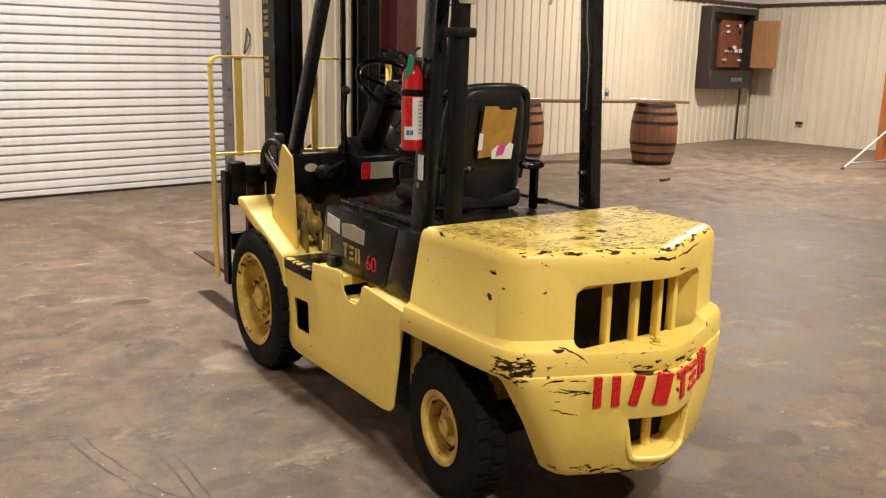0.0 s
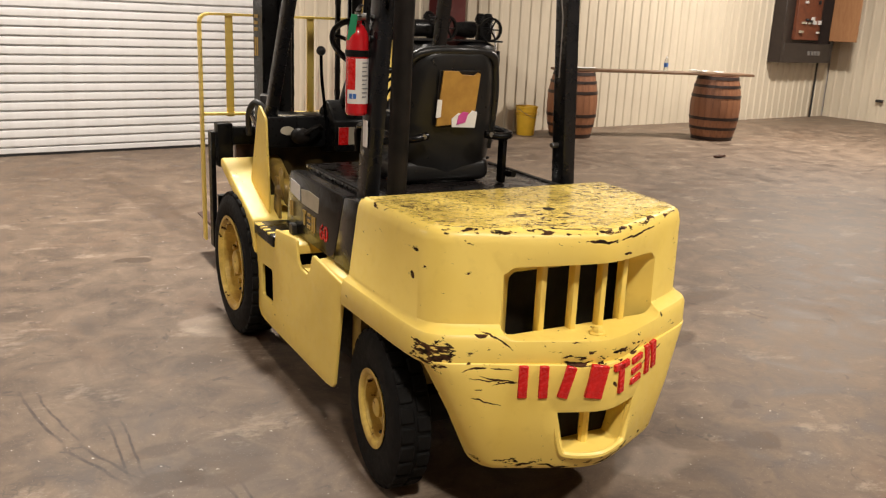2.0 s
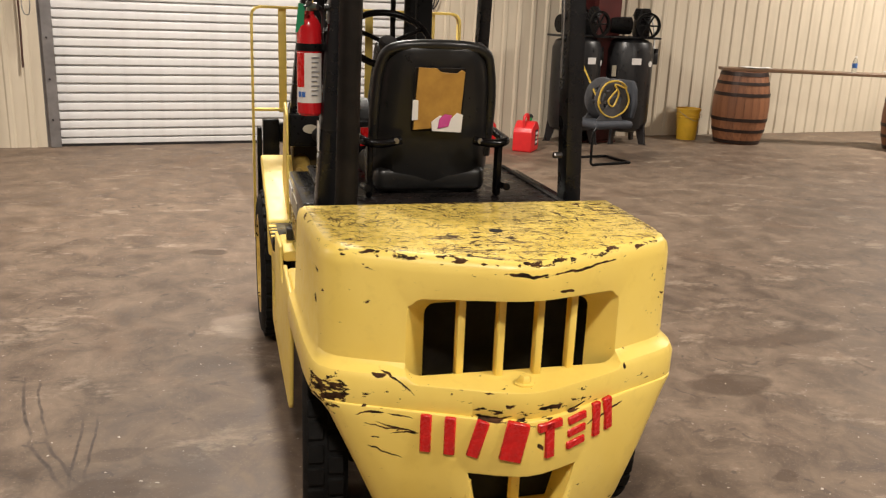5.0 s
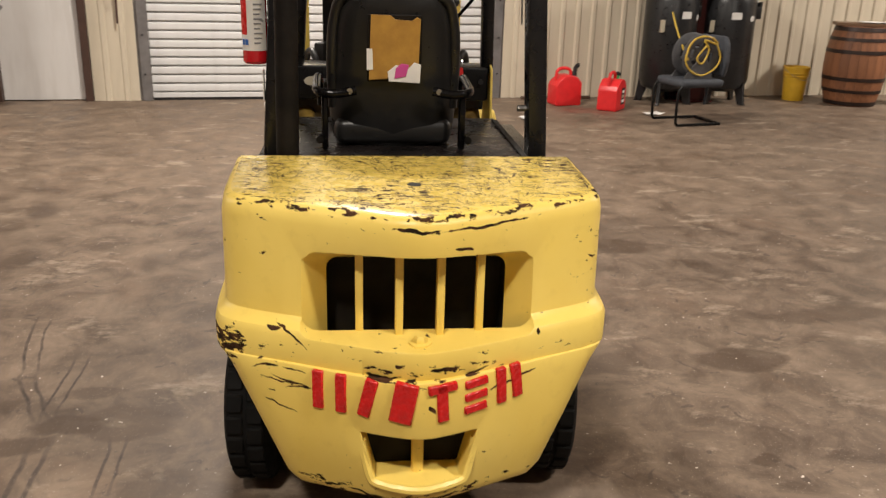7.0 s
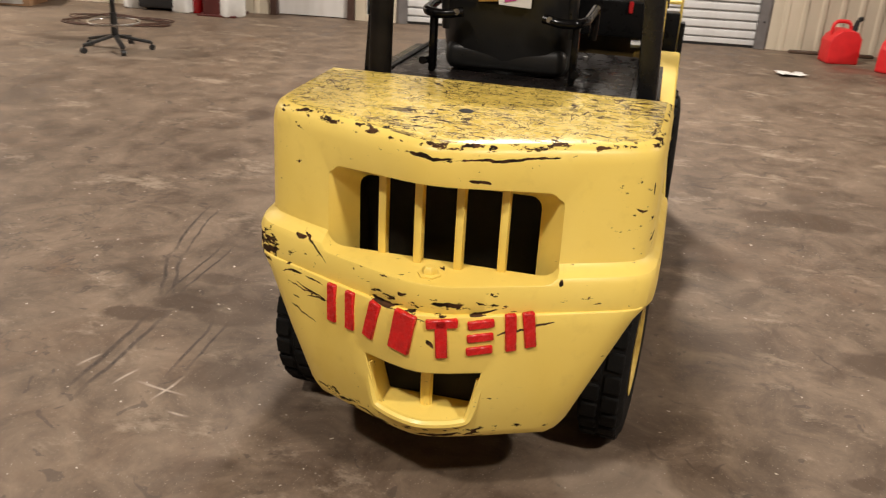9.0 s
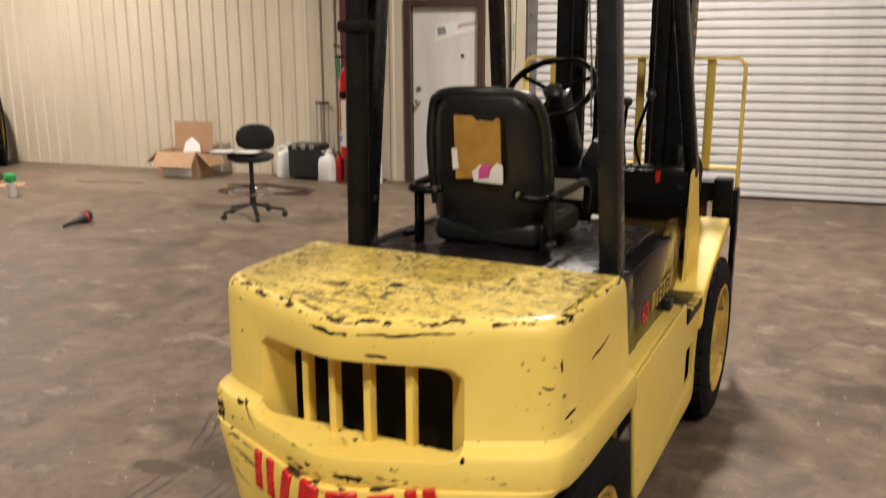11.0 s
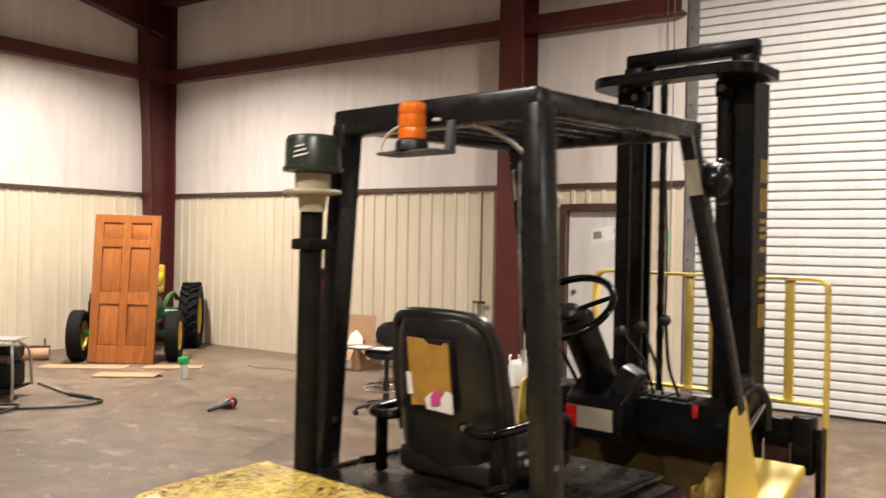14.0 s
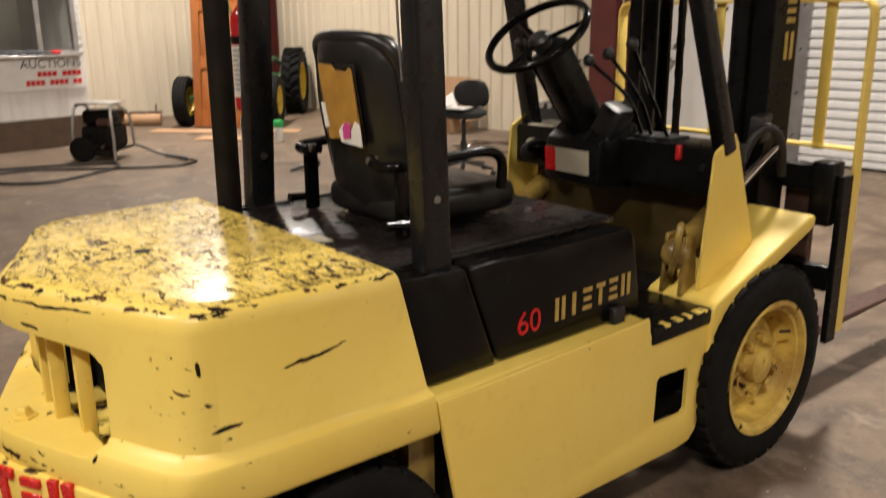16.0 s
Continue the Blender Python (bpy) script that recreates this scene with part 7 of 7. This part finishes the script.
wirecoil = thing("cable_coil", "thin brown cable loosely coiled on the floor", "cable", place(-4.4, 7.36))
bm = mesh()
pts = []
for k in range(60):
    a = 0.55 * k
    r = 0.42 + 0.10 * math.sin(1.7 * k)
    pts.append((r * math.cos(a) * 1.2 + 0.05 * math.sin(k), r * math.sin(a) * 0.8, 0.008 + 0.004 * (k % 3)))
tube(bm, smooth_path(pts, 3), 0.006, 6)
part("cable_loop", bm, RUSTY, wirecoil)


# tractor behind the leaning door
def tractor_wheel(parent, r, w, x, y, turn, lugs):
    ob = new("wheel")
    ob.parent = parent
    ob.matrix_basis = pose(x, y, r, 0, 0, turn)
    m = pose(0, 0, 0, 0, 90, 0)
    bm = mesh()
    q = r * 0.58
    lathe(bm, [(q, -w * 0.42), (r * 0.80, -w * 0.5), (r * 0.95, -w * 0.46), (r * 0.985, -w * 0.2), (r * 0.985, w * 0.2), (r * 0.95, w * 0.46), (r * 0.80, w * 0.5), (q, w * 0.42), (q, -w * 0.42)], 44, m)
    part("tyre", bm, RUBBER, ob)
    bm = mesh()
    if lugs:
        for k in range(22):
            for s in (-1, 1):
                mm = Matrix.Rotation(2 * math.pi * (k + 0.5 * (s > 0)) / 22, 4, "X") @ pose(0, 0, r * 0.955, 0, 0, 35 * s)
                x0, x1 = sorted((0.0, s * w * 0.52))
                box(bm, x0, x1, -0.022, 0.022, 0.0, 0.05, 0.006, 1, mm)
    else:
        for k in (-0.28, 0, 0.28):
            lathe(bm, [(r * 0.97, w * (k - 0.09)), (r, w * (k - 0.06)), (r, w * (k + 0.06)), (r * 0.97, w * (k + 0.09))], 44, m)
    tagged(part("tread", bm, RUBBER, ob), kind="stuff")
    bm = mesh()
    lathe(bm, [(q + 0.01, w * 0.42), (q - 0.02, w * 0.40), (q - 0.03, w * 0.2), (q * 0.5, w * 0.05), (q * 0.35, w * 0.15), (0, w * 0.16)], 32, m)
    lathe(bm, [(q + 0.01, -w * 0.42), (q - 0.02, -w * 0.40), (q - 0.03, -w * 0.2), (q * 0.5, -w * 0.05), (0, -w * 0.05)], 32, m)
    part("rim", bm, TRACTORYEL, ob, "yellow rim")
    return ob


tractor = thing("tractor", "green farm tractor with yellow rims, partly behind a door", "tractor", place(-8.70, 6.50, 0, 43))
# local -y points ahead; x across
tractor_wheel(tractor, 0.355, 0.19, -0.64, 0.02, 180, False)
tractor_wheel(tractor, 0.355, 0.19, 0.64, 0.02, 0, False)
tractor_wheel(tractor, 0.50, 0.30, -0.66, 1.62, 180, True)
tractor_wheel(tractor, 0.50, 0.30, 0.66, 1.62, 0, True)
bm = mesh()
box(bm, -0.56, 0.56, -0.04, 0.06, 0.34, 0.43, 0.012, 2)
part("front_axle", bm, TRACTORGREEN, tractor)
bm = mesh()
box(bm, -0.20, 0.20, -0.05, 1.05, 0.45, 1.05, 0.06, 3)
part("bonnet", bm, TRACTORGREEN, tractor, "green bonnet")
bm = mesh()
box(bm, -0.19, 0.19, 0.95, 1.75, 0.38, 0.80, 0.05, 2)
rod(bm, (-0.70, 1.62, 0.54), (0.70, 1.62, 0.54), 0.09, 16)
part("transmission", bm, TRACTORGREEN, tractor)
bm = mesh()
box(bm, -0.18, 0.18, -0.075, -0.05, 0.50, 1.0, 0.01, 1)
part("front_grille", bm, BLACK_DIRTY_SHADE, tractor)
for s in (-1, 1):
    bm = mesh()
    tube(bm, smooth_path([(0.24 * s, 0.2, 0.50), (0.40 * s, 0.22, 0.62), (0.45 * s, 0.5, 0.82), (0.44 * s, 1.1, 0.88), (0.46 * s, 1.5, 0.78)]), 0.035, 8)
    bar(bm, (0.36 * s, 0.16, 0.40), (0.34 * s, 0.16, 0.95), 0.06, 0.09, 0.008)
    part("loader_bracket", bm, TRACTORGREEN, tractor)
bm = mesh()
box(bm, -0.22, 0.22, 1.35, 1.75, 0.86, 0.98, 0.04, 3)
box(bm, -0.22, 0.22, 1.70, 1.82, 0.95, 1.30, 0.04, 3)
part("seat", bm, TRACTORYEL, tractor, "yellow tractor seat")
bm = mesh()
lathe(bm, [(0, 0.22), (0.055, 0.21), (0.072, 0.17), (0.07, 0.09), (0.045, 0.02), (0, 0.0)], 16, pose(0.32, 0.62, 1.0))
part("head_lamp", bm, TRACTORYEL, tractor, "yellow lamp housing")
bm = mesh()
rod(bm, (0.30, 0.62, 0.80), (0.30, 0.62, 1.02), 0.02, 8)
rod(bm, (0.12, 0.5, 1.0), (0.12, 0.5, 1.45), 0.028, 10)
part("exhaust", bm, BLACK_SAT, tractor)

# offcuts and small things near the door
for k, (u, v, w, d, turn) in enumerate(((-8.62, 5.80, 1.1, 0.3, 36), (-7.72, 6.52, 0.75, 0.28, 42), (-7.60, 5.72, 0.75, 0.32, 38))):
    bm = mesh()
    box(bm, -w / 2, w / 2, -d / 2, d / 2, 0.0, 0.012, 0.002, 1)
    struct("cardboard_sheet", bm, CARD, "flat brown cardboard sheet on the floor", "cardboard", place(u, v, 0.001 + 0.003 * k, turn), kind="")
spray = thing("spray_bottle", "small clear bottle with a bright green top", "bottle", place(-6.88, 6.02))
bm = mesh()
lathe(bm, [(0, 0.0), (0.045, 0.002), (0.05, 0.012), (0.05, 0.11), (0.055, 0.16), (0.03, 0.185), (0, 0.185)], 20)
part("bottle_body", bm, JUGWHITE, spray)
bm = mesh()
box(bm, -0.06, 0.05, -0.05, 0.05, 0.18, 0.27, 0.015, 2)
part("cap", bm, GREENCAP, spray)
bm = mesh()
tube(bm, smooth_path([(-0.12, 0, 0.01), (-0.05, 0.07, 0.012), (0.1, 0.06, 0.012), (0.14, 0, 0.01), (0.05, -0.04, 0.01), (-0.08, -0.03, 0.012)]), 0.009, 8)
struct("strap_loop", bm, HOSE, "black rubber strap on the floor", "strap", place(-7.32, 5.86, 0, 32), kind="")
torch = thing("hand_tool", "black tapered hand tool with a round red-banded head", "tool", place(-5.05, 5.12, 0.055, -6))
bm = mesh()
lathe(bm, [(0, 0.075), (0.03, 0.07), (0.055, 0.045), (0.06, 0.0), (0.05, -0.04), (0.028, -0.10), (0.02, -0.17), (0.014, -0.27), (0, -0.275)], 20, pose(0, 0, 0, -81, 0, 0))
part("tapered_body", bm, BLACKPLASTIC, torch)
bm = mesh()
lathe(bm, [(0.0605, 0.0), (0.0615, 0.002), (0.0580, -0.018), (0.056, -0.018), (0.0605, 0.0)], 20, pose(0, 0, 0, -81, 0, 0))
part("band", bm, RED, torch, "red and white band")
bm = mesh()
bar(bm, (0, 0.03, -0.01), (0, -0.2, -0.035), 0.012, 0.02, 0.004)
part("trigger", bm, BLACKPLASTIC, torch)
bm = mesh()
tube(bm, smooth_path([(-0.45, 0.05, 0.004), (-0.2, -0.04, 0.004), (0.1, 0.05, 0.004), (0.35, -0.02, 0.004), (0.5, 0.02, 0.004)]), 0.006, 6)
struct("twig_cord", bm, RUSTY, "thin brown cord lying on the floor", "cord", place(-6.65, 7.30, 0, 8), kind="")

# booth with a sliding window and a sign
booth = thing("sales_booth", "white sided sales booth with window and signboard", "booth", place(-8.56, 4.44, 0, 87.5))
# local x runs along -v from the near end, front faces -y
bm = mesh()
box(bm, -3.6, 0.0, 0.05, 2.0, 0.36, 1.10, 0.006, 1)
part("lower_wall", bm, BOOTHWHITE, booth)
bm = mesh()
box(bm, -3.62, 0.02, 0.03, 2.02, 0.0, 0.36, 0.006, 1)
part("skirt", bm, BROWNSKIRT, booth, "brown skirt board")
for name, x0, x1, z0, z1 in (("corner_post", -0.06, 0.0, 1.10, 2.08), ("corner_post", -3.6, -3.4, 1.10, 2.08), ("header", -3.4, -0.06, 1.84, 2.08)):
    bm = mesh()
    box(bm, x0, x1, 0.05, 0.15, z0, z1, 0.004, 1)
    wallp = part(name, bm, BOOTHWHITE, booth)
    z = z0 + 0.03
    while z < z1:
        bm = mesh()
        plate(bm, [(0.05, z), (0.036, z), (0.048, z + 0.085), (0.05, z + 0.085)], "x", x0, x1)
        part("siding_board", bm, BOOTHWHITE, wallp, smooth=0)
        z += 0.09
bm = mesh()
box(bm, -3.6, 0.0, 1.9, 2.0, 1.10, 2.08)
part("rear_wall", bm, BOOTHWHITE, booth, smooth=0)
bm = mesh()
box(bm, -0.1, 0.0, 0.15, 1.9, 1.10, 2.08)
part("end_wall", bm, BOOTHWHITE, booth, smooth=0)
bm = mesh()
box(bm, -3.66, 0.06, 0.0, 2.06, 2.08, 2.14, 0.01, 1)
part("roof", bm, BOOTHWHITE, booth)
for name, x0, x1, z0, z1 in (("window_frame", -1.75, -0.06, 1.10, 1.15), ("window_frame", -1.75, -0.06, 1.78, 1.84), ("window_frame", -0.12, -0.06, 1.15, 1.78), ("window_frame", -0.54, -0.48, 1.15, 1.78), ("window_frame", -1.75, -1.69, 1.15, 1.78)):
    bm = mesh()
    box(bm, x0, x1, 0.03, 0.12, z0, z1, 0.006, 1)
    part(name, bm, ALU, booth)
for x0, x1 in ((-0.48, -0.12), (-1.69, -0.54)):
    bm = mesh()
    box(bm, x0, x1, 0.07, 0.075, 1.15, 1.78)
    pane = part("pane", bm, GLASSPANE, booth, "clear window pane", 0)
    pane.visible_shadow = False
bm = mesh()
box(bm, -3.4, -1.75, 0.05, 0.15, 1.10, 1.84)
part("wall_panel", bm, BOOTHWHITE, booth, smooth=0)
bm = mesh()
box(bm, -1.80, -0.06, -0.05, 0.06, 1.085, 1.11, 0.004, 1)
sill = part("window_sill", bm, ALU, booth)
bm = mesh()
box(bm, -1.95, -0.03, 0.028, 0.046, 0.70, 1.075, 0.003, 1)
sign = part("signboard", bm, WHITE, booth, "white signboard with dark and red lettering")
me = letters("AUCTIONS", 0.142, 0.001)
me.materials.append(BLACKPLASTIC)
part("lettering", me, BLACKPLASTIC, sign, "black lettering", at=pose(-0.42, 0.0262, 1.0, 0, 0, 0))
for x, z, w, c in ((-1.30, 1.0, 0.56, BLACKPLASTIC), (-0.33, 0.885, 0.52, RED), (-0.40, 0.785, 0.66, RED), (-1.45, 0.885, 0.6, RED), (-1.45, 0.785, 0.6, RED)):
    n = int(w / 0.055)
    for k in range(n):
        if k % 5 == 4:
            continue
        bm = mesh()
        box(bm, x - w / 2 + k * w / n, x - w / 2 + (k + 0.86) * w / n, 0.0255, 0.028, z - 0.030, z + 0.030)
        part("text_bar", bm, c, sign, "", 0)
heap = thing("folded_cloth", "grey and red cloth heaped on the booth sill", "cloth", place(-8.56, 4.44, 1.111, 87.5))
bm = mesh()
for k in range(9):
    ball(bm, (-0.45 - 0.1 * k, 0.0, 0.02), 0.07, 10, (1.2, 0.55, 0.35 + 0.15 * (k % 3)))
part("cloth_folds", bm, CHAIRGREY, heap)
bm = mesh()
ball(bm, (-0.36, -0.01, 0.025), 0.055, 10, (1.3, 0.6, 0.5))
part("red_cloth", bm, RED, heap)

# pressure washer with its hose
washer = thing("pressure_washer", "black pressure washer on a tubular steel cart", "pressure washer", place(-7.36, 4.01, 0, 37) @ Matrix.Scale(1.06, 4))
for s in (-1, 1):
    bm = mesh()
    tube(bm, smooth_path([(0.21 * s, -0.24, 0.02), (0.22 * s, -0.25, 0.25), (0.20 * s, -0.22, 0.52), (0.19 * s, -0.16, 0.575)], 4) + smooth_path([(0.18 * s, -0.05, 0.58), (0.21 * s, 0.15, 0.45), (0.22 * s, 0.20, 0.10)], 4), 0.015, 8)
    part("frame_tube", bm, ALU, washer)
    bm = mesh()
    lathe(bm, [(0, -0.035), (0.10, -0.035), (0.128, -0.03), (0.13, 0.0), (0.128, 0.03), (0.10, 0.035), (0, 0.035)], 28, pose(-0.13, 0.25 * s, 0.13, 90, 0, 0))
    part("wheel", bm, RUBBER, washer)
bm = mesh()
box(bm, -0.20, 0.21, -0.19, 0.13, 0.585, 0.603, 0.006, 1)
part("top_plate", bm, ALU, washer)
bm = mesh()
bar(bm, (-0.22, -0.22, 0.09), (0.22, -0.22, 0.09), 0.03, 0.05, 0.006)
box(bm, -0.20, 0.20, -0.2, 0.2, 0.10, 0.12)
part("base_plate", bm, BLACK_DIRTY_SHADE, washer)
bm = mesh()
box(bm, -0.18, 0.18, -0.17, 0.16, 0.12, 0.36, 0.04, 2)
rod(bm, (-0.05, -0.18, 0.24), (-0.05, 0.1, 0.24), 0.09, 18)
engine = part("engine", bm, BLACK_DIRTY_SHADE, washer)
bm = mesh()
box(bm, -0.18, 0.17, -0.12, 0.17, 0.36, 0.52, 0.04, 2)
part("fuel_tank", bm, BLACK, washer)
bm = mesh()
rod(bm, (0.03, -0.17, 0.40), (0.15, -0.17, 0.40), 0.045, 14)
part("muffler", bm, RUSTY, washer)
bm = mesh()
rod(bm, (-0.06, -0.20, 0.24), (-0.06, -0.16, 0.24), 0.075, 18)
part("recoil_cover", bm, BLACK_SAT, washer)
for k in range(3):
    bm = mesh()
    rod(bm, (-0.12 + 0.09 * k, -0.20, 0.15), (-0.12 + 0.09 * k, -0.15, 0.15), 0.02, 8)
    part("pump_fitting", bm, ZINC, washer)
hose2 = thing("pressure_hose", "black rubber hose snaking over the floor", "hose", place(-6.93, 3.70, 0, -2.5))
bm = mesh()
path = [(0.10, 0.40, 0.20), (0.30, 0.62, 0.08), (0.45, 0.85, 0.02), (0.62, 0.80, 0.02), (0.68, 0.55, 0.02), (0.45, 0.15, 0.02), (0.05, -0.35, 0.02), (-0.2, -0.75, 0.02), (-0.1, -1.15, 0.02), (0.35, -1.1, 0.02), (0.62, -0.75, 0.02), (0.50, -0.25, 0.022), (0.30, 0.10, 0.04), (0.0, -0.20, 0.04), (-0.40, -0.75, 0.02), (-0.5, -1.3, 0.02), (0.1, -1.75, 0.02), (-0.3, -2.3, 0.02)]
tube(bm, smooth_path(path, 6), 0.014, 8)
part("hose_run", bm, HOSE, hose2)
bm = mesh()
rod(bm, (0.31, 0.62, 0.08), (0.43, 0.82, 0.03), 0.026, 10)
part("spray_gun", bm, BLACKPLASTIC, hose2)
pipe_th = thing("rolled_mat", "short brown roll with metal fittings on the floor", "roll", place(-9.75, 5.70, 0, 49))
bm = mesh()
rod(bm, (-0.62, 0, 0.085), (0.26, 0, 0.085), 0.085, 18)
part("roll", bm, CARD, pipe_th)
bm = mesh()
bar(bm, (-0.6, 0.0, 0.185), (0.27, 0.02, 0.185), 0.05, 0.03, 0.004)
rod(bm, (0.2, 0, 0.21), (0.2, 0, 0.30), 0.012, 8)
part("iron_bar", bm, RUSTY, pipe_th)

# hand chain of the roll-up door, conduit and notices
chain = thing("hand_chain", "thin steel hoist chain loop beside the roll-up door", "chain", place(ROLL_L - 0.24, NV - 0.32, 0))
for dx, z0 in ((0.0, 1.45), (0.075, 1.50)):
    bm = mesh()
    z = z0
    while z < ROLL_TOP:
        box(bm, dx - 0.006, dx + 0.006, -0.003, 0.003, z, z + 0.035)
        box(bm, dx - 0.003, dx + 0.003, -0.006, 0.006, z + 0.03, z + 0.065)
        z += 0.06
    tagged(part("chain_strand", bm, ZINC, chain, smooth=0), kind="stuff")
bm = mesh()
tube(bm, smooth_path([(0.0, 0, 1.46), (0.02, 0, 1.40), (0.06, 0, 1.40), (0.075, 0, 1.50)]), 0.006, 6)
part("hook", bm, ZINC, chain)
bm = mesh()
bar(bm, (0.05, -0.005, 1.62), (0.055, -0.005, 1.92), 0.012, 0.006, 0.001, (0, 1, 0))
part("green_tag", bm, GREENCAP, chain)
bm = mesh()
tube(bm, smooth_path([(0, 0, 0.3), (0, 0, 1.6), (0.02, 0, 2.1), (0.10, 0, 2.38)]), 0.010, 8)
struct("conduit", bm, ALU, "pale conduit running up the column", "conduit", place(-3.30, NV - 0.46, 0, 0), kind="")
bm = mesh()
box(bm, -0.075, 0.075, -0.004, 0.0, -0.10, 0.10, 0.001, 1)
notice = struct("wall_notice", bm, SEAL, "pale notice plate on the red column", "notice", place(-3.48, NV - 0.463, 2.80, 0), kind="")
bm = mesh()
tube(bm, smooth_path([(0, 0, 0.85), (0.01, 0, 1.4), (0.0, 0, 1.95), (-0.02, 0, 2.5)]), 0.012, 6)
struct("cable_drop", bm, RUSTY, "rusty cable hanging beside the roll-up door", "cable", place(ROLL_L - 0.30, NV - 0.06, 0), kind="")
bm = mesh()
tube(bm, smooth_path([(0.0, 0, 2.25), (0.04, 0, 2.15), (0.01, 0, 2.02), (-0.05, 0, 1.95), (-0.02, 0, 2.1), (0.0, 0, 2.25)]), 0.008, 6)
struct("cord_loop", bm, HOSE, "short cord looped on a wall nail", "cord", place(ROLL_R + 0.32, NV - 0.05, -0.35), kind="")
bm = mesh()
ball(bm, (0, 0, 0.02), 0.05, 10, (1.4, 0.5, 0.5))
bar(bm, (-0.1, 0.02, 0.02), (0.12, -0.03, 0.02), 0.05, 0.03, 0.008)
struct("debris", bm, RUSTY, "small brown scrap of debris on the floor", "debris", place(7.62, 5.59, 0, 18), kind="")
